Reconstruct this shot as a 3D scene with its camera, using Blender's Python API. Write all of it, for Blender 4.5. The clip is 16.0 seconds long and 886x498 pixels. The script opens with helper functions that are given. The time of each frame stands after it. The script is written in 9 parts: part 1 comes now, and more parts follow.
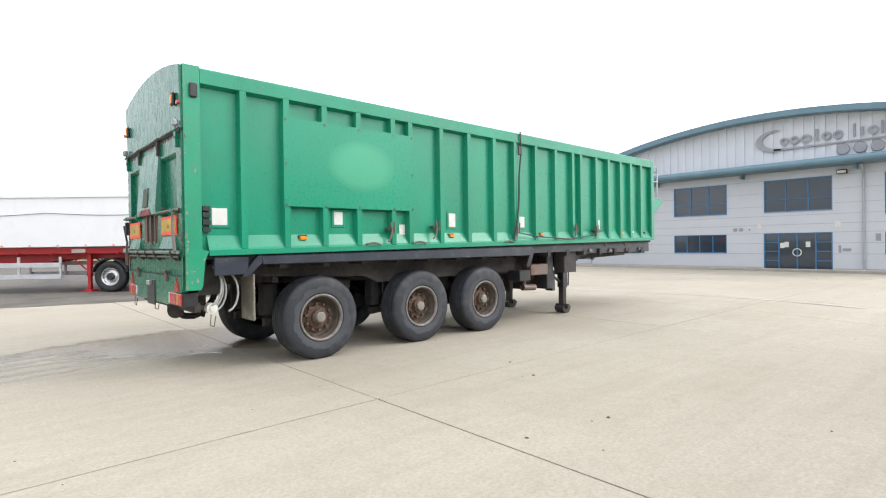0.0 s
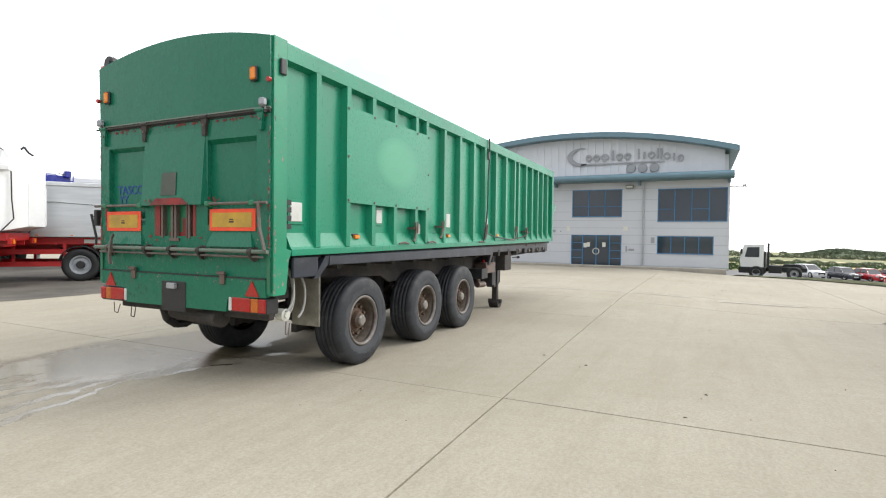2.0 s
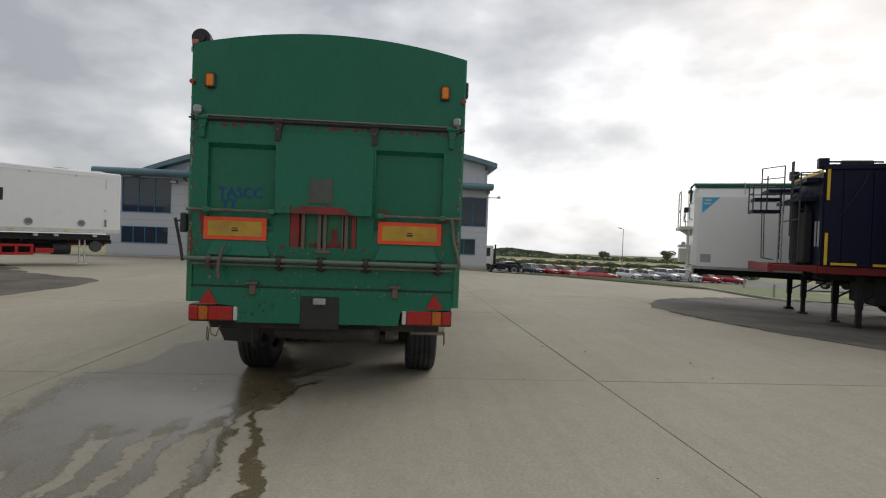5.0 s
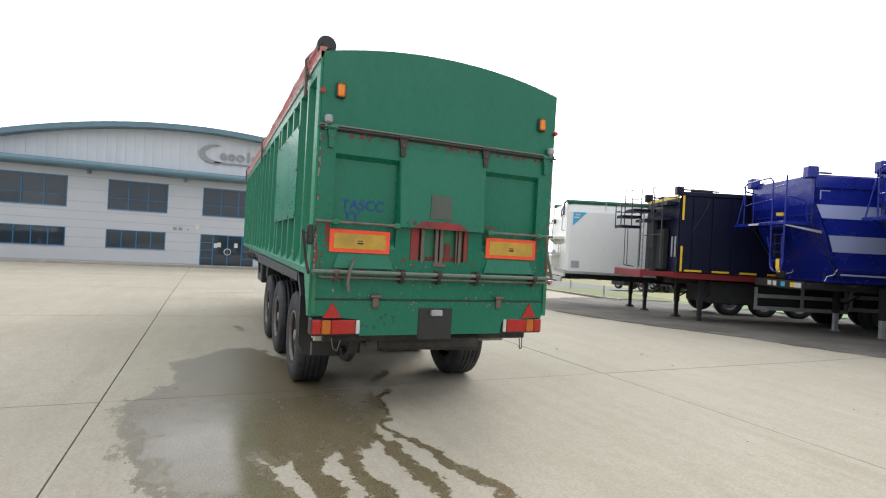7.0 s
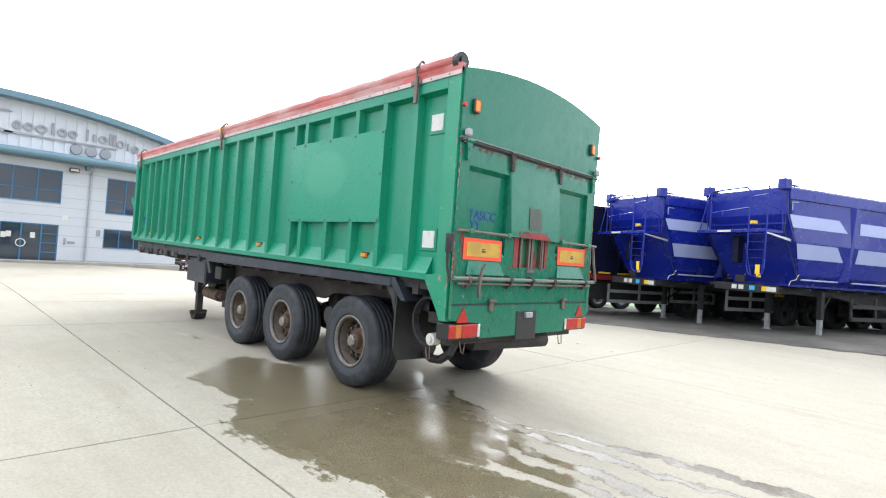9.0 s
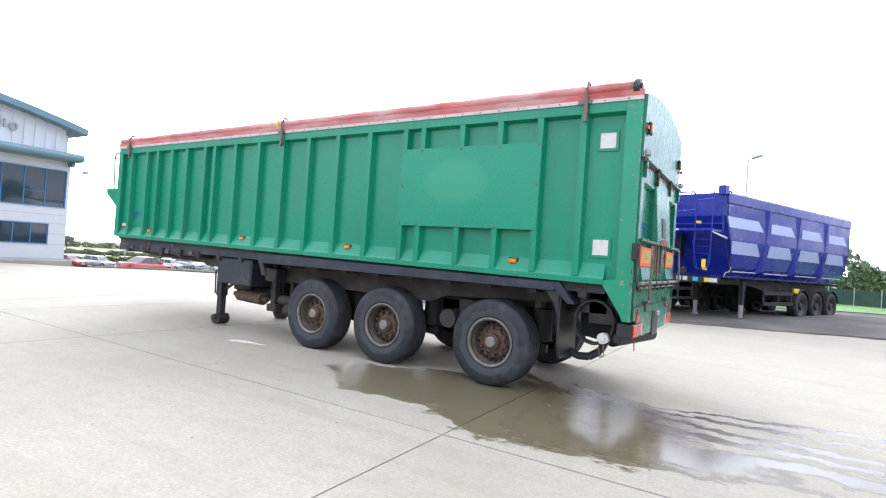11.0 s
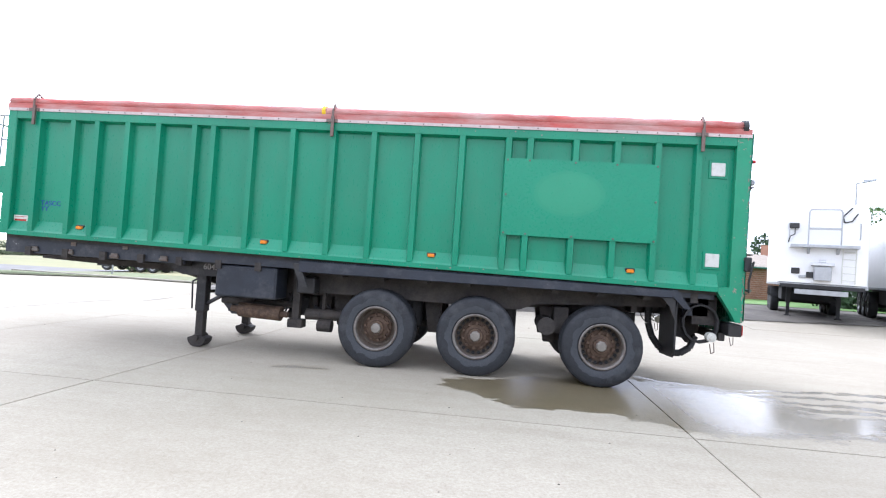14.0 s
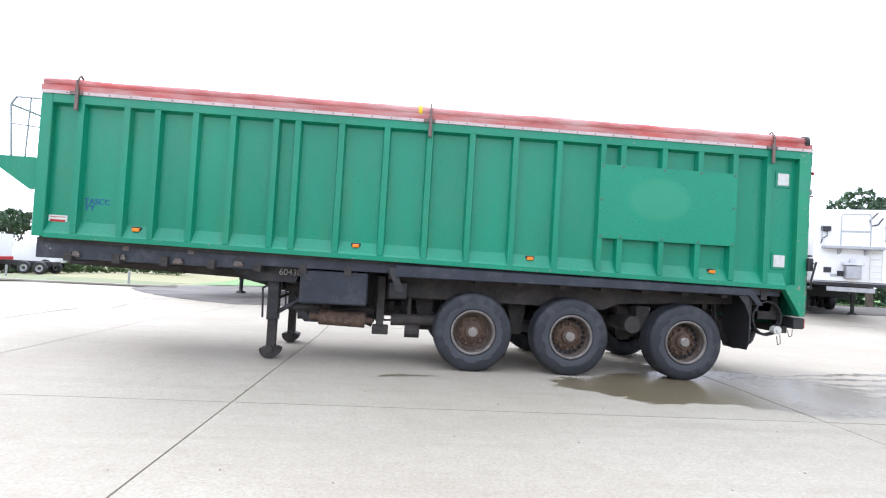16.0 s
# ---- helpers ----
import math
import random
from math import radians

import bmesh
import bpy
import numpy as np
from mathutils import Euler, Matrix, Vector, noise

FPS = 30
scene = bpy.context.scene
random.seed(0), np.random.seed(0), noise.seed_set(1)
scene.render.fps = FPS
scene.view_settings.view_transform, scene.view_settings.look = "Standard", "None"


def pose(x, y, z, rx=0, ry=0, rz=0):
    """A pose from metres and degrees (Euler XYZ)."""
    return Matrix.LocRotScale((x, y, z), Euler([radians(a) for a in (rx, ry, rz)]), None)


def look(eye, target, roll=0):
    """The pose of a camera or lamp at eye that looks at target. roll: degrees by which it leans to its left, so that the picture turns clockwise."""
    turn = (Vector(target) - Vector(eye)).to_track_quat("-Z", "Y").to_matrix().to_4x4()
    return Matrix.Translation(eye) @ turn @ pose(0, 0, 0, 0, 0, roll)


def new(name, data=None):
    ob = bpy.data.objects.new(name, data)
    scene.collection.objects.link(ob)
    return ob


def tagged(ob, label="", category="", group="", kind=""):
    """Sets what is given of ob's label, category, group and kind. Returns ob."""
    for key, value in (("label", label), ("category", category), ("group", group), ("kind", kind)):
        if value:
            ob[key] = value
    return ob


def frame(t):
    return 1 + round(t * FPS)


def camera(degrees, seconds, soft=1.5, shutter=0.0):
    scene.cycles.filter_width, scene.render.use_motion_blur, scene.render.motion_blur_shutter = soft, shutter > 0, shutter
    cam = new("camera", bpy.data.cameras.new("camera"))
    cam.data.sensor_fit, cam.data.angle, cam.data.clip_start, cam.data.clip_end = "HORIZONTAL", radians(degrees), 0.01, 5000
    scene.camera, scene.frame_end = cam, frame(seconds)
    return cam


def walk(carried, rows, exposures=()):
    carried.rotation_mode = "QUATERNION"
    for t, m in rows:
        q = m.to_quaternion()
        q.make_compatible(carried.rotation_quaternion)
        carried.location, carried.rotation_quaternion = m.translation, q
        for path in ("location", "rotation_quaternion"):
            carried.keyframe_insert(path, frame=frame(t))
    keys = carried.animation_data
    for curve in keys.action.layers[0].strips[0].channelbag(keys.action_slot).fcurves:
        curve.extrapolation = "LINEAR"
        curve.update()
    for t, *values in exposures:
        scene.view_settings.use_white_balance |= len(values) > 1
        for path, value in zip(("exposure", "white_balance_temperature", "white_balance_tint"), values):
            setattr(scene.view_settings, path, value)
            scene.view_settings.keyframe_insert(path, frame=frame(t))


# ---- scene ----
cam = camera(79.9, 16.0, 1.15)
PATH = [
    (0, (0.183, -0.325, 1.43), (1.513, 1.168, 1.413), -0.8),
    (0.5, (-0.386, 0.187, 1.491), (1.052, 1.577, 1.455), -0.4),
    (1, (-0.929, 0.779, 1.529), (0.641, 2.018, 1.486), -0.0),
    (1.5, (-1.404, 1.413, 1.532), (0.284, 2.485, 1.489), 0.3),
    (2, (-1.825, 2.087, 1.544), (-0.026, 2.96, 1.498), 0.7),
    (2.5, (-2.218, 2.755, 1.577), (-0.339, 3.438, 1.529), 1.1),
    (3, (-2.588, 3.447, 1.591), (-0.638, 3.892, 1.544), 1.5),
    (3.5, (-2.844, 4.14, 1.623), (-0.861, 4.4, 1.58), 1.8),
    (4, (-3.05, 4.833, 1.639), (-1.054, 4.95, 1.599), 1.9),
    (4.5, (-3.17, 5.471, 1.615), (-1.171, 5.431, 1.579), 2.1),
    (5, (-3.214, 6.134, 1.637), (-1.22, 5.987, 1.602), 2.1),
    (5.2, (-3.229, 6.405, 1.675), (-1.238, 6.216, 1.643), 2.2),
    (7.3, (-2.847, 9.393, 1.619), (-1.086, 8.445, 1.627), 3.5),
    (7.5, (-2.759, 9.664, 1.602), (-1.05, 8.626, 1.614), 3.8),
    (8, (-2.421, 10.34, 1.6), (-0.813, 9.151, 1.614), 4.0),
    (8.5, (-2.076, 10.998, 1.578), (-0.57, 9.681, 1.603), 4.1),
    (9, (-1.572, 11.637, 1.579), (-0.156, 10.225, 1.607), 4.1),
    (9.5, (-1.086, 12.294, 1.565), (0.243, 10.799, 1.6), 4.1),
    (9.7, (-0.86, 12.53, 1.542), (0.443, 11.013, 1.578), 4.1),
    (11.8, (1.734, 14.339, 1.552), (2.534, 12.507, 1.583), 3.9),
    (12, (2.028, 14.45, 1.556), (2.762, 12.59, 1.594), 3.9),
    (12.5, (2.837, 14.767, 1.547), (3.49, 12.877, 1.584), 3.9),
    (13, (3.591, 14.919, 1.538), (4.104, 12.986, 1.582), 4.0),
    (13.5, (4.308, 15.045, 1.493), (4.653, 13.076, 1.541), 3.9),
    (14, (4.929, 15.058, 1.502), (5.131, 13.069, 1.546), 3.9),
    (14.5, (5.554, 15.088, 1.5), (5.615, 13.089, 1.55), 3.7),
    (15, (6.242, 15.099, 1.461), (6.19, 13.1, 1.512), 3.6),
    (15.5, (6.932, 15.098, 1.444), (6.831, 13.102, 1.498), 3.5),
    (16, (7.59, 15.055, 1.438), (7.412, 13.063, 1.489), 3.4),
]
EXPOSURES = [(0, 0.10, 6280, 12), (1.0, 0.05, 6300, 11), (1.5, -0.07, 6400, 10), (2.5, -0.36, 6450, 10), (3.5, -0.79, 6500, 10), (4.3, -1.15, 6500, 10), (5.2, -1.52, 6500, 10), (6.3, -0.9, 6450, 10), (7.4, 0.0, 6250, 10), (8.0, 0.28, 6150, 10), (9.0, 0.46, 6000, 10), (12, 0.40, 5700, 16), (16, 0.46, 5700, 16)]
walk(cam, [(t, look(eye, target, roll)) for t, eye, target, roll in PATH], EXPOSURES)

# ---- light ----
SUN_DIR = (0.62, -0.60, 0.56)
world = bpy.data.worlds.new("overcast_sky")
scene.world = world
world.use_nodes = True


def zg(x, y):
    """Height of the land: flat yard, falling gently away to the car park and the fields."""
    u, v = min(max((x - 5) / 8, 0), 1), min(max((5 - y) / 6, 0), 1)
    z = -0.20 * u * u * (3 - 2 * u) * v * v * (3 - 2 * v) - 0.010 * min(max(0, x - 14), 20) - 0.064 * min(max(0, x - 31), 33) - 0.016 * max(0, x - 64)
    z -= (0.03 * min(max(0, -3 - y), 20) + 0.008 * min(max(0, -23 - y), 200)) * min(max((x - 2) / 16, 0.15), 1)
    a, b = min(max((6 - x) / 10, 0), 1), min(max((-1 - y) / 5, 0), 1)
    z += 0.31 * a * a * (3 - 2 * a) * b * b * (3 - 2 * b)
    return z


def build_sky():
    nt = world.node_tree
    nt.nodes.clear()
    N, L = nt.nodes.new, nt.links.new
    out, bg = N("ShaderNodeOutputWorld"), N("ShaderNodeBackground")
    sky = N("ShaderNodeTexSky")
    sky.sky_type, sky.sun_disc = "NISHITA", False
    sky.sun_elevation, sky.sun_rotation = radians(33), radians(134)
    sky.dust_density = 3.0
    tc, mp = N("ShaderNodeTexCoord"), N("ShaderNodeMapping")
    mp.inputs["Scale"].default_value = (1, 1, 2.1)
    big, fine = N("ShaderNodeTexNoise"), N("ShaderNodeTexNoise")
    big.inputs["Scale"].default_value, big.inputs["Detail"].default_value, big.inputs["Distortion"].default_value = 1.7, 7, 0.0
    fine.inputs["Scale"].default_value, fine.inputs["Detail"].default_value = 6.0, 7
    L(tc.outputs["Generated"], mp.inputs["Vector"])
    L(mp.outputs[0], big.inputs["Vector"])
    L(mp.outputs[0], fine.inputs["Vector"])
    addn = N("ShaderNodeMath")
    addn.operation = "MULTIPLY_ADD"
    addn.inputs[1].default_value, addn.inputs[2].default_value = 0.5, 0.0
    L(fine.outputs["Fac"], addn.inputs[0])
    sm = N("ShaderNodeMath")
    L(big.outputs["Fac"], sm.inputs[0])
    L(addn.outputs[0], sm.inputs[1])
    ramp = N("ShaderNodeValToRGB")
    ramp.color_ramp.elements[0].position, ramp.color_ramp.elements[0].color = 0.57, (6.8, 7.05, 7.5, 1)
    ramp.color_ramp.elements[1].position, ramp.color_ramp.elements[1].color = 0.90, (17.0, 17.0, 17.1, 1)
    ramp.color_ramp.elements.new(0.73).color = (10.4, 10.6, 10.9, 1)
    L(sm.outputs[0], ramp.inputs["Fac"])
    mix = N("ShaderNodeMix")
    mix.data_type = "RGBA"
    mix.inputs["Factor"].default_value = 0.86
    L(sky.outputs[0], mix.inputs["A"])
    L(ramp.outputs[0], mix.inputs["B"])
    # clouds brighten broadly round the hidden sun
    dot = N("ShaderNodeVectorMath")
    dot.operation = "DOT_PRODUCT"
    dot.inputs[1].default_value = Vector(SUN_DIR).normalized()
    L(tc.outputs["Generated"], dot.inputs[0])
    glow = N("ShaderNodeMapRange")
    glow.interpolation_type = "SMOOTHSTEP"
    for i, v in enumerate((-0.9, 1.0, 0.74, 1.50)):
        glow.inputs[1 + i].default_value = v
    L(dot.outputs["Value"], glow.inputs[0])
    gl = N("ShaderNodeVectorMath")
    gl.operation = "SCALE"
    L(mix.outputs["Result"], gl.inputs[0])
    L(glow.outputs[0], gl.inputs["Scale"])
    L(gl.outputs[0], bg.inputs["Color"])
    bg.inputs["Strength"].default_value = 0.143
    L(bg.outputs[0], out.inputs["Surface"])


build_sky()
sun_data = bpy.data.lights.new("sun", "SUN")
sun_data.energy, sun_data.angle, sun_data.color = 1.6, radians(25), (1.0, 0.97, 0.92)
sun_lamp = new("sun", sun_data)
sun_lamp.matrix_world = look(Vector(SUN_DIR) * 60, (0, 0, 0))

# ---- materials ----


def mk(name, col, rough=0.5, metal=0.0, var=0.12, scale=3.0, fine=40.0, bump=0.0, dirt=None, dirt_amt=0.45, dirt_scale=2.0, stretch=(1, 1, 1), chips=None, chip_amt=0.68, chip_scale=9.0, rnd=0.0, coat=0.0, spec=0.5):
    """A paint, metal or stone: base colour varied at two scales, patches of dirt, chips to an undercoat, fine relief."""
    m = bpy.data.materials.new(name)
    m.use_nodes = True
    nt = m.node_tree
    N, L = nt.nodes.new, nt.links.new
    b = nt.nodes["Principled BSDF"]
    b.inputs["Metallic"].default_value = metal
    b.inputs["Coat Weight"].default_value = coat
    b.inputs["Specular IOR Level"].default_value = spec
    tc, mp = N("ShaderNodeTexCoord"), N("ShaderNodeMapping")
    mp.inputs["Scale"].default_value = stretch
    L(tc.outputs["Object"], mp.inputs["Vector"])

    def noi(s, detail=5, rgh=0.6):
        n = N("ShaderNodeTexNoise")
        n.inputs["Scale"].default_value, n.inputs["Detail"].default_value, n.inputs["Roughness"].default_value = s, detail, rgh
        L(mp.outputs[0], n.inputs["Vector"])
        return n.outputs["Fac"]

    def mixc(f, a, c, mode="MIX"):
        x = N("ShaderNodeMix")
        x.data_type, x.blend_type = "RGBA", mode
        for s, v in (("Factor", f), ("A", a), ("B", c)):
            sock = x.inputs[s] if s != "Factor" else x.inputs["Factor"]
            if isinstance(v, (int, float)):
                sock.default_value = v
            elif isinstance(v, tuple):
                sock.default_value = (*v[:3], 1)
            else:
                L(v, sock)
        return x.outputs["Result"]

    def rng(v, a, c, lo=0.0, hi=1.0):
        r = N("ShaderNodeMapRange")
        for i, val in enumerate((a, c, lo, hi)):
            r.inputs[1 + i].default_value = val
        L(v, r.inputs[0])
        return r.outputs[0]

    big, small = noi(scale), noi(fine, 3)
    lo, hi = tuple(c * (1 - var) for c in col), tuple(min(1, c * (1 + var)) for c in col)
    c = mixc(rng(big, 0.3, 0.7), lo, hi)
    c = mixc(rng(small, 0.3, 0.7, 0, var * 0.9), c, tuple(x * 0.45 for x in col))
    if rnd:
        oi = N("ShaderNodeObjectInfo")
        c = mixc(rng(oi.outputs["Random"], 0, 1, 0, rnd), c, tuple(x * 0.5 for x in col))
    rg = rng(small, 0.3, 0.7, max(0.02, rough - 0.08), min(1, rough + 0.1))
    if dirt:
        d = rng(noi(dirt_scale, 8, 0.7), 1 - dirt_amt - 0.12, 1 - dirt_amt + 0.22)
        c = mixc(d, c, dirt)
    if chips:
        ch = rng(noi(chip_scale, 10, 0.75), chip_amt, chip_amt + 0.02)
        c = mixc(ch, c, chips)
    L(c, b.inputs["Base Color"])
    L(rg, b.inputs["Roughness"])
    if bump:
        bp = N("ShaderNodeBump")
        bp.inputs["Strength"].default_value, bp.inputs["Distance"].default_value = bump, 0.01
        L(small, bp.inputs["Height"])
        L(bp.outputs[0], b.inputs["Normal"])
    return m


def glass(name, col=(0.02, 0.03, 0.04), rough=0.04):
    m = bpy.data.materials.new(name)
    m.use_nodes = True
    b = m.node_tree.nodes["Principled BSDF"]
    b.inputs["Base Color"].default_value, b.inputs["Roughness"].default_value = (*col, 1), rough
    b.inputs["Specular IOR Level"].default_value = 0.7
    return m


green = mk("green_paint", (0.011, 0.236, 0.130), 0.32, 0, 0.13, 0.9, 30, 0.02, spec=0.4, dirt=(0.035, 0.215, 0.122), dirt_amt=0.40, dirt_scale=1.6, stretch=(1.6, 1.6, 0.5), chips=(0.16, 0.12, 0.09), chip_amt=0.80, chip_scale=14)
green_new = mk("green_panel_paint", (0.010, 0.246, 0.135), 0.30, 0, 0.05, 0.7, 30, 0.01, spec=0.4, dirt=(0.02, 0.24, 0.13), dirt_amt=0.35, dirt_scale=1.2)
# trailer green darkened for the shaded tail, the shade being in the base colour
green_door_shaded = mk("shaded_green_door_paint", (0.010, 0.150, 0.086), 0.25, 0, 0.06, 0.7, 14, 0.004, dirt=(0.022, 0.150, 0.092), dirt_amt=0.40, dirt_scale=1.4, stretch=(1.1, 1.1, 0.6), chips=(0.28, 0.025, 0.02), chip_amt=0.82, chip_scale=5, spec=0.36)
green_post = mk("green_chipped_post_paint", (0.014, 0.26, 0.135), 0.40, 0, 0.13, 1.5, 30, 0.03, dirt=(0.04, 0.19, 0.12), dirt_amt=0.40, dirt_scale=3, chips=(0.28, 0.22, 0.18), chip_amt=0.615, chip_scale=5)
green_worn = mk("green_worn_paint", (0.012, 0.19, 0.09), 0.45, 0, 0.2, 2, 40, 0.05, dirt=(0.06, 0.10, 0.06), dirt_amt=0.45, dirt_scale=4, chips=(0.30, 0.05, 0.04), chip_amt=0.62, chip_scale=7)
redox = mk("red_primer", (0.27, 0.022, 0.02), 0.6, 0, 0.25, 4, 40, 0.05, dirt=(0.06, 0.05, 0.035), dirt_amt=0.45, dirt_scale=5)
bar_mat = mk("scuffed_bar_steel", (0.165, 0.155, 0.138), 0.55, 0.3, 0.25, 8, 60, 0.06, dirt=(0.13, 0.075, 0.055), dirt_amt=0.46, dirt_scale=7)
bar_worn = mk("worn_green_bar", (0.13, 0.20, 0.15), 0.5, 0, 0.2, 6, 50, 0.05, dirt=(0.17, 0.15, 0.13), dirt_amt=0.52, dirt_scale=6, stretch=(1, 0.3, 1))
steel = mk("worn_steel", (0.20, 0.17, 0.15), 0.5, 0.5, 0.25, 6, 60, 0.05, dirt=(0.14, 0.07, 0.05), dirt_amt=0.5, dirt_scale=6)
black_steel = mk("black_chassis_paint", (0.022, 0.023, 0.026), 0.5, 0, 0.3, 3, 50, 0.05, dirt=(0.09, 0.085, 0.08), dirt_amt=0.40, dirt_scale=3)
blue_black = mk("blue_black_rave_paint", (0.022, 0.028, 0.040), 0.42, 0, 0.25, 3, 50, 0.04, dirt=(0.085, 0.088, 0.095), dirt_amt=0.38, dirt_scale=4, chips=(0.30, 0.30, 0.30), chip_amt=0.655, chip_scale=4)
grime = mk("dirty_underframe", (0.034, 0.031, 0.029), 0.75, 0, 0.35, 4, 40, 0.12, dirt=(0.075, 0.063, 0.052), dirt_amt=0.46, dirt_scale=3)
rubber = mk("tyre_rubber", (0.021, 0.024, 0.029), 0.62, 0, 0.3, 5, 60, 0.08, dirt=(0.075, 0.078, 0.082), dirt_amt=0.385, dirt_scale=3.6)
sidewall = mk("dusty_sidewall_rubber", (0.058, 0.064, 0.072), 0.75, 0, 0.3, 6, 50, 0.08, dirt=(0.03, 0.034, 0.04), dirt_amt=0.45, dirt_scale=6)
tyre_new = mk("new_tyre_rubber", (0.016, 0.017, 0.018), 0.62, 0, 0.2, 5, 60, 0.06)
rim_mat = mk("dusty_rim", (0.19, 0.158, 0.126), 0.7, 0.15, 0.3, 8, 60, 0.1, dirt=(0.07, 0.05, 0.035), dirt_amt=0.5, dirt_scale=9)
flange_mat = mk("rim_edge_metal", (0.21, 0.195, 0.178), 0.55, 0.4, 0.25, 9, 60, 0.1, dirt=(0.12, 0.08, 0.055), dirt_amt=0.42, dirt_scale=12)
rust = mk("rusty_hub", (0.15, 0.098, 0.064), 0.8, 0.1, 0.4, 12, 70, 0.15, dirt=(0.05, 0.035, 0.03), dirt_amt=0.48, dirt_scale=14)
hubcap_mat = mk("hub_cap_metal", (0.27, 0.25, 0.22), 0.5, 0.4, 0.2, 14, 70, 0.05)
tarp_red = mk("red_tarpaulin", (0.46, 0.085, 0.07), 0.6, 0, 0.25, 3, 40, 0.10, dirt=(0.54, 0.36, 0.33), dirt_amt=0.50, dirt_scale=1.8, stretch=(0.6, 3, 3))
tarp_pale = mk("faded_tarpaulin_edge", (0.55, 0.46, 0.44), 0.7, 0, 0.15, 4, 40, 0.05)
amber = mk("amber_lens", (0.80, 0.24, 0.015), 0.25, 0, 0.12, 20, 80, 0.02)
lens_amber = mk("dull_amber_lens", (0.50, 0.13, 0.015), 0.25, 0, 0.15, 20, 80)
red_lens = mk("red_lens", (0.42, 0.014, 0.012), 0.22, 0, 0.12, 20, 80, 0.02, dirt=(0.25, 0.05, 0.03), dirt_amt=0.4, dirt_scale=9)
refl_yel = mk("yellow_marker", (0.55, 0.33, 0.035), 0.45, 0, 0.15, 9, 60, dirt=(0.30, 0.20, 0.05), dirt_amt=0.45, dirt_scale=6)
refl_org = mk("orange_marker", (0.92, 0.085, 0.025), 0.45, 0, 0.1, 9, 60)
white_plas = mk("off_white_plastic", (0.62, 0.62, 0.56), 0.5, 0, 0.08, 6, 60, dirt=(0.40, 0.39, 0.33), dirt_amt=0.32, dirt_scale=8)
black_plas = mk("black_plastic", (0.022, 0.022, 0.023), 0.45, 0, 0.2, 8, 60)
port_mat = mk("dusty_white_port", (0.64, 0.64, 0.60), 0.5, 0, 0.1, 9, 60, dirt=(0.33, 0.32, 0.28), dirt_amt=0.42, dirt_scale=9)
chip_red = mk("bare_red_primer", (0.24, 0.022, 0.022), 0.65, 0, 0.25, 8, 50)
chip_grey = mk("bare_scuffed_steel", (0.27, 0.225, 0.19), 0.6, 0.1, 0.3, 9, 50)
hose_grey = mk("grey_air_hose", (0.34, 0.34, 0.32), 0.55, 0, 0.15, 8, 60)
blue_ink = mk("blue_stencil", (0.015, 0.04, 0.30), 0.5, 0, 0.2, 9, 60)
flap_mat = mk("muddy_mud_flap", (0.23, 0.22, 0.18), 0.8, 0, 0.25, 4, 30, 0.1, dirt=(0.10, 0.09, 0.07), dirt_amt=0.45, dirt_scale=3)

white_paint = mk("white_trailer_paint", (0.80, 0.80, 0.79), 0.32, 0, 0.03, 1.5, 30, dirt=(0.66, 0.66, 0.64), dirt_amt=0.33, dirt_scale=1.5)
alu = mk("ribbed_aluminium", (0.56, 0.58, 0.60), 0.36, 0.7, 0.10, 2, 50, 0.03, stretch=(0.4, 2, 4))
alu_frame = mk("bare_aluminium", (0.60, 0.61, 0.62), 0.4, 0.6, 0.1, 3, 50)
red_chassis = mk("red_chassis_paint", (0.50, 0.014, 0.016), 0.4, 0, 0.15, 3, 40, dirt=(0.22, 0.02, 0.02), dirt_amt=0.4, dirt_scale=3)
# chassis red with the shadow on the navy tipper's deck put in its colour
red_shaded = mk("shaded_red_chassis_paint", (0.26, 0.012, 0.016), 0.5, 0, 0.2, 3, 40, dirt=(0.12, 0.02, 0.02), dirt_amt=0.45, dirt_scale=3)
blue_paint = mk("royal_blue_paint", (0.009, 0.019, 0.235), 0.24, 0, 0.03, 0.6, 2.0, coat=0.15, spec=0.35)
navy_paint = mk("navy_paint", (0.005, 0.007, 0.028), 0.42, 0, 0.1, 0.8, 4, spec=0.25)
pipe_dark = mk("dark_grey_tube", (0.06, 0.062, 0.068), 0.5, 0.2, 0.15, 5, 50)
stripe_mat = mk("pale_blue_grey_stripe", (0.35, 0.40, 0.64), 0.35, 0, 0.05, 2, 30)
yellow_tape = mk("yellow_marking_tape", (0.80, 0.52, 0.02), 0.4, 0, 0.08, 4, 40)
cyan_sticker = mk("cyan_sticker", (0.05, 0.42, 0.72), 0.4, 0, 0.06, 4, 40)
dark_green = mk("dark_green_sheet", (0.012, 0.12, 0.075), 0.5, 0, 0.15, 3, 40)
grey_steel = mk("galvanised_steel", (0.40, 0.41, 0.42), 0.45, 0.5, 0.15, 5, 50)
# black for dark parts, and for strips and blocks that stand for shade
shade_black = mk("black_parts_and_shade", (0.02, 0.02, 0.021), 0.7, 0, 0.2, 4, 40)
chrome_rim = mk("polished_rim", (0.62, 0.62, 0.62), 0.25, 0.85, 0.1, 10, 50)

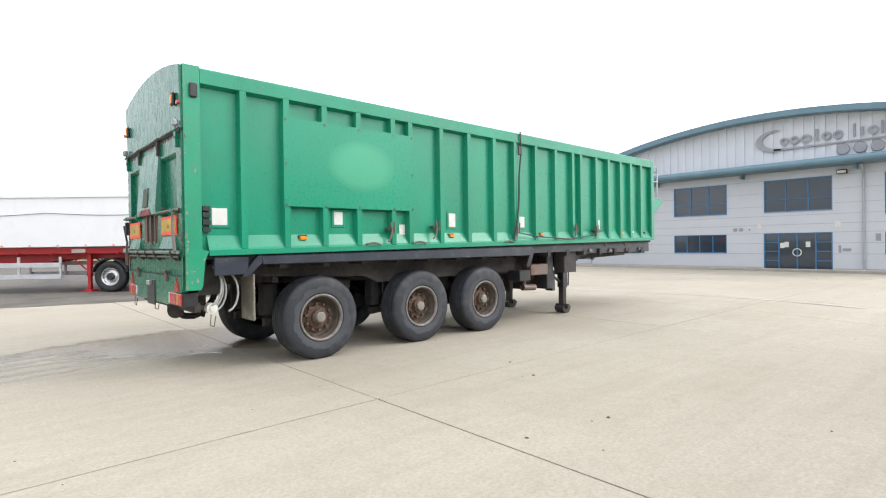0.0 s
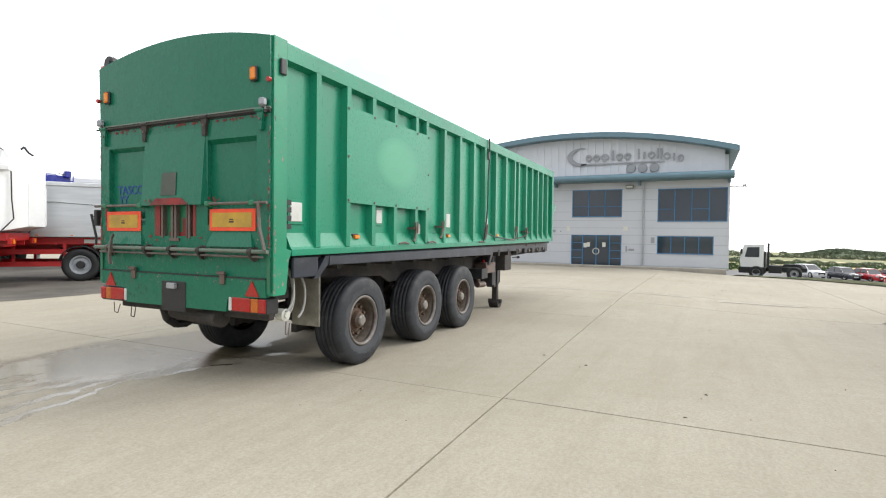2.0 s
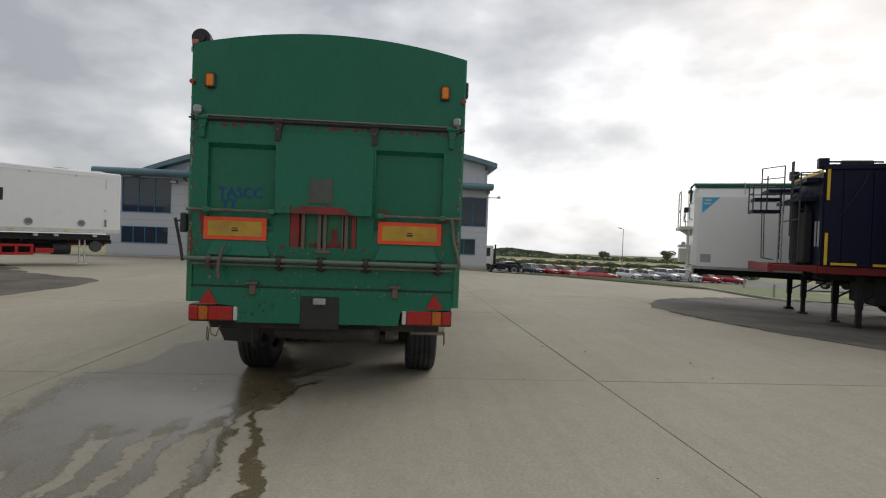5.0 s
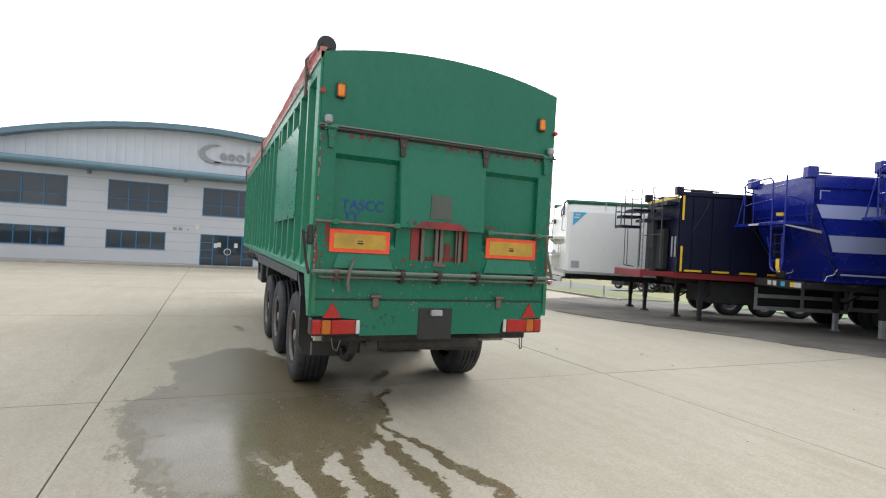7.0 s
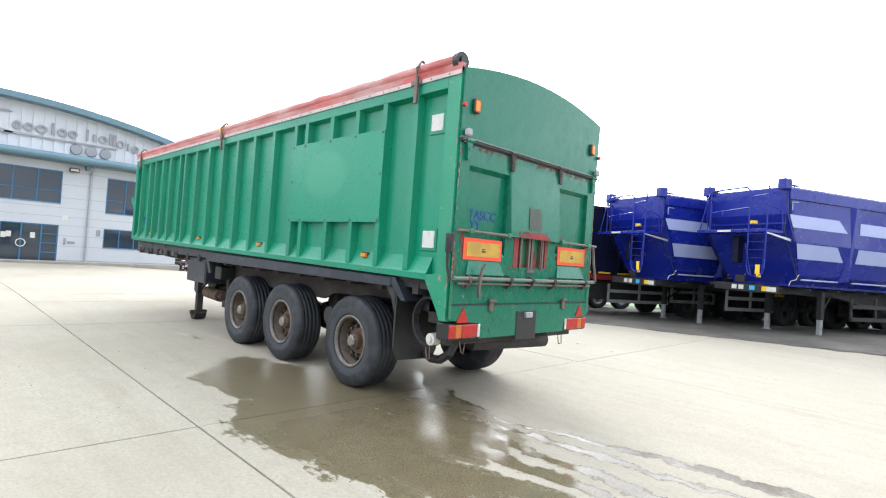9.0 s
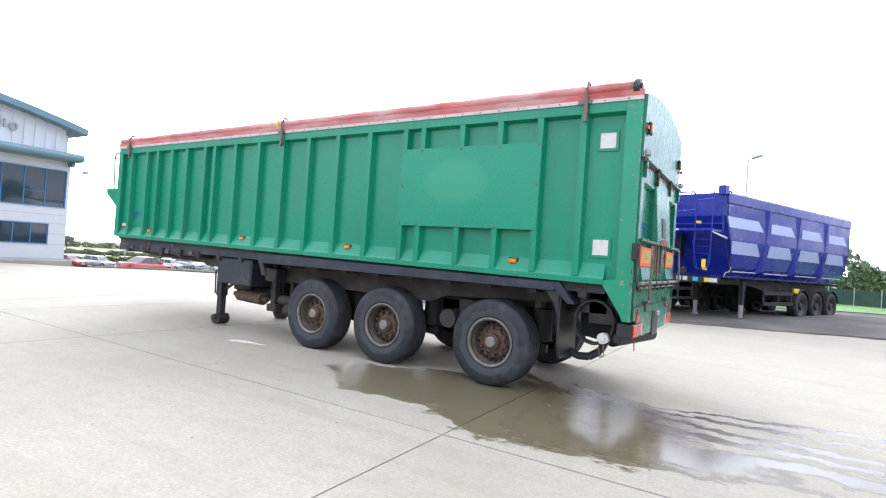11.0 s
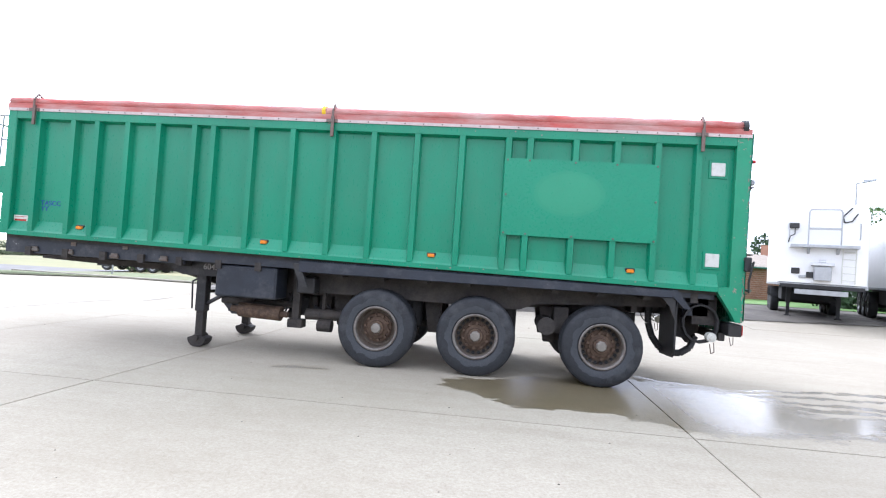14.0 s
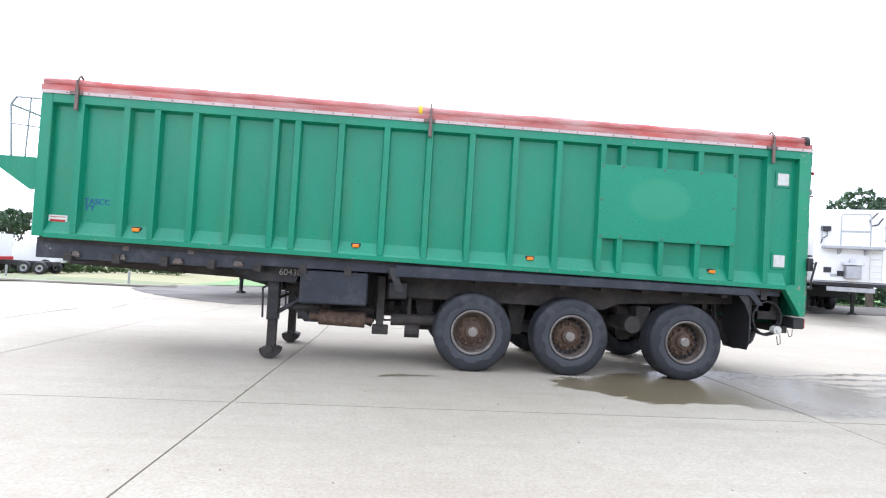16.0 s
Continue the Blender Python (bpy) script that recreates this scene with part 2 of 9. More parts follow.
cladding = mk("pale_grey_cladding", (0.53, 0.55, 0.58), 0.42, 0.1, 0.04, 0.8, 30, dirt=(0.47, 0.49, 0.51), dirt_amt=0.36, dirt_scale=0.8)
cladding_rib = mk("ribbed_gable_cladding", (0.62, 0.64, 0.68), 0.42, 0.1, 0.04, 0.8, 30)
roof_blue = mk("blue_grey_roof_trim", (0.13, 0.22, 0.27), 0.42, 0.1, 0.08, 1, 30)
frame_blue = mk("blue_window_frame", (0.03, 0.16, 0.33), 0.35, 0, 0.08, 3, 30)
pane_dark = glass("tinted_window_glass", (0.032, 0.045, 0.062), 0.04)
car_glass = glass("car_glass", (0.02, 0.025, 0.03), 0.05)
sign_grey = mk("grey_sign_metal", (0.30, 0.31, 0.33), 0.4, 0.3, 0.08, 3, 30)
pipe_grey = mk("grey_downpipe", (0.36, 0.38, 0.40), 0.5, 0, 0.1, 3, 30)
brick_mat = mk("brown_brick", (0.33, 0.17, 0.11), 0.85, 0, 0.22, 3, 40, 0.1, rnd=0.5)
brick_pale = mk("buff_brick", (0.46, 0.30, 0.22), 0.85, 0, 0.16, 3, 40, 0.1, rnd=0.4)
mortar = mk("mortar", (0.42, 0.38, 0.33), 0.9, 0, 0.1, 6, 60)
tile_roof = mk("fibre_cement_roof", (0.36, 0.31, 0.26), 0.8, 0, 0.15, 2, 30)
leaf_mat = mk("hedge_leaves", (0.085, 0.15, 0.045), 0.6, 0, 0.5, 0.8, 6)
leaf_dark = mk("dark_leaves", (0.045, 0.090, 0.036), 0.6, 0, 0.45, 0.8, 6)
# distance haze is mixed into this leaf colour, paler than the near leaves
leaf_far_hazy = mk("hazy_far_leaves", (0.15, 0.185, 0.11), 0.7, 0, 0.35, 0.15, 2)
bark = mk("bark", (0.10, 0.08, 0.06), 0.9, 0, 0.3, 4, 30, 0.2)
grass_mat = mk("mown_grass", (0.10, 0.22, 0.045), 0.8, 0, 0.35, 0.6, 20, 0.2, dirt=(0.19, 0.24, 0.08), dirt_amt=0.42, dirt_scale=0.7)
field_mat = mk("field_and_verge", (0.17, 0.19, 0.075), 0.9, 0, 0.35, 0.02, 0.5, dirt=(0.30, 0.26, 0.13), dirt_amt=0.48, dirt_scale=0.008)
gravel_mat = mk("gravel_ground", (0.105, 0.095, 0.080), 0.92, 0, 0.35, 0.5, 26, 0.6, dirt=(0.155, 0.140, 0.115), dirt_amt=0.45, dirt_scale=0.5)
kerb_mat = mk("kerb_concrete", (0.36, 0.33, 0.28), 0.85, 0, 0.15, 1.5, 40, 0.1)
joint_mat = mk("joint_sealant", (0.10, 0.09, 0.072), 0.8, 0, 0.2, 4, 50)
verge_mat = mk("rough_verge", (0.115, 0.16, 0.055), 0.9, 0, 0.35, 0.5, 8, 0.2, dirt=(0.20, 0.17, 0.09), dirt_amt=0.48, dirt_scale=0.3)
stubble_mat = mk("stubble_field", (0.42, 0.37, 0.19), 0.9, 0, 0.12, 0.03, 0.8)
line_mat = mk("worn_white_line", (0.52, 0.50, 0.45), 0.85, 0, 0.15, 2, 30, dirt=(0.40, 0.37, 0.31), dirt_amt=0.52, dirt_scale=2.5)
car_park_mat = mk("car_park_tarmac", (0.16, 0.155, 0.15), 0.9, 0, 0.2, 0.5, 20)


def concrete():
    """Brushed yard concrete with stains; a wet patch lies behind the wheels."""
    m = bpy.data.materials.new("yard_concrete")
    m.use_nodes = True
    nt = m.node_tree
    N, L = nt.nodes.new, nt.links.new
    b = nt.nodes["Principled BSDF"]
    b.inputs["Specular IOR Level"].default_value = 0.25
    geo = N("ShaderNodeNewGeometry")
    pos = geo.outputs["Position"]

    def noi(s, detail=6, rgh=0.6, vec=pos):
        n = N("ShaderNodeTexNoise")
        n.inputs["Scale"].default_value, n.inputs["Detail"].default_value, n.inputs["Roughness"].default_value = s, detail, rgh
        L(vec, n.inputs["Vector"])
        return n

    def rng(v, a, c, lo=0.0, hi=1.0):
        r = N("ShaderNodeMapRange")
        for i, val in enumerate((a, c, lo, hi)):
            r.inputs[1 + i].default_value = val
        L(v, r.inputs[0])
        return r.outputs[0]

    def mixc(f, a, c):
        x = N("ShaderNodeMix")
        x.data_type = "RGBA"
        for s, v in (("Factor", f), ("A", a), ("B", c)):
            if isinstance(v, (int, float)):
                x.inputs[s].default_value = v
            elif isinstance(v, tuple):
                x.inputs[s].default_value = (*v, 1)
            else:
                L(v, x.inputs[s])
        return x.outputs["Result"]

    def math2(op, a, c):
        x = N("ShaderNodeMath")
        x.operation = op
        for i, v in enumerate((a, c)):
            if isinstance(v, (int, float)):
                x.inputs[i].default_value = v
            else:
                L(v, x.inputs[i])
        return x.outputs[0]

    c = mixc(rng(noi(0.35).outputs["Fac"], 0.3, 0.7), (0.36, 0.325, 0.255), (0.45, 0.412, 0.335))
    # tyre smears along the yard, brushed grain, patches, aggregate and grit
    for scl, rot, amt, col in (((0.30, 1.9, 1), 4, 0.55, (0.275, 0.24, 0.18)), ((0.16, 3.4, 1), -38, 0.45, (0.295, 0.26, 0.20)), ((0.22, 5.0, 1), 62, 0.40, (0.47, 0.43, 0.355))):
        mp = N("ShaderNodeMapping")
        mp.inputs["Scale"].default_value = scl
        mp.inputs["Rotation"].default_value = (0, 0, radians(rot))
        L(pos, mp.inputs["Vector"])
        c = mixc(rng(noi(0.9, 9, 0.72, mp.outputs[0]).outputs["Fac"], 0.52, 0.76, 0, amt), c, col)
    c = mixc(rng(noi(5.5, 8, 0.78).outputs["Fac"], 0.45, 0.75, 0, 0.5), c, (0.275, 0.24, 0.18))
    c = mixc(rng(noi(34, 5, 0.75).outputs["Fac"], 0.40, 0.72, 0, 0.65), c, (0.24, 0.21, 0.155))
    c = mixc(rng(noi(75, 3, 0.7).outputs["Fac"], 0.55, 0.75, 0, 0.55), c, (0.50, 0.47, 0.41))
    c = mixc(rng(noi(1.7, 9, 0.75).outputs["Fac"], 0.62, 0.69, 0, 0.40), c, (0.25, 0.22, 0.175))
    vor = N("ShaderNodeTexVoronoi")
    vor.inputs["Scale"].default_value = 1.3
    L(pos, vor.inputs["Vector"])
    c = mixc(rng(vor.outputs["Distance"], 0.010, 0.030, 0.45, 0.0), c, (0.13, 0.11, 0.085))
    oi = N("ShaderNodeObjectInfo")
    c = mixc(rng(oi.outputs["Random"], 0, 1, 0, 0.22), c, (0.29, 0.262, 0.205))
    # the wet patch: a sum of soft ovals, its rim broken up by noise and stretched runnels
    sep = N("ShaderNodeSeparateXYZ")
    L(pos, sep.inputs[0])
    X, Y = sep.outputs["X"], sep.outputs["Y"]
    wob = math2("MULTIPLY", math2("SUBTRACT", noi(0.9, 6, 0.68).outputs["Fac"], 0.5), 0.95)
    total = None
    for cx, cy, rx, ry, turn in WET:
        ca, sa = math.cos(radians(turn)), math.sin(radians(turn))
        dx, dy = math2("SUBTRACT", X, cx), math2("SUBTRACT", math2("ADD", Y, wob), cy)
        u = math2("DIVIDE", math2("ADD", math2("MULTIPLY", dx, ca), math2("MULTIPLY", dy, sa)), rx)
        v = math2("DIVIDE", math2("SUBTRACT", math2("MULTIPLY", dy, ca), math2("MULTIPLY", dx, sa)), ry)
        g = math2("SUBTRACT", 1.0, math2("ADD", math2("MULTIPLY", u, u), math2("MULTIPLY", v, v)))
        total = g if total is None else math2("MAXIMUM", total, g)
    mp2 = N("ShaderNodeMapping")
    mp2.inputs["Scale"].default_value = (0.9, 2.0, 1)
    mp2.inputs["Rotation"].default_value = (0, 0, radians(8))
    L(pos, mp2.inputs["Vector"])
    edge = math2("ADD", total, rng(noi(2.6, 10, 0.72, mp2.outputs[0]).outputs["Fac"], 0.25, 0.75, -0.55, 0.55))
    wet = rng(edge, 0.0, 0.03)
    pool = math2("MULTIPLY", rng(edge, 0.30, 0.60), rng(X, 1.6, 2.9, 1.0, 0.0))
    c = mixc(math2("MULTIPLY", wet, 0.88), c, mixc(rng(noi(4, 6, 0.7).outputs["Fac"], 0.35, 0.65), (0.140, 0.112, 0.058), (0.190, 0.155, 0.088)))
    c = mixc(math2("MULTIPLY", wet, rng(noi(70, 4, 0.8).outputs["Fac"], 0.42, 0.62, 0.0, 0.75)), c, (0.055, 0.043, 0.020))
    L(c, b.inputs["Base Color"])
    dry = rng(noi(30, 3).outputs["Fac"], 0.3, 0.7, 0.78, 0.95)
    rg = N("ShaderNodeMix")
    L(wet, rg.inputs["Factor"])
    L(dry, rg.inputs["A"])
    rg.inputs["B"].default_value = 0.30
    rg2 = N("ShaderNodeMix")
    L(pool, rg2.inputs["Factor"])
    L(rg.outputs["Result"], rg2.inputs["A"])
    rg2.inputs["B"].default_value = 0.09
    L(rg2.outputs["Result"], b.inputs["Roughness"])
    L(math2("ADD", math2("ADD", 0.25, math2("MULTIPLY", wet, 0.12)), math2("MULTIPLY", pool, 0.2)), b.inputs["Specular IOR Level"])
    bp = N("ShaderNodeBump")
    bp.inputs["Distance"].default_value = 0.006
    L(math2("SUBTRACT", 0.40, math2("MULTIPLY", pool, 0.30)), bp.inputs["Strength"])
    L(noi(45, 4).outputs["Fac"], bp.inputs["Height"])
    L(bp.outputs[0], b.inputs["Normal"])
    return m


# wet ovals: centre, half axes, turn
WET = [(4.1, 8.55, 1.35, 0.72, -4), (3.3, 8.15, 1.75, 0.78, 14), (2.5, 8.75, 1.35, 0.95, -10), (1.9, 8.3, 0.85, 0.95, 0), (1.35, 8.95, 0.95, 0.45, 6),
       (0.5, 8.62, 2.0, 0.20, 3), (0.4, 8.17, 2.2, 0.10, 1), (0.5, 7.88, 1.6, 0.085, 1), (0.5, 7.48, 1.5, 0.07, 3), (0.5, 7.16, 1.7, 0.075, 9), (-1.0, 6.85, 1.0, 0.06, 10),
       (-1.1, 8.68, 1.3, 0.11, 4), (-1.0, 9.02, 1.5, 0.09, 3), (-1.1, 8.3, 1.2, 0.06, 2), (2.35, 7.25, 0.55, 0.06, -14), (3.1, 7.22, 0.75, 0.05, -30), (3.4, 6.98, 0.35, 0.045, -35), (7.5, 8.42, 0.20, 0.10, 20), (7.25, 8.38, 0.24, 0.06, -4), (7.62, 8.52, 0.12, 0.05, 40)]
concrete_mat = concrete()

# ---- mesh helpers ----


def part(name, bm, mat, parent, label="", smooth=False):
    me = bpy.data.meshes.new(name)
    bm.normal_update()
    bm.to_mesh(me)
    bm.free()
    me.materials.append(mat)
    if smooth:
        for p in me.polygons:
            p.use_smooth = True
    ob = new(name, me)
    ob.parent = parent
    if label:
        ob["label"] = label
    return ob


def again(name, me, parent, m=None):
    """Another part that shares its mesh with an alike one."""
    ob = new(name, me)
    ob.parent = parent
    if m is not None:
        ob.matrix_basis = m
    return ob


def thing(name, m, label, category, group="", kind=""):
    e = new(name)
    e.empty_display_size = 0.2
    e.matrix_basis = m
    return tagged(e, label, category, group, kind)


def pieces(name, boxes, mat, parent, bev=0.0, label=""):
    """Alike plates or blocks, each a part of its own."""
    for b in boxes:
        bm = B()
        box(bm, *b, bev)
        part(name, bm, mat, parent, label)


def single(name, bm, mat, label="", category="", kind="", smooth=False, group=""):
    ob = part(name, bm, mat, None, "", smooth)
    return tagged(ob, label, category, group, kind)


def box(bm, x0, x1, y0, y1, z0, z1, bev=0.0, m=None):
    vs = [bm.verts.new((x, y, z)) for x in (x0, x1) for y in (y0, y1) for z in (z0, z1)]
    fs = [bm.faces.new([vs[i] for i in f]) for f in ((0, 1, 3, 2), (4, 6, 7, 5), (0, 4, 5, 1), (2, 3, 7, 6), (0, 2, 6, 4), (1, 5, 7, 3))]
    if bev:
        es = {e for f in fs for e in f.edges}
        r = bmesh.ops.bevel(bm, geom=list(es), offset=bev, segments=1, affect="EDGES", profile=0.5)
        vs = list({v for f in r["faces"] for v in f.verts} | {v for v in vs if v.is_valid})
    if m is not None:
        bmesh.ops.transform(bm, matrix=m, verts=vs)
    return vs


def prism(bm, prof, axis, a, b):
    """A profile of 2D points drawn out along an axis from a to b. axis x: (y, z); y: (x, z); z: (x, y)."""
    def at(p, t):
        return {"x": (t, p[0], p[1]), "y": (p[0], t, p[1]), "z": (p[0], p[1], t)}[axis]
    lo, hi = [bm.verts.new(at(p, a)) for p in prof], [bm.verts.new(at(p, b)) for p in prof]
    n = len(prof)
    fs = [bm.faces.new(lo), bm.faces.new(hi[::-1])]
    for i in range(n):
        fs.append(bm.faces.new((lo[i], hi[i], hi[(i + 1) % n], lo[(i + 1) % n])))
    bmesh.ops.recalc_face_normals(bm, faces=fs)
    return lo + hi


def frustum(bm, base, top):
    """Six faces between four base corners and four top corners."""
    v, w = [bm.verts.new(p) for p in base], [bm.verts.new(p) for p in top]
    fs = [bm.faces.new(v[::-1]), bm.faces.new(w)]
    for i in range(4):
        fs.append(bm.faces.new((v[i], v[(i + 1) % 4], w[(i + 1) % 4], w[i])))
    bmesh.ops.recalc_face_normals(bm, faces=fs)


def cyl(bm, p0, p1, r, seg=10, r1=None):
    p0, p1 = Vector(p0), Vector(p1)
    d = p1 - p0
    q = d.to_track_quat("Z", "Y")
    m = Matrix.Translation((p0 + p1) / 2) @ q.to_matrix().to_4x4()
    return bmesh.ops.create_cone(bm, cap_ends=True, segments=seg, radius1=r, radius2=r if r1 is None else r1, depth=d.length, matrix=m)["verts"]


def tube(bm, pts, r, seg=6):
    for a, b in zip(pts[:-1], pts[1:]):
        cyl(bm, a, b, r, seg)


def lathe(bm, prof, seg=28, axis="y", caps=True):
    """Turn a profile of (radius, along) round an axis."""
    rings = []
    for r, t in prof:
        ring = []
        for i in range(seg):
            a = 2 * math.pi * i / seg
            c, s = r * math.cos(a), r * math.sin(a)
            ring.append(bm.verts.new((c, t, s) if axis == "y" else (t, c, s) if axis == "x" else (c, s, t)))
        rings.append(ring)
    fs = []
    for A, B in zip(rings[:-1], rings[1:]):
        for i in range(seg):
            fs.append(bm.faces.new((A[i], A[(i + 1) % seg], B[(i + 1) % seg], B[i])))
    if caps and prof[0][0] > 0.001:
        fs.append(bm.faces.new(rings[0]))
    if caps and prof[-1][0] > 0.001:
        fs.append(bm.faces.new(rings[-1][::-1]))
    bmesh.ops.recalc_face_normals(bm, faces=fs)


def B():
    return bmesh.new()


def text_mesh(s, size, depth=0.002):
    cu = bpy.data.curves.new("lettering", "FONT")
    cu.body, cu.size, cu.extrude = s, size, depth
    tmp = bpy.data.objects.new("lettering", cu)
    scene.collection.objects.link(tmp)
    me = bpy.data.meshes.new_from_object(tmp.evaluated_get(bpy.context.evaluated_depsgraph_get()))
    bpy.data.objects.remove(tmp)
    return me

# ---- ground ----


def build_ground():
    xs = [-2500, -900, -300, -120, -60, -35] + [-20, -15, -10, -5, 0, 5, 7, 9, 11, 13] + [14, 18, 24, 30, 34, 40, 46, 52, 58, 64, 75, 100, 160, 300, 700, 1500, 2500]
    ys = [-2500, -900, -400, -200, -120, -80, -60, -45, -35, -28, -23, -18, -14, -9, -6, -3, -1, 1, 3, 5, 8, 14, 20, 28, 40, 60, 100, 200, 500, 1200, 2500]
    bm = B()
    g = [[bm.verts.new((x, y, zg(x, y) - 0.09)) for y in ys] for x in xs]
    for i in range(len(xs) - 1):
        for j in range(len(ys) - 1):
            bm.faces.new((g[i][j], g[i + 1][j], g[i + 1][j + 1], g[i][j + 1]))
    single("ground", bm, field_mat, "Rough grassland and fields round the yard", "ground", "structure")


build_ground()
JX = [-33.6, -27.5, -21.4, -15.3, -9.2, -3.1, 2.98, 9.04, 12.45, 15.4, 21.3, 27.4, 30.6]
JY = [-13.85, -7.95, -2.05, 3.85, 9.77, 15.65, 21.5, 27.4, 33.3, 39.2, 45.1]


def sheet(name, outline, mat, dz, label, category, kind="structure", step=1.5):
    """A flat patch with a curved outline that follows the land; gravel frays at its rim."""
    if mat is gravel_mat:
        rng, fine = random.Random(len(outline)), []
        for (xa, ya), (xb, yb) in zip(outline, outline[1:] + outline[:1]):
            n = max(1, int(math.hypot(xb - xa, yb - ya) / 0.3)) if max(abs(xa), abs(xb)) < 30 and max(abs(ya), abs(yb)) < 24 else 1
            fine += [(xa + (xb - xa) * k / n + rng.gauss(0, 0.035) * (k > 0), ya + (yb - ya) * k / n + rng.gauss(0, 0.045) * (k > 0)) for k in range(n)]
        outline = fine
    bm = B()
    vs = [bm.verts.new((x, y, 0)) for x, y in outline]
    f = bm.faces.new(vs)
    bmesh.ops.triangulate(bm, faces=[f])
    xs, ys = [p[0] for p in outline], [p[1] for p in outline]
    for k in range(int(min(xs) / step), int(max(xs) / step) + 1):
        bmesh.ops.bisect_plane(bm, geom=bm.verts[:] + bm.edges[:] + bm.faces[:], plane_co=(k * step, 0, 0), plane_no=(1, 0, 0))
    for k in range(int(min(ys) / step), int(max(ys) / step) + 1):
        bmesh.ops.bisect_plane(bm, geom=bm.verts[:] + bm.edges[:] + bm.faces[:], plane_co=(0, k * step, 0), plane_no=(0, 1, 0))
    thin = mat is gravel_mat
    for v in bm.verts:
        v.co.z = zg(v.co.x, v.co.y) + (0.004 if thin and v.is_boundary else dz)
    bmesh.ops.recalc_face_normals(bm, faces=bm.faces[:])
    if sum(f.normal.z for f in bm.faces) < 0:
        bmesh.ops.reverse_faces(bm, faces=bm.faces[:])
    return single(name, bm, mat, label, category, kind)


def build_gravel():
    right = [(-60, -9.0), (-12, -5.4), (-4.5, -4.0), (-0.8, -3.6), (2, -3.15), (4.8, -2.3), (6.8, -1.65), (8.6, -1.48), (11.0, -1.45), (12.6, -1.55), (13.5, -1.9), (14.2, -2.4), (15.0, -3.0), (16.9, -5.4), (18.6, -8.4), (18.6, -14.6), (6, -15), (-60, -15.5)]
    sheet("gravel_strip", right, gravel_mat, 0.022, "Dark compacted gravel under the parked trailers", "gravel", step=0.75)
    left = [(-60, 20), (-10, 18.2), (-1, 17.1), (3.5, 16.0), (7.2, 15.55), (9.6, 15.15), (12, 15.05), (13.6, 15.35), (14.4, 16.0), (14.8, 17.2), (16.5, 19.4), (19.5, 22), (24, 27), (24, 60), (-60, 60)]
    sheet("gravel_patch", left, gravel_mat, 0.014, "Dark compacted gravel under the parked trailers", "gravel")
    lawn = [(18.6, -14.6), (6, -15), (-60, -15.5), (-60, -60), (22, -60), (20, -30)]
    sheet("grass_verge", lawn, grass_mat, 0.05, "Mown green grass verge behind the gravel", "grass")
    edge = [(30.8, 0.2), (30.8, -9), (24, -10.2), (18.7, -9.6), (18.7, -16), (30, -20), (46, -22), (46, 0.2)]
    sheet("grass_strip", edge, verge_mat, 0.04, "Grass strip between the yard and the car park", "grass")
    for n, pts in enumerate(([(116, 40), (116, -90), (140, -95), (140, 45)], [(180, 80), (185, -120), (230, -130), (230, 90)])):
        sheet("stubble_field", pts, stubble_mat, 0.25, "Pale yellow stubble field beyond the car park", "field", step=12.0)
    for n, (pa, pb) in enumerate((((14.1, 9.2), (14.5, 5.2)), ((14.4, 5.0), (14.7, 2.2)), ((14.3, 1.6), (14.9, -0.6)), ((20.8, 14.0), (21.0, 8.0)))):
        sheet("painted_line", [(pa[0], pa[1]), (pa[0] + 0.11, pa[1]), (pb[0] + 0.11, pb[1]), (pb[0], pb[1])], line_mat, 0.006, "Worn white line painted on the concrete", "line")
    park = [(46, 12), (46, -60), (88, -60), (88, 12)]
    sheet("car_park", park, car_park_mat, 0.02, "Tarmac car park beyond the yard", "car park")


build_gravel()


def build_wash():
    """The strip in front of the office and its kerb."""
    bm = B()
    prism(bm, [(30.75, -0.35), (30.95, -0.35), (30.95, -0.05), (30.92, -0.03), (30.78, -0.03), (30.75, -0.06)], "y", 0.75, 30.0)
    single("kerb", bm, kerb_mat, "Low concrete kerb in front of the office", "kerb", "structure")
    sheet("path", [(30.9, 0.75), (32.5, 0.75), (32.5, 30), (30.9, 30)], kerb_mat, 0.09, "Pale concrete path along the office wall", "path")
    bm = B()
    n = 22
    for i in range(n):
        x0, x1 = 17.3 + i * 0.6, 17.3 + (i + 1) * 0.6 - 0.012
        y0 = -9.7 - 0.045 * i
        z = zg(x0, y0)
        box(bm, x0, x1, y0 - 0.13, y0, z - 0.05, z + 0.10, 0.015)
    single("kerb", bm, kerb_mat, "Concrete kerb along the grass strip", "kerb", "structure")


build_wash()

# ---- office building ----


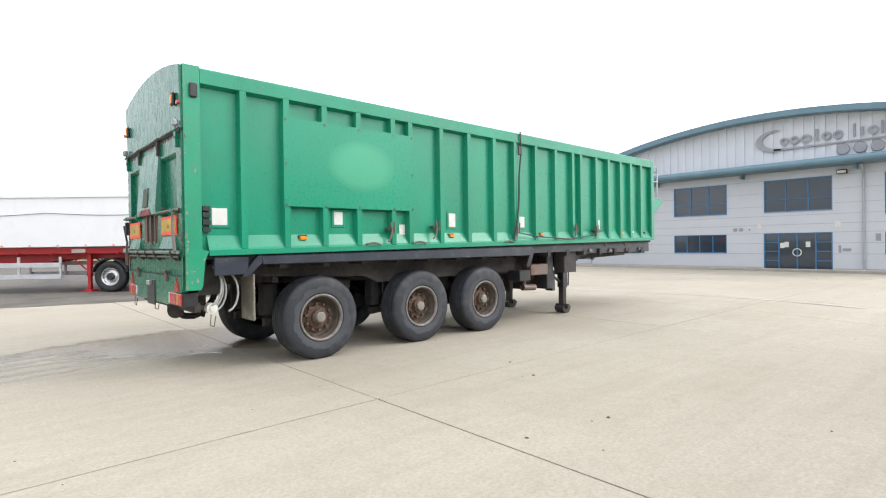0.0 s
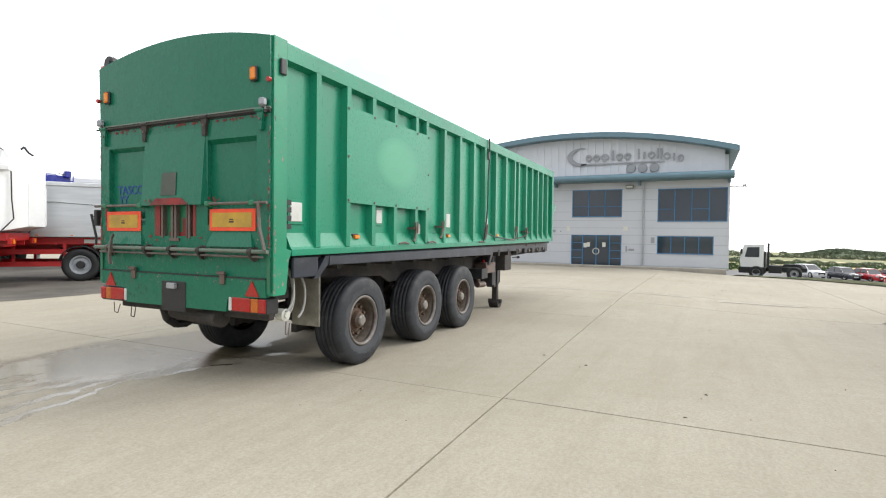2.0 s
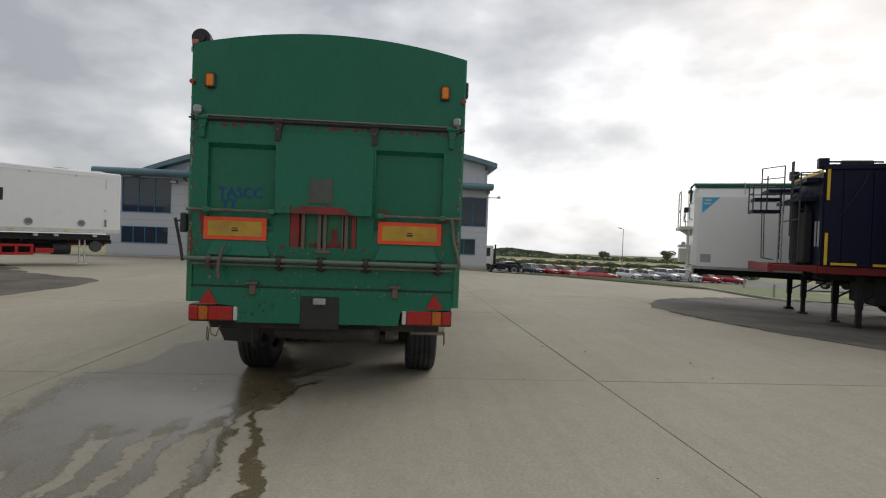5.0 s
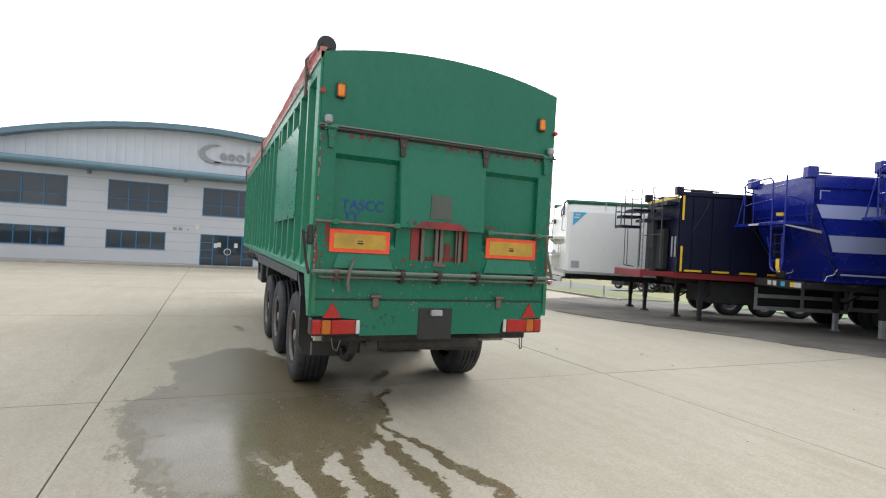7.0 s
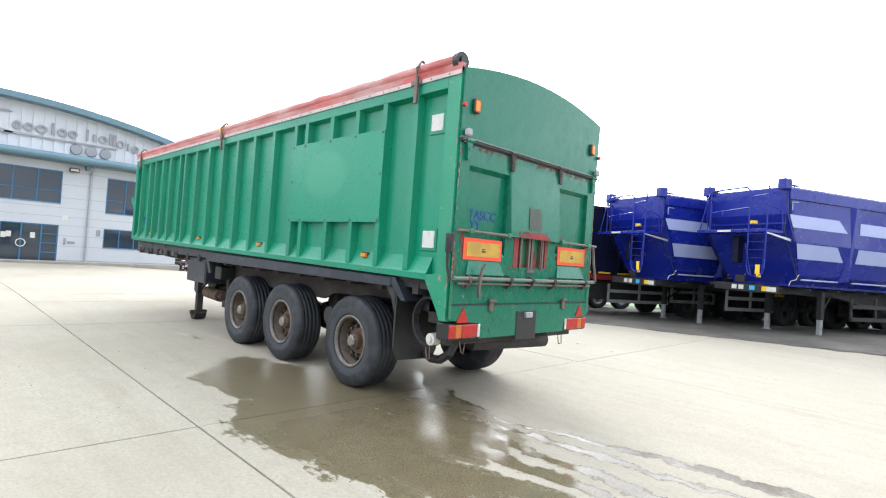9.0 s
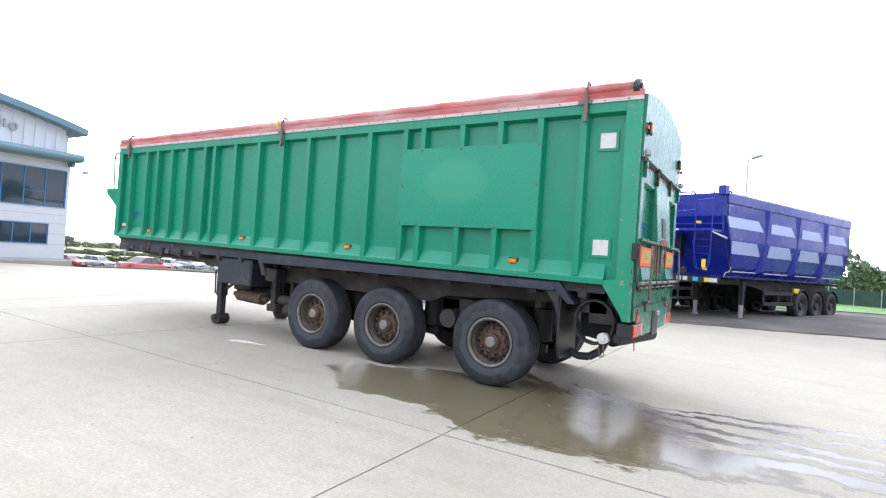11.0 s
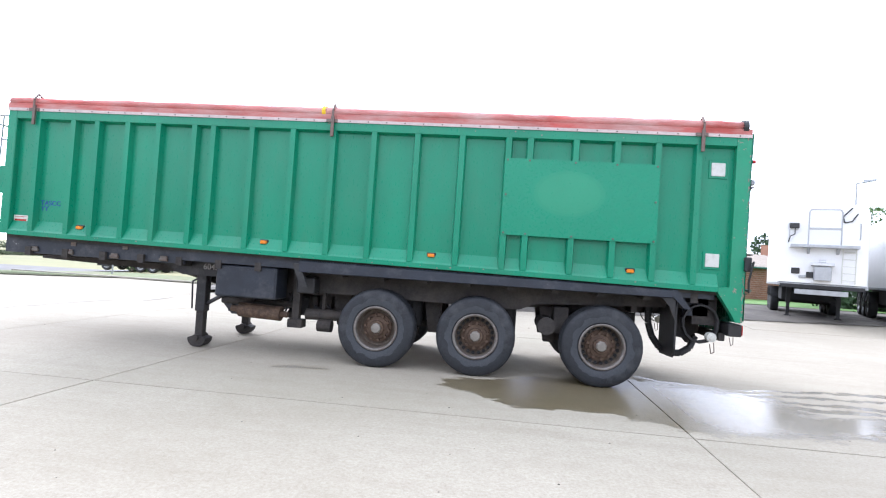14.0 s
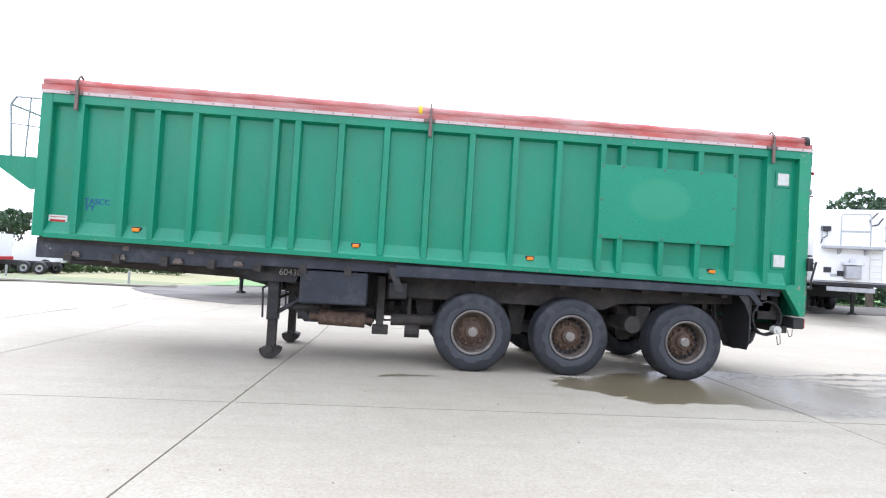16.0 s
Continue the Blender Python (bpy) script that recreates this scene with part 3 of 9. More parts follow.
def build_office():
    """Two-storey office with a curved roof, a bull-nosed canopy and blue window frames; y0..y1 along the yard."""
    X0, Y0, Y1 = 32.0, 0.6, 25.1
    office = thing("office_building", pose(X0, 0, -0.18), "Pale grey clad two-storey office with curved blue-grey roof", "building")

    def arch(y):
        return 8.25 - 0.0152 * (y - 9.5) ** 2

    openings = [(0.71, 4.38, 2.78, 4.72, 4), (6.39, 9.42, 3.07, 4.77, 3), (11.28, 14.3, 3.07, 4.77, 3), (16.2, 19.3, 3.07, 4.77, 3), (21.15, 24.2, 2.87, 5.1, 3),
                (1.38, 4.38, 0.88, 1.93, 4), (11.31, 14.3, 0.9, 1.95, 4), (16.2, 19.3, 0.9, 1.95, 4), (21.3, 24.2, 0.9, 1.97, 4)]
    door = (6.39, 9.45, 0.0, 1.96)
    # the front wall: cladding panels between the openings
    ycuts = sorted({Y0, Y1, *[v for o in openings for v in o[:2]], 6.39, 9.45, 5.4, 10.4, 15.2, 20.2})
    zcuts = [0.0, 0.88, 1.42, 1.96, 2.4, 2.87, 3.4, 4.1, 4.77, 5.4]

    def inside(y, z):
        return any(o[0] < y < o[1] and o[2] < z < o[3] for o in openings) or (door[0] < y < door[1] and z < door[3])

    zc = sorted({*zcuts, *[v for o in openings for v in o[2:4]]})
    bm = B()
    for a, b in zip(ycuts[:-1], ycuts[1:]):
        for c, d in zip(zc[:-1], zc[1:]):
            if d - c > 0.005 and not inside((a + b) / 2, (c + d) / 2):
                box(bm, 0.0, 0.25, a, b, c, d)
    bmesh.ops.remove_doubles(bm, verts=bm.verts[:], dist=0.0005)
    front = part("front_wall", bm, cladding, office)
    # cladding joints as fine shadow-gap battens
    pieces("cladding_joint", [(-0.006, 0.002, a, b, z - 0.012, z + 0.012) for z in zcuts[1:-1] for a, b in zip(ycuts[:-1], ycuts[1:])
                              if not inside((a + b) / 2, z - 0.02) and not inside((a + b) / 2, z + 0.02)], pipe_grey, office)
    # gable above the canopy, in upright ribs under the arch
    n = 96
    bk = B()
    for i in range(n):
        a, b = Y0 + 0.3 + (Y1 - 2.4 - Y0) * i / n, Y0 + 0.3 + (Y1 - 2.4 - Y0) * (i + 1) / n
        o = -0.03 if i % 2 else 0.0
        z1 = min(arch(a), arch(b)) - 0.2
        if z1 > 5.45 and i % 2:
            bm = B()
            box(bm, -0.03, 0.02, a, b, 5.4, z1)
            part("gable_rib", bm, cladding_rib, office)
    gy = [Y0 + 0.3 + (Y1 - 2.4 - Y0) * i / 48 for i in range(49)]
    gy = [y for y in gy if arch(y) - 0.2 > 5.45]
    prism(bk, [(gy[0], 5.4), *[(y, arch(y) - 0.2) for y in gy], (gy[-1], 5.4)], "x", 0.02, 0.3)
    part("gable", bk, cladding_rib, office, "upright ribbed gable cladding")
    # roof with a fascia that overhangs the front and the end
    bm = B()
    prof = []
    ys = [0.22 + (23.3 - 0.22) * i / 40 for i in range(41)]
    for x0, x1, dz in ((-0.75, 24, 0.0),):
        lo = [[bm.verts.new((x, y, arch(y) - t)) for y in ys] for x, t in ((x0, 0.0), (x1, 0.0), (x1, 0.30), (x0, 0.30))]
        for k in range(4):
            A, C = lo[k], lo[(k + 1) % 4]
            for i in range(40):
                bm.faces.new((A[i], A[i + 1], C[i + 1], C[i]))
        bm.faces.new([r[0] for r in lo])
        bm.faces.new([r[-1] for r in lo][::-1])
    bmesh.ops.recalc_face_normals(bm, faces=bm.faces[:])
    part("roof", bm, roof_blue, office, "curved blue-grey sheet roof")
    # end wall and the rest of the box
    bm = B()
    box(bm, 0.25, 24, Y1 - 0.25, Y1, 0, 5.4)
    part("end_wall", bm, cladding, office)
    bm = B()
    box(bm, 0.25, 24, Y0 + 0.1, Y0 + 0.3, 5.4, 6.6)
    part("upper_end_wall", bm, cladding, office)
    bm = B()
    box(bm, 0.25, 24, Y0, Y0 + 0.25, 0, 5.4)
    part("end_wall", bm, cladding, office)
    bm = B()
    box(bm, 0.26, 23.9, Y0 + 0.26, Y1 - 0.26, 2.45, 2.6)
    box(bm, 0.26, 23.9, Y0 + 0.26, Y1 - 0.26, 5.38, 5.5)
    box(bm, 4.0, 4.1, Y0 + 0.26, Y1 - 0.26, 0, 5.38)
    part("inner_floor", bm, cladding, office)
    # bull-nosed canopy
    bm = B()
    pr = [(0.0, 5.18), (-0.9, 5.18)] + [(-0.9 - 0.21 * math.sin(a), 5.38 - 0.20 * math.cos(a)) for a in [math.pi * k / 8 for k in range(1, 8)]] + [(-0.9, 5.58), (0.0, 5.66)]
    prism(bm, pr, "y", 0.45, 25.5)
    part("canopy", bm, roof_blue, office, "blue-grey bull-nosed canopy")
    pieces("canopy_bracket", [(-0.5, 0.0, y - 0.06, y + 0.06, 4.95, 5.179) for y in (0.66, 5.4, 10.4, 15.2, 20.2, 25.0)], roof_blue, office)
    # plinth
    bm = B()
    box(bm, -0.02, 0.0, Y0, door[0] - 0.05, 0.0, 0.16)
    box(bm, -0.02, 0.0, door[1] + 0.05, Y1, 0.0, 0.16)
    part("plinth", bm, pipe_grey, office)

    def window(y0, y1, z0, z1, n, split):
        w = new("window")
        w.parent = office
        w.location = (0.0, y0, z0)
        W, H = y1 - y0, z1 - z0
        bm = B()
        t = 0.05
        box(bm, 0.02, 0.1, 0, W, 0, t)
        box(bm, 0.02, 0.1, 0, W, H - t, H)
        for k in range(n + 1):
            y = (W - t) * k / n
            box(bm, 0.018, 0.1, y, y + t, t, H - t)
        if split:
            for k in range(n):
                if k % 2 == (n + 1) % 2 or n == 3:
                    box(bm, 0.022, 0.1, (W - t) * k / n + t, (W - t) * (k + 1) / n, H * split - 0.014, H * split + 0.014)
        part("window_frame", bm, frame_blue, w)
        for k in range(n):
            bm = B()
            box(bm, 0.055, 0.07, (W - t) * k / n + t, (W - t) * (k + 1) / n, t, H - t)
            part("pane", bm, pane_dark, w)
        bm = B()
        box(bm, -0.03, 0.03, -0.02, W + 0.02, -0.03, 0.0)
        part("sill", bm, pipe_grey, w)

    for y0, y1, z0, z1, n in openings:
        window(y0, y1, z0, z1, n, 0.38 if z0 > 2 else 0)
    # glazed entrance with side lights
    d = new("entrance")
    d.parent = office
    d.location = (0, 0, 0)
    bm = B()
    y0, y1, z1 = door[0], door[1], door[3]
    for y in (y0, y0 + 0.68, y0 + 1.49, y0 + 2.32, y1 - 0.06):
        box(bm, 0.04, 0.12, y, y + 0.06, 0, z1)
    for z in (0.0, z1 - 0.06):
        box(bm, 0.042, 0.118, y0, y1, z, z + 0.06)
    for z in (0.5, 0.98, 1.45):
        box(bm, 0.045, 0.11, y0 + 0.06, y0 + 0.68, z, z + 0.04)
        box(bm, 0.045, 0.11, y0 + 2.38, y1 - 0.06, z, z + 0.04)
    part("door_frame", bm, frame_blue, d)
    for a, b in ((0.06, 0.68), (0.74, 1.49), (1.55, 2.32), (2.38, 3.0)):
        bm = B()
        box(bm, 0.075, 0.09, y0 + a, y0 + b, 0.06, z1 - 0.06)
        part("pane", bm, pane_dark, d)
    bm = B()
    lathe(bm, [(0.165, 0.0), (0.21, 0.0), (0.21, 0.03), (0.165, 0.03), (0.165, 0.0)], 24, "x", False)
    bmesh.ops.translate(bm, verts=bm.verts[:], vec=(0.0, y0 + 1.52, 0.95))
    part("door_handle", bm, white_plas, d, "round steel pull handle")
    for yy, zz in ((y0 + 0.95, 1.5), (y0 + 1.9, 1.5), (y0 + 2.1, 1.45)):
        bm = B()
        box(bm, 0.068, 0.074, yy, yy + 0.2, zz - 0.28, zz)
        part("notice", bm, white_plas, d)
    # downpipes
    for y in (5.15, 20.0):
        bm = B()
        cyl(bm, (-0.07, y, 0.0), (-0.07, y, 4.75), 0.05, 10)
        cyl(bm, (-0.07, y, 4.75), (-0.5, y, 5.15), 0.05, 10)
        for z in (0.5, 1.7, 3.0, 4.2):
            box(bm, -0.06, 0.0, y - 0.07, y + 0.07, z, z + 0.04)
        part("downpipe", bm, pipe_grey, office)
    # flood lamps under the canopy
    for y in (5.95, 20.9):
        bm = B()
        box(bm, -0.35, -0.18, y - 0.22, y + 0.22, 4.78, 4.98, 0.02)
        box(bm, -0.18, 0.0, y - 0.03, y + 0.03, 4.88, 4.93)
        fl = part("flood_lamp", bm, black_plas, office, "dark flood lamp under the canopy")
        bm = B()
        box(bm, -0.356, -0.351, y - 0.18, y + 0.18, 4.81, 4.93)
        part("lens", bm, white_plas, fl)
    # small wall plates, vents, notices
    for y0, y1, z0, z1, m in ((5.65, 5.98, 1.02, 1.15, sign_grey), (6.05, 6.15, 0.95, 1.3, sign_grey), (4.52, 4.72, 1.5, 1.85, sign_grey), (6.05, 6.3, 2.2, 2.5, white_plas), (9.55, 9.75, 2.2, 2.5, white_plas),
                              (10.45, 10.65, 2.1, 2.28, sign_grey), (10.75, 10.95, 2.1, 2.28, sign_grey), (10.1, 10.16, 2.15, 2.21, black_plas)):
        bm = B()
        box(bm, -0.025, 0.0, y0, y1, z0, z1, 0.006)
        part("wall_plate", bm, m, office)
    # lettering on the gable stands off as plain shapes: a crescent, a row of bars, an underline, three discs
    bm = B()
    n = 22
    outer = [(8.78 + 0.98 * math.cos(a), 6.82 + 0.58 * math.sin(a)) for a in [radians(-100) + radians(190) * k / n for k in range(n + 1)]]
    inner = [(8.60 + 0.84 * math.cos(a), 6.86 + 0.47 * math.sin(a)) for a in [radians(-95) + radians(185) * k / n for k in range(n + 1)]]
    vs0 = [bm.verts.new((-0.12, y, z)) for y, z in outer]
    vs1 = [bm.verts.new((-0.12, y, z)) for y, z in inner]
    for i in range(n):
        bm.faces.new((vs0[i], vs0[i + 1], vs1[i + 1], vs1[i]))
    r = bmesh.ops.extrude_face_region(bm, geom=bm.faces[:])
    bmesh.ops.translate(bm, verts=[v for v in r["geom"] if isinstance(v, bmesh.types.BMVert)], vec=(0.06, 0, 0))
    bmesh.ops.recalc_face_normals(bm, faces=bm.faces[:])
    sg = part("gable_emblem", bm, sign_grey, office, "grey crescent emblem")
    bm = B()
    frustum(bm, [(-0.12, 4.05, 6.30), (-0.06, 4.05, 6.30), (-0.06, 8.9, 6.28), (-0.12, 8.9, 6.28)], [(-0.12, 4.05, 6.37), (-0.06, 4.05, 6.37), (-0.06, 8.9, 6.38), (-0.12, 8.9, 6.38)])
    part("underline", bm, sign_grey, office)
    random.seed(5)
    # rounded rings and bars the size of the letters
    ypos = 8.62
    for k, (w, tall) in enumerate(((0.40, 0), (0.42, 0), (0.52, 0), (0.28, 1), (0.42, 0), (0.42, 0), (0, 0), (0.26, 1), (0.26, 0), (0.44, 0), (0.14, 1), (0.14, 1), (0.40, 0), (0.26, 0), (0.36, 0))):
        if w == 0:
            ypos -= 0.25
            continue
        z0 = 6.52 - 0.010 * max(0, k - 9) ** 2
        h = 0.62 if tall else 0.42
        bm = B()
        yc = ypos - w / 2
        if w > 0.3:
            prof = [(yc + (w / 2) * math.cos(2 * math.pi * i / 16), z0 + h / 2 + (h / 2) * math.sin(2 * math.pi * i / 16)) for i in range(16)]
            inn = [(yc + (w / 2 - 0.10) * math.cos(2 * math.pi * i / 16), z0 + h / 2 + (h / 2 - 0.10) * math.sin(2 * math.pi * i / 16)) for i in range(16)]
            a = [bm.verts.new((-0.12, *p)) for p in prof]
            b = [bm.verts.new((-0.12, *p)) for p in inn]
            for i in range(16):
                bm.faces.new((a[i], a[(i + 1) % 16], b[(i + 1) % 16], b[i]))
            r = bmesh.ops.extrude_face_region(bm, geom=bm.faces[:])
            bmesh.ops.translate(bm, verts=[v for v in r["geom"] if isinstance(v, bmesh.types.BMVert)], vec=(0.06, 0, 0))
            bmesh.ops.recalc_face_normals(bm, faces=bm.faces[:])
        else:
            box(bm, -0.12, -0.06, yc - 0.05, yc + 0.05, z0, z0 + h, 0.01)
        part("sign_bar", bm, sign_grey, office)
        ypos -= w + 0.05
    for y in (5.92, 5.26, 4.6):
        bm = B()
        lathe(bm, [(0.0, -0.12), (0.24, -0.12), (0.27, -0.09), (0.27, -0.04), (0.0, -0.04)], 24, "x")
        bmesh.ops.translate(bm, verts=bm.verts[:], vec=(0, y, 5.98))
        part("sign_disc", bm, sign_grey, office)
    # camera on a bracket at the corner
    bm = B()
    tube(bm, [(0.1, Y0, 4.75), (0.0, Y0 - 0.5, 4.75), (-0.1, Y0 - 0.8, 4.72)], 0.03)
    box(bm, -0.25, 0.1, Y0 - 0.75, Y0 - 0.6, 4.72, 4.84)
    part("camera_bracket", bm, grey_steel, office)


build_office()

# ---- the green tipping trailer ----
TX, TY, TL = 1.85, 6.866, 10.21
HW, SH = 1.272, 1.19
trailer = thing("tipping_trailer", pose(TX, TY, 0), "Green steel-sided bulk tipping trailer with worn paint on three axles", "trailer")


def zb(x):
    return 1.393 + 0.0115 * x


def zt(x):
    return 3.350 - 0.0045 * x


oval_mats = [mk("green_touched_up_paint", (0.013 + 0.007 * k, 0.258 + 0.016 * k, 0.137 + 0.009 * k), 0.34, 0, 0.05, 1.2, 30) for k in range(4)]
RIBS = {1: [0.615, 1.115, 3.01, 3.62, 4.22, 4.81, 5.375, 5.94, 6.525, 7.085, 7.36, 7.895, 8.355, 8.82, 9.185, 9.73],
        -1: [0.63, 1.145, 3.015, 3.605, 4.185, 4.77, 5.29, 5.86, 6.44, 6.99, 7.26, 7.80, 8.265, 8.74, 9.165, 9.62]}
SHORT = {1: [1.62, 2.142, 2.728], -1: [1.65, 2.15, 2.71]}
PANEL = {1: (1.085, 3.045, 1.897, 2.90), -1: (1.10, 3.07, 1.912, 2.972)}


def body_sides():
    for s in (1, -1):
        # side sheet
        bm = B()
        frustum(bm, [(0.1, s * SH, zb(0)), (TL - 0.05, s * SH, zb(TL)), (TL - 0.05, s * (SH - 0.03), zb(TL)), (0.1, s * (SH - 0.03), zb(0))],
                [(0.1, s * SH, zt(0)), (TL - 0.05, s * SH, zt(TL)), (TL - 0.05, s * (SH - 0.03), zt(TL)), (0.1, s * (SH - 0.03), zt(0))])
        part("side_sheet", bm, green, trailer)
        # flared lower rail
        bm = B()
        pr = lambda x: [(s * SH, zb(x) + 0.17), (s * (HW - 0.02), zb(x) + 0.035), (s * HW, zb(x) + 0.01), (s * HW, zb(x) - 0.05), (s * (SH - 0.02), zb(x) - 0.05)]
        A, C = [bm.verts.new((0.243 if s < 0 else 0.303, *p)) for p in pr(0)], [bm.verts.new((TL - 0.142, *p)) for p in pr(TL)]
        for i in range(5):
            bm.faces.new((A[i], C[i], C[(i + 1) % 5], A[(i + 1) % 5]))
        bm.faces.new(A)
        bm.faces.new(C[::-1])
        bmesh.ops.recalc_face_normals(bm, faces=bm.faces[:])
        part("bottom_rail", bm, green, trailer)
        # top rail
        bm = B()
        pr = lambda x: [(s * (SH - 0.04), zt(x)), (s * (HW - 0.015), zt(x)), (s * HW, zt(x) - 0.015), (s * HW, zt(x) - 0.165), (s * SH, zt(x) - 0.19), (s * (SH - 0.04), zt(x) - 0.19)]
        A, C = [bm.verts.new((0.173, *p)) for p in pr(0)], [bm.verts.new((TL - 0.142, *p)) for p in pr(TL)]
        for i in range(6):
            bm.faces.new((A[i], C[i], C[(i + 1) % 6], A[(i + 1) % 6]))
        bm.faces.new(A)
        bm.faces.new(C[::-1])
        bmesh.ops.recalc_face_normals(bm, faces=bm.faces[:])
        part("top_rail", bm, green, trailer)
        # upright ribs
        for x in RIBS[s] + SHORT[s]:
            w0, w1 = 0.055, 0.036
            runs = [(zb(x) + 0.02, zt(x) - 0.16)] if x not in SHORT[s] else [(zb(x) + 0.02, PANEL[s][2] + 0.03), (PANEL[s][3] - 0.03, zt(x) - 0.16)]
            for a, b in runs:
                bm = B()
                frustum(bm, [(x - w0, s * SH, a), (x + w0, s * SH, a), (x + w1, s * HW, a), (x - w1, s * HW, a)],
                        [(x - w0, s * SH, b), (x + w0, s * SH, b), (x + w1, s * HW, b), (x - w1, s * HW, b)])
                part("rib", bm, green, trailer)
        # smooth panel bolted over the ribs
        bm = B()
        px0, px1, pz0, pz1 = PANEL[s]
        box(bm, px0, px1, s * (HW + 0.004) - 0.002, s * (HW + 0.004) + 0.004, pz0, pz1)
        pan = part("logo_panel", bm, green_new, trailer, "smooth green panel bolted over the ribs")
        for k, r in enumerate((0.36, 0.335, 0.305, 0.27) if s < 0 else (0.32, 0.28)):
            bm = B()
            lathe(bm, [(r, 0.0002), (0.0, 0.0003)], 40, "y", False)
            for v in bm.verts:
                v.co.x = v.co.x * 1.42 + 2.2
                v.co.z = v.co.z * 0.92 + 2.47
                v.co.y = s * (HW + 0.0083 + 0.0004 * k)
            part("faded_oval", bm, oval_mats[k], pan, "paler oval where lettering was painted over")
        cols = [px0 + 0.035, *SHORT[s], px1 - 0.035]
        for x, z in [(x, z) for x in cols for z in (pz0 + 0.025, pz1 - 0.025)] + [(cols[0], 2.42), (cols[-1], 2.42)]:
            bm = B()
            cyl(bm, (x, s * (HW + 0.004), z), (x, s * (HW + 0.016), z), 0.014, 6)
            part("bolt", bm, steel, pan)
        # rear post with its foot below the floor
        bm = B()
        foot = [(0.15, 0.98), (0.17, 1.02), (0.20, 1.30), (0.24, zb(0))] if s < 0 else [(0.08, 0.98), (0.12, 1.06), (0.30, 1.33), (0.30, zb(0))]
        prism(bm, [(0.0, 0.98), *foot, (0.17, zb(0) + 0.02), (0.17, 3.36), (0.0, 3.36)], "y", s * (HW - 0.10), s * HW)
        part("rear_post", bm, green_post, trailer)
        bm = B()
        box(bm, TL - 0.14, TL, min(s * (SH - 0.05), s * HW), max(s * (SH - 0.05), s * HW), zb(TL) - 0.04, zt(TL), 0.01)
        part("front_post", bm, green, trailer)


body_sides()


def body_ends():
    bm = B()
    box(bm, TL - 0.07, TL - 0.03, -SH, SH, zb(TL) - 0.03, zt(TL) - 0.005)
    part("front_sheet", bm, green, trailer)
    bm = B()
    frustum(bm, [(0.1, -SH, 1.30), (TL - 0.05, -SH, zb(TL) - 0.09), (TL - 0.05, SH, zb(TL) - 0.09), (0.1, SH, 1.30)], [(0.1, -SH, zb(0) - 0.02), (TL - 0.05, -SH, zb(TL) - 0.02), (TL - 0.05, SH, zb(TL) - 0.02), (0.1, SH, zb(0) - 0.02)])
    part("floor", bm, grime, trailer)
    for s in (1, -1):
        bm = B()
        ya, yb = s * 0.98, s * 1.16
        frustum(bm, [(0.3, ya, 1.24), (7.6, ya, 1.26), (7.6, yb, 1.26), (0.3, yb, 1.24)], [(0.3, ya, zb(0.3) - 0.045), (7.6, ya, zb(7.6) - 0.045), (7.6, yb, zb(7.6) - 0.045), (0.3, yb, zb(0.3) - 0.045)])
        part("body_bearer", bm, blue_black, trailer)
    pieces("cross_member", [(0.5 + k * 0.58, 0.59 + k * 0.58, -SH + 0.02, SH - 0.02, 1.18, 1.30) for k in range(17)], grime, trailer)
    # load cover: arched rear top, slightly sagging cover behind
    bm = B()
    ys = [-HW + 0.02 + (2 * HW - 0.04) * i / 20 for i in range(21)]
    def arc(y):
        return 3.345 + 0.16 * (1 - (y / HW) ** 2)
    v0 = [bm.verts.new((-0.02, y, 2.70)) for y in ys]
    v1 = [bm.verts.new((-0.035, y, arc(y))) for y in ys]
    v2 = [bm.verts.new((0.08, y, arc(y))) for y in ys]
    v3 = [bm.verts.new((0.08, y, 2.70)) for y in ys]
    for A, C in ((v0, v1), (v1, v2), (v2, v3), (v3, v0)):
        for i in range(20):
            bm.faces.new((A[i], A[i + 1], C[i + 1], C[i]))
    bm.faces.new((v0[0], v1[0], v2[0], v3[0]))
    bm.faces.new((v0[-1], v1[-1], v2[-1], v3[-1]))
    bmesh.ops.recalc_face_normals(bm, faces=bm.faces[:])
    part("upper_tail_panel", bm, green_door_shaded, trailer, "arched upper tail panel in shade-darkened green")
    bm = B()
    n = 12
    rows = []
    for k in range(11):
        x = 0.08 + (TL - 0.15) * k / 10
        rows.append([bm.verts.new((x, y, zt(x) - 0.02 + (0.15 - 0.05 * (k % 2)) * (1 - 0.35 * k / 10) * (1 - (y / SH) ** 2))) for y in [-SH + 2 * SH * i / n for i in range(n + 1)]])
    for A, C in zip(rows[:-1], rows[1:]):
        for i in range(n):
            bm.faces.new((A[i], A[i + 1], C[i + 1], C[i]))
    part("load_cover", bm, tarp_red, trailer, "red tarpaulin load cover", True)


body_ends()


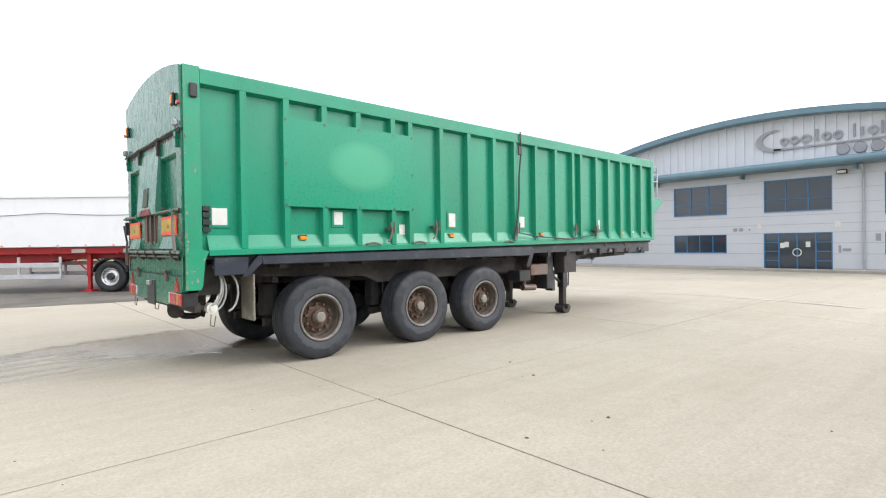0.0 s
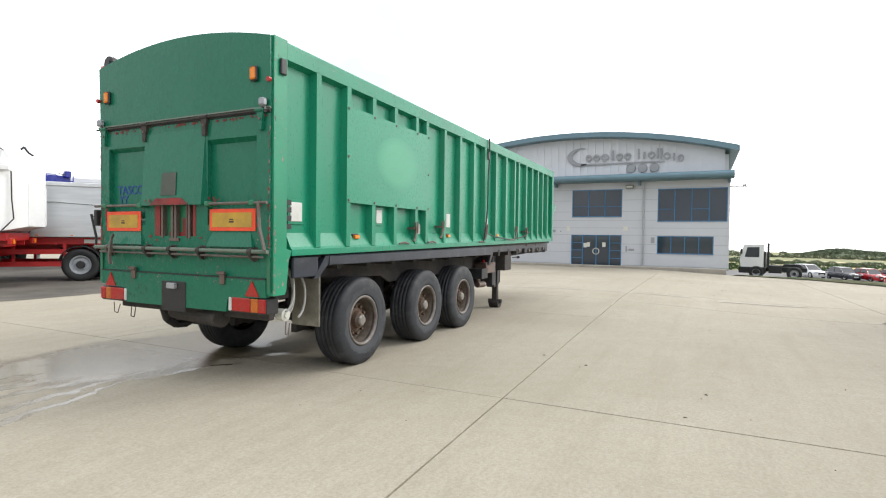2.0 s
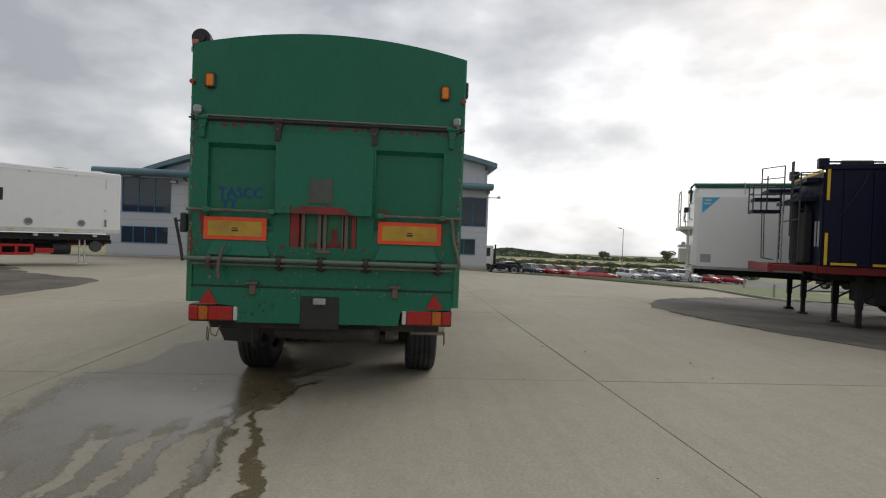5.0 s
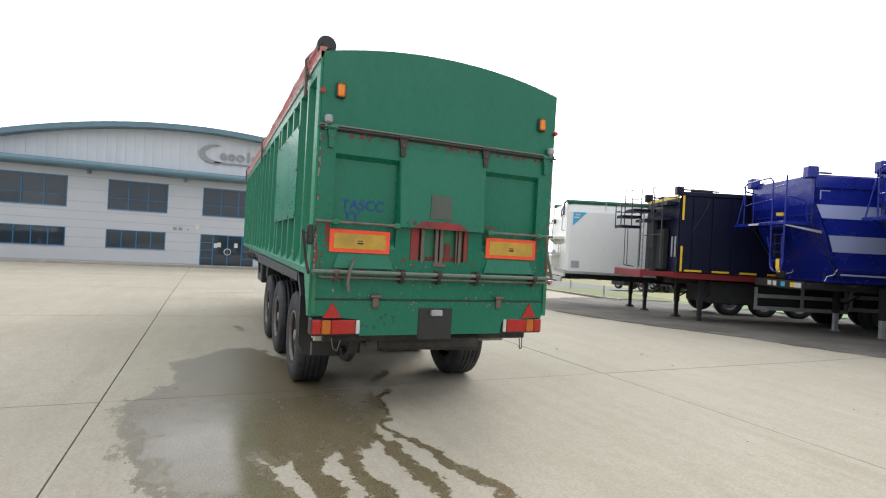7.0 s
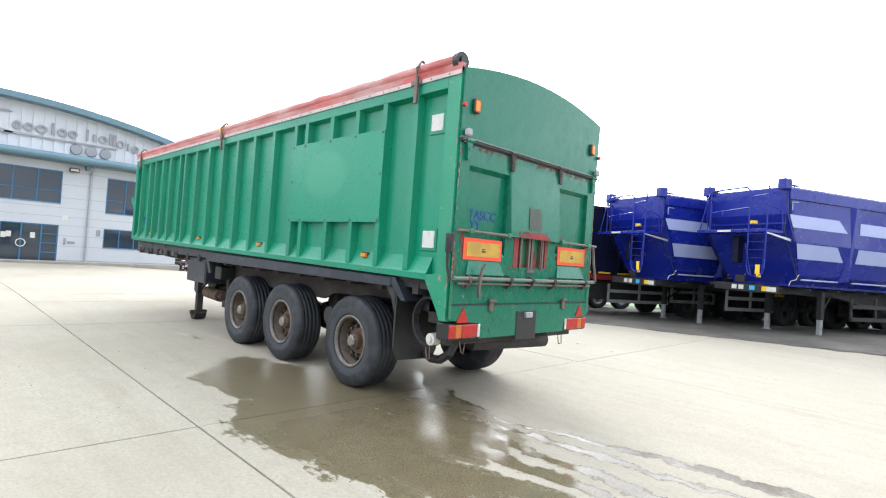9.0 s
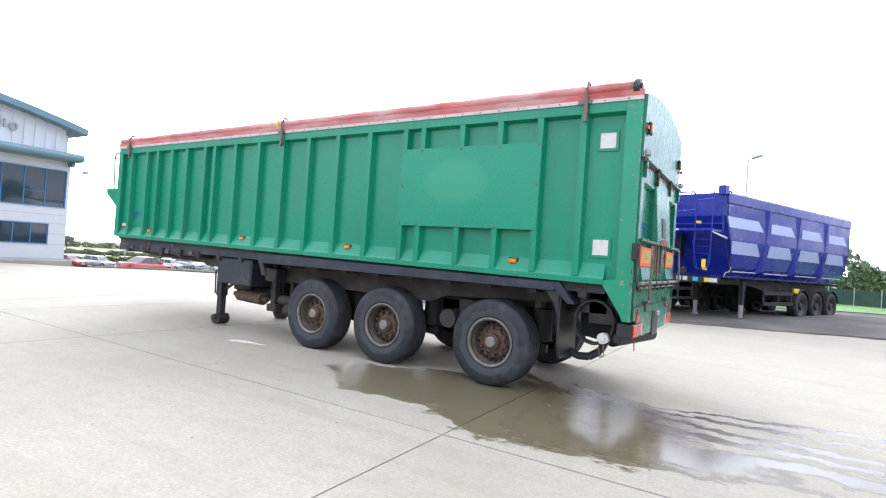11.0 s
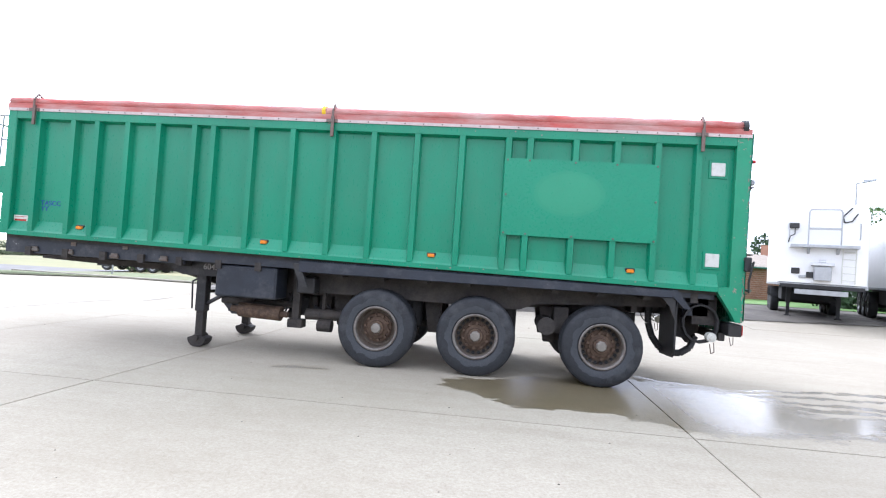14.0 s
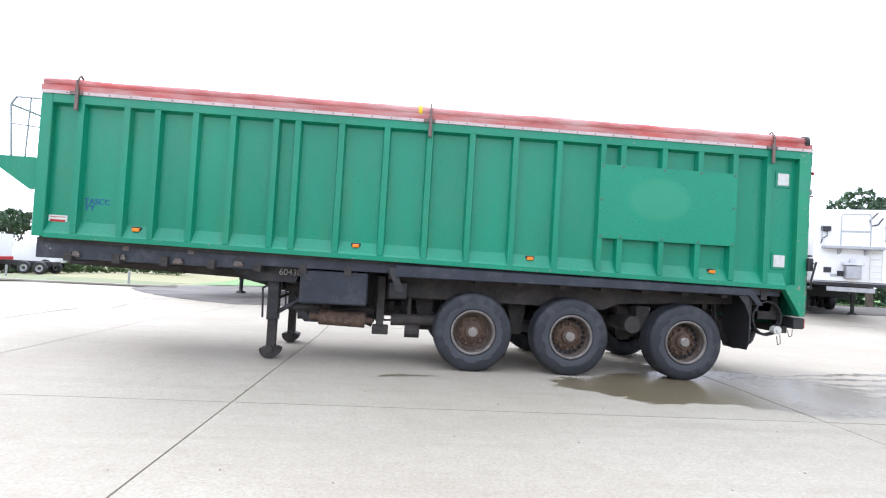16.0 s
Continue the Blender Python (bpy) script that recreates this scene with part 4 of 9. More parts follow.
def tail_door():
    """Rear door: frame, sunk panels, centre plate, grain hatch, marker boards, bars and catches."""
    d = new("tail_door")
    d.parent = trailer
    bm = B()
    Z0, Z1 = 1.34, 2.66
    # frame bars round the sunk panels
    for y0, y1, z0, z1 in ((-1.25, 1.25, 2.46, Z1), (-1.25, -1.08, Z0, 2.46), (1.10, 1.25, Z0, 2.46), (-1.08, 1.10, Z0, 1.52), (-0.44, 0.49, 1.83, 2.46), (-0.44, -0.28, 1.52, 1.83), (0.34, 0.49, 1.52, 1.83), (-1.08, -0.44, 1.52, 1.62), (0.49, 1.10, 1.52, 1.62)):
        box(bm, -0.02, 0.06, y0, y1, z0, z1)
    part("door_frame", bm, green_door_shaded, d)
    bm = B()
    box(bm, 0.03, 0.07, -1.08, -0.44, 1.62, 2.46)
    part("door_panel", bm, green_door_shaded, d)
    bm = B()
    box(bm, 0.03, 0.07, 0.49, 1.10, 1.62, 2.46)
    part("door_panel", bm, green_door_shaded, d)
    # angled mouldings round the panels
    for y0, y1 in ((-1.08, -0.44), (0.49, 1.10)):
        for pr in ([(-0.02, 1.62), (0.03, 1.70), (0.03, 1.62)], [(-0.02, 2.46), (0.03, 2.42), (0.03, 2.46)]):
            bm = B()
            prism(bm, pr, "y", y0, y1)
            part("moulding", bm, green_door_shaded, d)
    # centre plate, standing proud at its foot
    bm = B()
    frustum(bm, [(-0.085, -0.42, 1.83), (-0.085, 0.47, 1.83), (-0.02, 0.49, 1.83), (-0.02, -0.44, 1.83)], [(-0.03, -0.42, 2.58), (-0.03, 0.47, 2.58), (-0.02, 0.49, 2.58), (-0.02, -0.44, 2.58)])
    part("centre_plate", bm, green_door_shaded, d)
    bm = B()
    frustum(bm, [(-0.090, -0.25, 1.832), (-0.090, 0.34, 1.832), (-0.086, 0.34, 1.832), (-0.086, -0.25, 1.832)], [(-0.086, -0.14, 1.90), (-0.086, 0.24, 1.90), (-0.082, 0.24, 1.90), (-0.082, -0.14, 1.90)])
    part("scraped_edge", bm, redox, d)
    bm = B()
    frustum(bm, [(-0.086, -0.06, 1.93), (-0.086, 0.17, 1.93), (-0.082, 0.17, 1.93), (-0.082, -0.06, 1.93)], [(-0.069, -0.05, 2.16), (-0.069, 0.16, 2.16), (-0.064, 0.16, 2.16), (-0.064, -0.05, 2.16)])
    part("old_sticker", bm, mk("old_sticker_residue", (0.085, 0.098, 0.08), 0.7, 0, 0.2, 12, 60), d, "grey remains of a sticker")
    # grain hatch
    bm = B()
    box(bm, 0.02, 0.06, -0.28, 0.34, 1.50, 1.85)
    part("grain_hatch", bm, green_worn, d, "dirty green grain hatch with red primer showing")
    pieces("primed_strip", [(-0.022, 0.018, 0.255, 0.335, 1.52, 1.835), (-0.022, 0.018, -0.275, -0.235, 1.52, 1.835), (0.014, 0.019, -0.16, 0.16, 1.51, 1.56), (0.014, 0.019, 0.235, 0.334, 1.51, 1.84), (0.013, 0.019, -0.10, -0.04, 1.52, 1.70)], redox, d)
    pieces("hatch_runner", [(-0.03, 0.02, y, y + w, 1.50, 1.84) for y, w in ((-0.20, 0.03), (-0.155, 0.012), (0.0, 0.03), (0.05, 0.03), (0.20, 0.03))] + [(-0.035, 0.0, -0.04, 0.1, 1.47, 1.50)], steel, d)
    for y0, y1 in ((-1.06, -0.46), (0.51, 1.08)):
        bm = B()
        frustum(bm, [(-0.055, y0, 1.425), (-0.055, y1, 1.425), (-0.018, y1, 1.425), (-0.018, y0, 1.425)], [(-0.022, y0 + 0.05, 1.56), (-0.022, y1 - 0.05, 1.56), (-0.018, y1 - 0.05, 1.56), (-0.018, y0 + 0.05, 1.56)])
        part("door_ledge", bm, green_door_shaded, d)
    # marker boards
    for y0, y1, z0, z1 in ((0.55, 1.12, 1.565, 1.775), (-1.08, -0.48, 1.575, 1.785)):
        bm = B()
        box(bm, -0.034, -0.024, y0, y1, z0, z1, 0.003)
        mb = part("marker_board", bm, refl_org, d, "orange-edged yellow rear marker board")
        bm = B()
        box(bm, -0.038, -0.033, y0 + 0.04, y1 - 0.04, z0 + 0.035, z1 - 0.035)
        part("yellow_field", bm, refl_yel, mb)
        bm = B()
        box(bm, -0.040, -0.037, (y0 + y1) / 2 - 0.03, (y0 + y1) / 2 + 0.03, z0 + 0.08, z0 + 0.095)
        box(bm, -0.040, -0.037, (y0 + y1) / 2 - 0.025, (y0 + y1) / 2 + 0.025, z0 + 0.105, z0 + 0.115)
        part("printed_bar", bm, black_plas, mb)
    # stencilled letters
    for s, y, z, size in (("TASCC", 1.02, 1.965, 0.132), ("YY", 0.99, 1.865, 0.125)):
        me = text_mesh(s, size)
        me.materials.append(blue_ink)
        again("stencil", me, d, pose(0.027, y, z) @ pose(0, 0, 0, 90, 0, -90))
    # hinge bar across the top with its straps
    bm = B()
    tube(bm, [(-0.05, -1.27, 2.675), (-0.05, 1.27, 2.675)], 0.009, 8)
    part("hinge_bar", bm, grime, d)
    # black strip draws the shade under the hinge bar
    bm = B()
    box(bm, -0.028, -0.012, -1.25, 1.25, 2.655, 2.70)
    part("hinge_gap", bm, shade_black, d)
    bm = B()
    prism(bm, [(-0.02, 2.70), (-0.040, 2.712), (-0.042, 2.70), (-0.02, 2.688)], "y", -1.26, 1.26)
    part("drip_rail", bm, bar_worn, d)
    for y in (-1.15, -0.42, 0.47, 1.15):
        bm = B()
        prism(bm, [(y - 0.04, 2.665), (y + 0.04, 2.665), (y + 0.025, 2.58), (y + 0.022, 2.50), (y - 0.022, 2.50), (y - 0.025, 2.58)], "x", -0.055, -0.02)
        cyl(bm, (-0.05, y - 0.05, 2.68), (-0.05, y + 0.05, 2.68), 0.020, 8)
        part("hinge_strap", bm, grime if abs(y) < 1 else green_door_shaded, d)
        bm = B()
        cyl(bm, (-0.062, y, 2.60), (-0.05, y, 2.60), 0.012, 6)
        part("strap_bolt", bm, steel, d)
    # locking bars
    bm = B()
    tube(bm, [(-0.075, -1.26, 1.835), (-0.075, -0.5, 1.835)], 0.014, 8)
    part("upper_locking_bar", bm, bar_mat, d)
    bm = B()
    tube(bm, [(-0.075, 0.5, 1.835), (-0.075, 1.26, 1.835)], 0.014, 8)
    part("upper_locking_bar", bm, bar_mat, d)
    bm = B()
    tube(bm, [(-0.075, -1.27, 1.388), (-0.075, 1.27, 1.388)], 0.019, 10)
    part("lower_locking_bar", bm, bar_worn, d, "worn green steel locking bar")
    bm = B()
    tube(bm, [(-0.06, -1.20, 1.338), (-0.06, 1.20, 1.338)], 0.012, 8)
    part("lower_locking_bar", bm, bar_mat, d)
    for y in (-1.06, -0.38, 0.04, 0.42, 1.05):
        bm = B()
        prism(bm, [(-0.02, 1.425), (-0.075, 1.415), (-0.102, 1.39), (-0.095, 1.355), (-0.05, 1.30), (-0.02, 1.29)], "y", y - 0.014, y + 0.014)
        box(bm, -0.026, -0.018, y - 0.045, y + 0.045, 1.30, 1.43, 0.003)
        cyl(bm, (-0.075, y - 0.024, 1.388), (-0.075, y + 0.024, 1.388), 0.026, 10)
        part("bar_bracket", bm, grime if y < 0.9 else bar_mat, d)
    for y in (-1.08, -0.5, 0.5, 1.08):
        bm = B()
        box(bm, -0.095, -0.02, y - 0.03, y + 0.03, 1.81, 1.86, 0.008)
        part("bar_bracket", bm, green_worn, d)
    # over-centre catch on the near side, lever on the far side
    bm = B()
    prism(bm, [(0.925, 1.21), (0.955, 1.21), (0.968, 1.30), (0.950, 1.40), (0.920, 1.50), (0.885, 1.535), (0.885, 1.515), (0.905, 1.485), (0.928, 1.39), (0.940, 1.30)], "x", -0.125, -0.10)
    part("catch", bm, bar_mat, d)
    bm = B()
    tube(bm, [(-0.09, -1.17, 1.83), (-0.10, -1.20, 1.60), (-0.10, -1.26, 1.40)], 0.016, 6)
    part("lever", bm, bar_mat, d)


tail_door()


def tail_lower():
    """Below the door: apron, number plate box, lamps, triangles, amber markers, hooks."""
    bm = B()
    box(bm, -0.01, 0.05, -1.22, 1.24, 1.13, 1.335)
    part("apron", bm, green_door_shaded, trailer)
    # black strip draws the shadow line where the two aprons meet
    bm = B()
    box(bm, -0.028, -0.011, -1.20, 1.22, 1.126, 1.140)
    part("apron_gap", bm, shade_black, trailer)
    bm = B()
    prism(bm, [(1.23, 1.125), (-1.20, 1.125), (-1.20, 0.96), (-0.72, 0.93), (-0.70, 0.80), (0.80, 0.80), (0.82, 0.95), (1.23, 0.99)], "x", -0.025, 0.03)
    part("lower_apron", bm, green_door_shaded, trailer)
    bm = B()
    box(bm, -0.036, -0.02, -0.14, 0.22, 0.75, 1.06, 0.008)
    holder = part("number_plate_holder", bm, black_plas, trailer, "empty black number plate holder")
    bm = B()
    box(bm, -0.075, -0.03, -0.02, 0.10, 0.985, 1.045, 0.008)
    part("plate_lamp", bm, grey_steel, holder)
    for y in (0.66, -0.66):
        bm = B()
        box(bm, -0.05, -0.02, y - 0.03, y + 0.03, 1.06, 1.18, 0.008)
        cyl(bm, (-0.05, y - 0.05, 1.17), (-0.05, y + 0.05, 1.17), 0.018, 6)
        part("apron_hinge", bm, steel, trailer)
    for s in (1, -1):
        lo, hi = (0.79, 1.24) if s > 0 else (-1.21, -0.73)
        bm = B()
        box(bm, -0.02, 0.14, lo, hi, 0.80, 0.955, 0.01)
        lamp = part("tail_lamp", bm, black_plas, trailer, "red and amber tail lamp cluster")
        bm = B()
        # from the inner end: white, red, amber, red
        def seg(f0, f1):
            w = hi - lo - 0.01
            return (lo + 0.005 + w * f0, lo + 0.005 + w * f1) if s > 0 else (hi - 0.005 - w * f1, hi - 0.005 - w * f0)
        for nm, f0, f1, mm in (("white_lens", 0.0, 0.085, port_mat), ("red_lens", 0.10, 0.60, red_lens), ("amber_lens", 0.607, 0.80, lens_amber), ("red_lens", 0.807, 1.0, red_lens)):
            ya, yb = seg(f0, f1)
            bm = B()
            box(bm, -0.035, -0.018, ya, yb, 0.815, 0.945, 0.008)
            part(nm, bm, mm, lamp)
        bm = B()
        yc = 1.06 if s > 0 else -1.04
        prism(bm, [(yc - 0.085, 0.965), (yc + 0.085, 0.965), (yc, 1.11)], "x", -0.036, -0.024)
        part("reflector_triangle", bm, red_lens, trailer, "red reflector triangle")
        bm = B()
        ya = 1.09 if s > 0 else -1.07
        box(bm, -0.062, -0.03, ya - 0.045, ya + 0.045, 2.95, 3.09, 0.012)
        fr = part("marker_frame", bm, black_plas, trailer)
        bm = B()
        box(bm, -0.070, -0.055, ya - 0.033, ya + 0.033, 2.963, 3.077, 0.012)
        part("marker_lens", bm, amber, fr)
        # lamp and bracket at the corner
        bm = B()
        box(bm, -0.09, -0.03, s * 1.19 - 0.035, s * 1.19 + 0.035, 2.71, 2.785, 0.015)
        box(bm, -0.05, 0.02, s * 1.2 - 0.015, s * 1.2 + 0.015, 2.66, 2.71)
        part("reversing_lamp", bm, sign_grey, trailer)
        bm = B()
        lathe(bm, [(0.0, 0.0), (0.022, 0.0), (0.022, 0.03), (0.0, 0.03)], 10, "x")
        bmesh.ops.translate(bm, verts=bm.verts[:], vec=(-0.06, s * 1.25, 3.0 if s > 0 else 2.95))
        part("side_lamp", bm, red_lens, trailer)
        # worn stripe down the corner
        bm = B()
        box(bm, -0.026, -0.022, s * 1.235 - 0.02, s * 1.235 + 0.02, 1.0, 1.35)
        part("scuffed_corner", bm, green_worn, trailer)
        # bumper bar below
    bm = B()
    box(bm, 0.12, 0.2, -1.1, 1.1, 0.72, 0.82, 0.01)
    box(bm, 0.25, 0.4, -0.55, -0.45, 0.74, 1.2)
    box(bm, 0.25, 0.4, 0.45, 0.55, 0.74, 1.2)
    part("bumper_bar", bm, grime, trailer)
    bm = B()
    cyl(bm, (0.10, -0.5, 0.70), (0.35, 0.5, 0.68), 0.09, 12)
    part("air_chamber", bm, grime, trailer)
    # white cable reel ends at the corners
    for s in (1, -1):
        bm = B()
        cyl(bm, (0.30, s * 1.06, 0.76), (0.30, s * 1.15, 0.76), 0.060, 16)
        cyl(bm, (0.30, s * 1.15, 0.76), (0.30, s * 1.17, 0.76), 0.030, 12)
        part("spout_cap", bm, white_plas, trailer, "white spout cap with chain")
        bm = B()
        tube(bm, [(0.28, s * 1.17, 0.70), (0.27, s * 1.17, 0.58), (0.31, s * 1.17, 0.56), (0.33, s * 1.17, 0.68)], 0.006, 5)
        part("chain", bm, steel, trailer)
    bm = B()
    tube(bm, [(0.0, 1.05, 0.78), (-0.01, 1.03, 0.68), (0.0, 0.99, 0.66), (0.01, 0.96, 0.76)], 0.005, 5)
    part("chain", bm, steel, trailer)


tail_lower()


def side_fittings():
    def port(x, z, s, w=0.16, h=0.17):
        bm = B()
        box(bm, x - w / 2 - 0.03, x + w / 2 + 0.03, min(s * SH, s * (SH + 0.012)), max(s * SH, s * (SH + 0.012)), z - h / 2 - 0.03, z + h / 2 + 0.03, 0.005)
        f = part("inspection_port", bm, green, trailer, "square white inspection port with green frame")
        bm = B()
        box(bm, x - w / 2, x + w / 2, min(s * (SH + 0.008), s * (SH + 0.02)), max(s * (SH + 0.008), s * (SH + 0.02)), z - h / 2, z + h / 2, 0.006)
        part("port_pane", bm, port_mat, f)

    for x, z, s, w, h in ((0.355, 2.89, 1, 0.17, 0.17), (0.37, 1.735, 1, 0.17, 0.17), (0.375, 1.77, -1, 0.17, 0.19), (1.865, 1.785, -1, 0.13, 0.17), (3.86, 1.80, -1, 0.14, 0.21), (5.52, 1.80, -1, 0.14, 0.19), (7.93, 1.795, -1, 0.13, 0.19), (9.32, 1.615, -1, 0.12, 0.11)):
        port(x, z, s, w, h)
    for s, xs in ((1, (1.37, 3.94, 6.26, 9.0)), (-1, (1.36, 3.83, 6.05, 8.85))):
        for x in xs:
            bm = B()
            ya, yb = s * SH, s * (HW - 0.025)
            box(bm, x - 0.045, x + 0.045, min(ya, yb), max(ya, yb), zb(x) + 0.10, zb(x) + 0.145, 0.008)
            lens = part("side_marker", bm, amber, trailer, "amber side marker lamp on a black base")
            bm = B()
            yc = s * (HW - 0.055)
            box(bm, x - 0.062, x + 0.062, min(ya, yc), max(ya, yc), zb(x) + 0.085, zb(x) + 0.16, 0.008)
            part("lamp_base", bm, black_plas, lens)
    # front name plate and stencil on the near side
    bm = B()
    box(bm, 9.84, 10.06, SH, SH + 0.006, 1.63, 1.745)
    pl = part("name_plate", bm, white_plas, trailer, "small white and red plate")
    bm = B()
    box(bm, 9.86, 10.04, SH + 0.005, SH + 0.008, 1.645, 1.69)
    box(bm, 9.86, 10.04, SH + 0.005, SH + 0.008, 1.72, 1.727)
    part("printed_bar", bm, red_lens, pl)
    for t, x, z in (("TASCC", 9.66, 1.91), ("YY", 9.65, 1.83)):
        me = text_mesh(t, 0.10)
        me.materials.append(blue_ink)
        again("stencil", me, trailer, pose(x, SH + 0.002, z) @ pose(0, 0, 0, 90, 0, 180))
    # far side: rope hooks, tie-down handles, cable
    for x, z in ((2.63, 1.62), (3.45, 1.66), (5.28, 1.65), (7.0, 1.66), (7.72, 1.65)):
        bm = B()
        y = -HW - 0.03
        tube(bm, [(x, y, z + 0.12), (x + 0.02, y, z), (x - 0.01, y, z - 0.10), (x - 0.05, y, z - 0.14)], 0.014, 6)
        tube(bm, [(x + 0.07, y, z + 0.13), (x + 0.06, y, z - 0.03)], 0.010, 6)
        box(bm, x - 0.03, x + 0.07, -HW - 0.02, -SH, z + 0.02, z + 0.05)
        part("sheet_hook", bm, steel, trailer, "rusty sheet hook")
    for x, z in ((3.15, 1.46), (2.35, 1.45), (6.75, 1.50), (5.1, 1.46)):
        bm = B()
        tube(bm, [(x - 0.12, -HW - 0.015, z), (x, -HW - 0.03, z + 0.015), (x + 0.12, -HW - 0.02, z - 0.005)], 0.013, 6)
        part("tie_rail", bm, steel, trailer)
    bm = B()
    tube(bm, [(5.40, -HW - 0.02, zt(5.4) + 0.02), (5.42, -HW - 0.02, 3.0), (5.36, -HW - 0.02, 2.6), (5.34, -HW - 0.025, 2.1), (5.28, -HW - 0.02, 1.75), (5.2, -HW - 0.02, 1.5)], 0.014, 6)
    tube(bm, [(5.3, -HW - 0.02, 1.62), (5.8, -HW - 0.02, 1.55), (6.8, -HW - 0.02, 1.50), (7.6, -HW - 0.02, 1.58), (8.0, -HW - 0.02, 1.68)], 0.011, 6)
    part("sheet_rope", bm, black_plas, trailer, "black rope hanging down the ribs")
    bm = B()
    box(bm, 5.34, 5.44, -HW - 0.03, -HW, 2.95, 3.1, 0.01)
    part("rope_cleat", bm, black_plas, trailer)
    bm = B()
    box(bm, 0.06, 0.14, -HW - 0.03, -HW, 3.02, 3.17, 0.01)
    part("corner_lamp", bm, black_plas, trailer, "black lamp housing on the rear post")
    bm = B()
    for z in (1.60, 1.68, 1.76, 1.83):
        box(bm, 0.19, 0.27, -SH - 0.05, -SH, z, z + 0.05)
    part("cable_plug", bm, black_plas, trailer)
    bm = B()
    box(bm, 9.8, 9.87, -SH - 0.04, -SH, 1.56, 1.66, 0.01)
    part("cable_plug", bm, black_plas, trailer)
    bm = B()
    box(bm, 2.85, 2.95, -SH - 0.008, -SH, 1.56, 1.72)
    part("notice", bm, white_plas, trailer)
    # mirror-like lamp arm at the near rear corner
    bm = B()
    tube(bm, [(-0.05, HW + 0.02, 1.36), (-0.03, HW + 0.05, 1.5), (-0.06, HW + 0.09, 1.75)], 0.014, 6)
    tube(bm, [(-0.05, HW + 0.085, 1.72), (-0.05, HW, 1.74)], 0.008, 6)
    box(bm, -0.06, 0.02, HW, HW + 0.05, 1.62, 1.80, 0.01)
    part("marker_arm", bm, black_plas, trailer, "black rubber marker lamp arm")


side_fittings()


def sheet_roll():
    """Red rolled sheet along the near top edge, with its flap, tape and straps."""
    bm = B()
    rows = []
    n, seg = 34, 14
    random.seed(3)
    for k in range(n + 1):
        x = 0.10 + (TL - 0.12) * k / n
        r = 0.076 - 0.012 * k / n + random.uniform(-0.006, 0.005)
        zc = zt(x) + 0.088 + random.uniform(-0.005, 0.004)
        rows.append([bm.verts.new((x, 1.215 + r * math.cos(2 * math.pi * i / seg) + 0.01 * random.random(), zc + r * math.sin(2 * math.pi * i / seg) * 0.9)) for i in range(seg)])
    for A, C in zip(rows[:-1], rows[1:]):
        for i in range(seg):
            bm.faces.new((A[i], A[(i + 1) % seg], C[(i + 1) % seg], C[i]))
    bm.faces.new(rows[0])
    bm.faces.new(rows[-1][::-1])
    bmesh.ops.recalc_face_normals(bm, faces=bm.faces[:])
    part("rolled_sheet", bm, tarp_red, trailer, "rolled red tarpaulin along the top edge", True)
    bm = B()
    cyl(bm, (0.05, 1.22, zt(0) + 0.085), (0.11, 1.22, zt(0) + 0.085), 0.086, 18)
    cyl(bm, (0.03, 1.22, zt(0) + 0.085), (0.06, 1.22, zt(0) + 0.085), 0.043, 14)
    part("roll_end_cap", bm, black_plas, trailer, "black end cap of the sheet roll")
    bm = B()
    frustum(bm, [(0.0, HW + 0.002, zt(0) - 0.05), (TL, HW + 0.002, zt(TL) - 0.05), (TL, HW - 0.01, zt(TL) - 0.05), (0.0, HW - 0.01, zt(0) - 0.05)],
            [(0.0, HW + 0.012, zt(0) + 0.05), (TL, HW + 0.012, zt(TL) + 0.05), (TL, HW - 0.05, zt(TL) + 0.05), (0.0, HW - 0.05, zt(0) + 0.05)])
    part("sheet_flap", bm, tarp_red, trailer, "red tarpaulin flap")
    bm = B()
    frustum(bm, [(0.0, HW + 0.002, zt(0) - 0.06), (TL, HW + 0.002, zt(TL) - 0.06), (TL, HW + 0.014, zt(TL) - 0.06), (0.0, HW + 0.014, zt(0) - 0.06)],
            [(0.0, HW + 0.002, zt(0) - 0.02), (TL, HW + 0.002, zt(TL) - 0.02), (TL, HW + 0.014, zt(TL) - 0.02), (0.0, HW + 0.014, zt(0) - 0.02)])
    part("sheet_hem", bm, tarp_pale, trailer, "pale hem with eyelets")
    bm = B()
    cyl(bm, (0, 0, 0), (0, 0.006, 0), 0.010, 6)
    eye = part("eyelet", bm, steel, trailer)
    for k in range(40):
        x = 0.15 + k * 0.25
        if k:
            again("eyelet", eye.data, trailer, pose(x, HW + 0.012, zt(x) - 0.04))
        else:
            eye.location = (x, HW + 0.012, zt(x) - 0.04)
    for x in (0.595, 5.385, 9.775):
        bm = B()
        z = zt(x)
        tube(bm, [(x, HW + 0.035, z - 0.22), (x, HW + 0.045, z + 0.10), (x, HW - 0.02, z + 0.19), (x, HW - 0.1, z + 0.15)], 0.014, 6)
        box(bm, x - 0.022, x + 0.022, HW + 0.02, HW + 0.05, z - 0.26, z + 0.02, 0.006)
        box(bm, x - 0.06, x + 0.09, HW + 0.014, HW + 0.03, z - 0.06, z - 0.02)
        part("sheet_strap", bm, steel, trailer, "hooked steel sheet strap")
    bm = B()
    for x in (5.50,):
        cyl(bm, (x, 1.215, zt(x) + 0.092), (x + 0.05, 1.215, zt(x) + 0.090), 0.084, 16)
    part("yellow_tape", bm, yellow_tape, trailer)


sheet_roll()


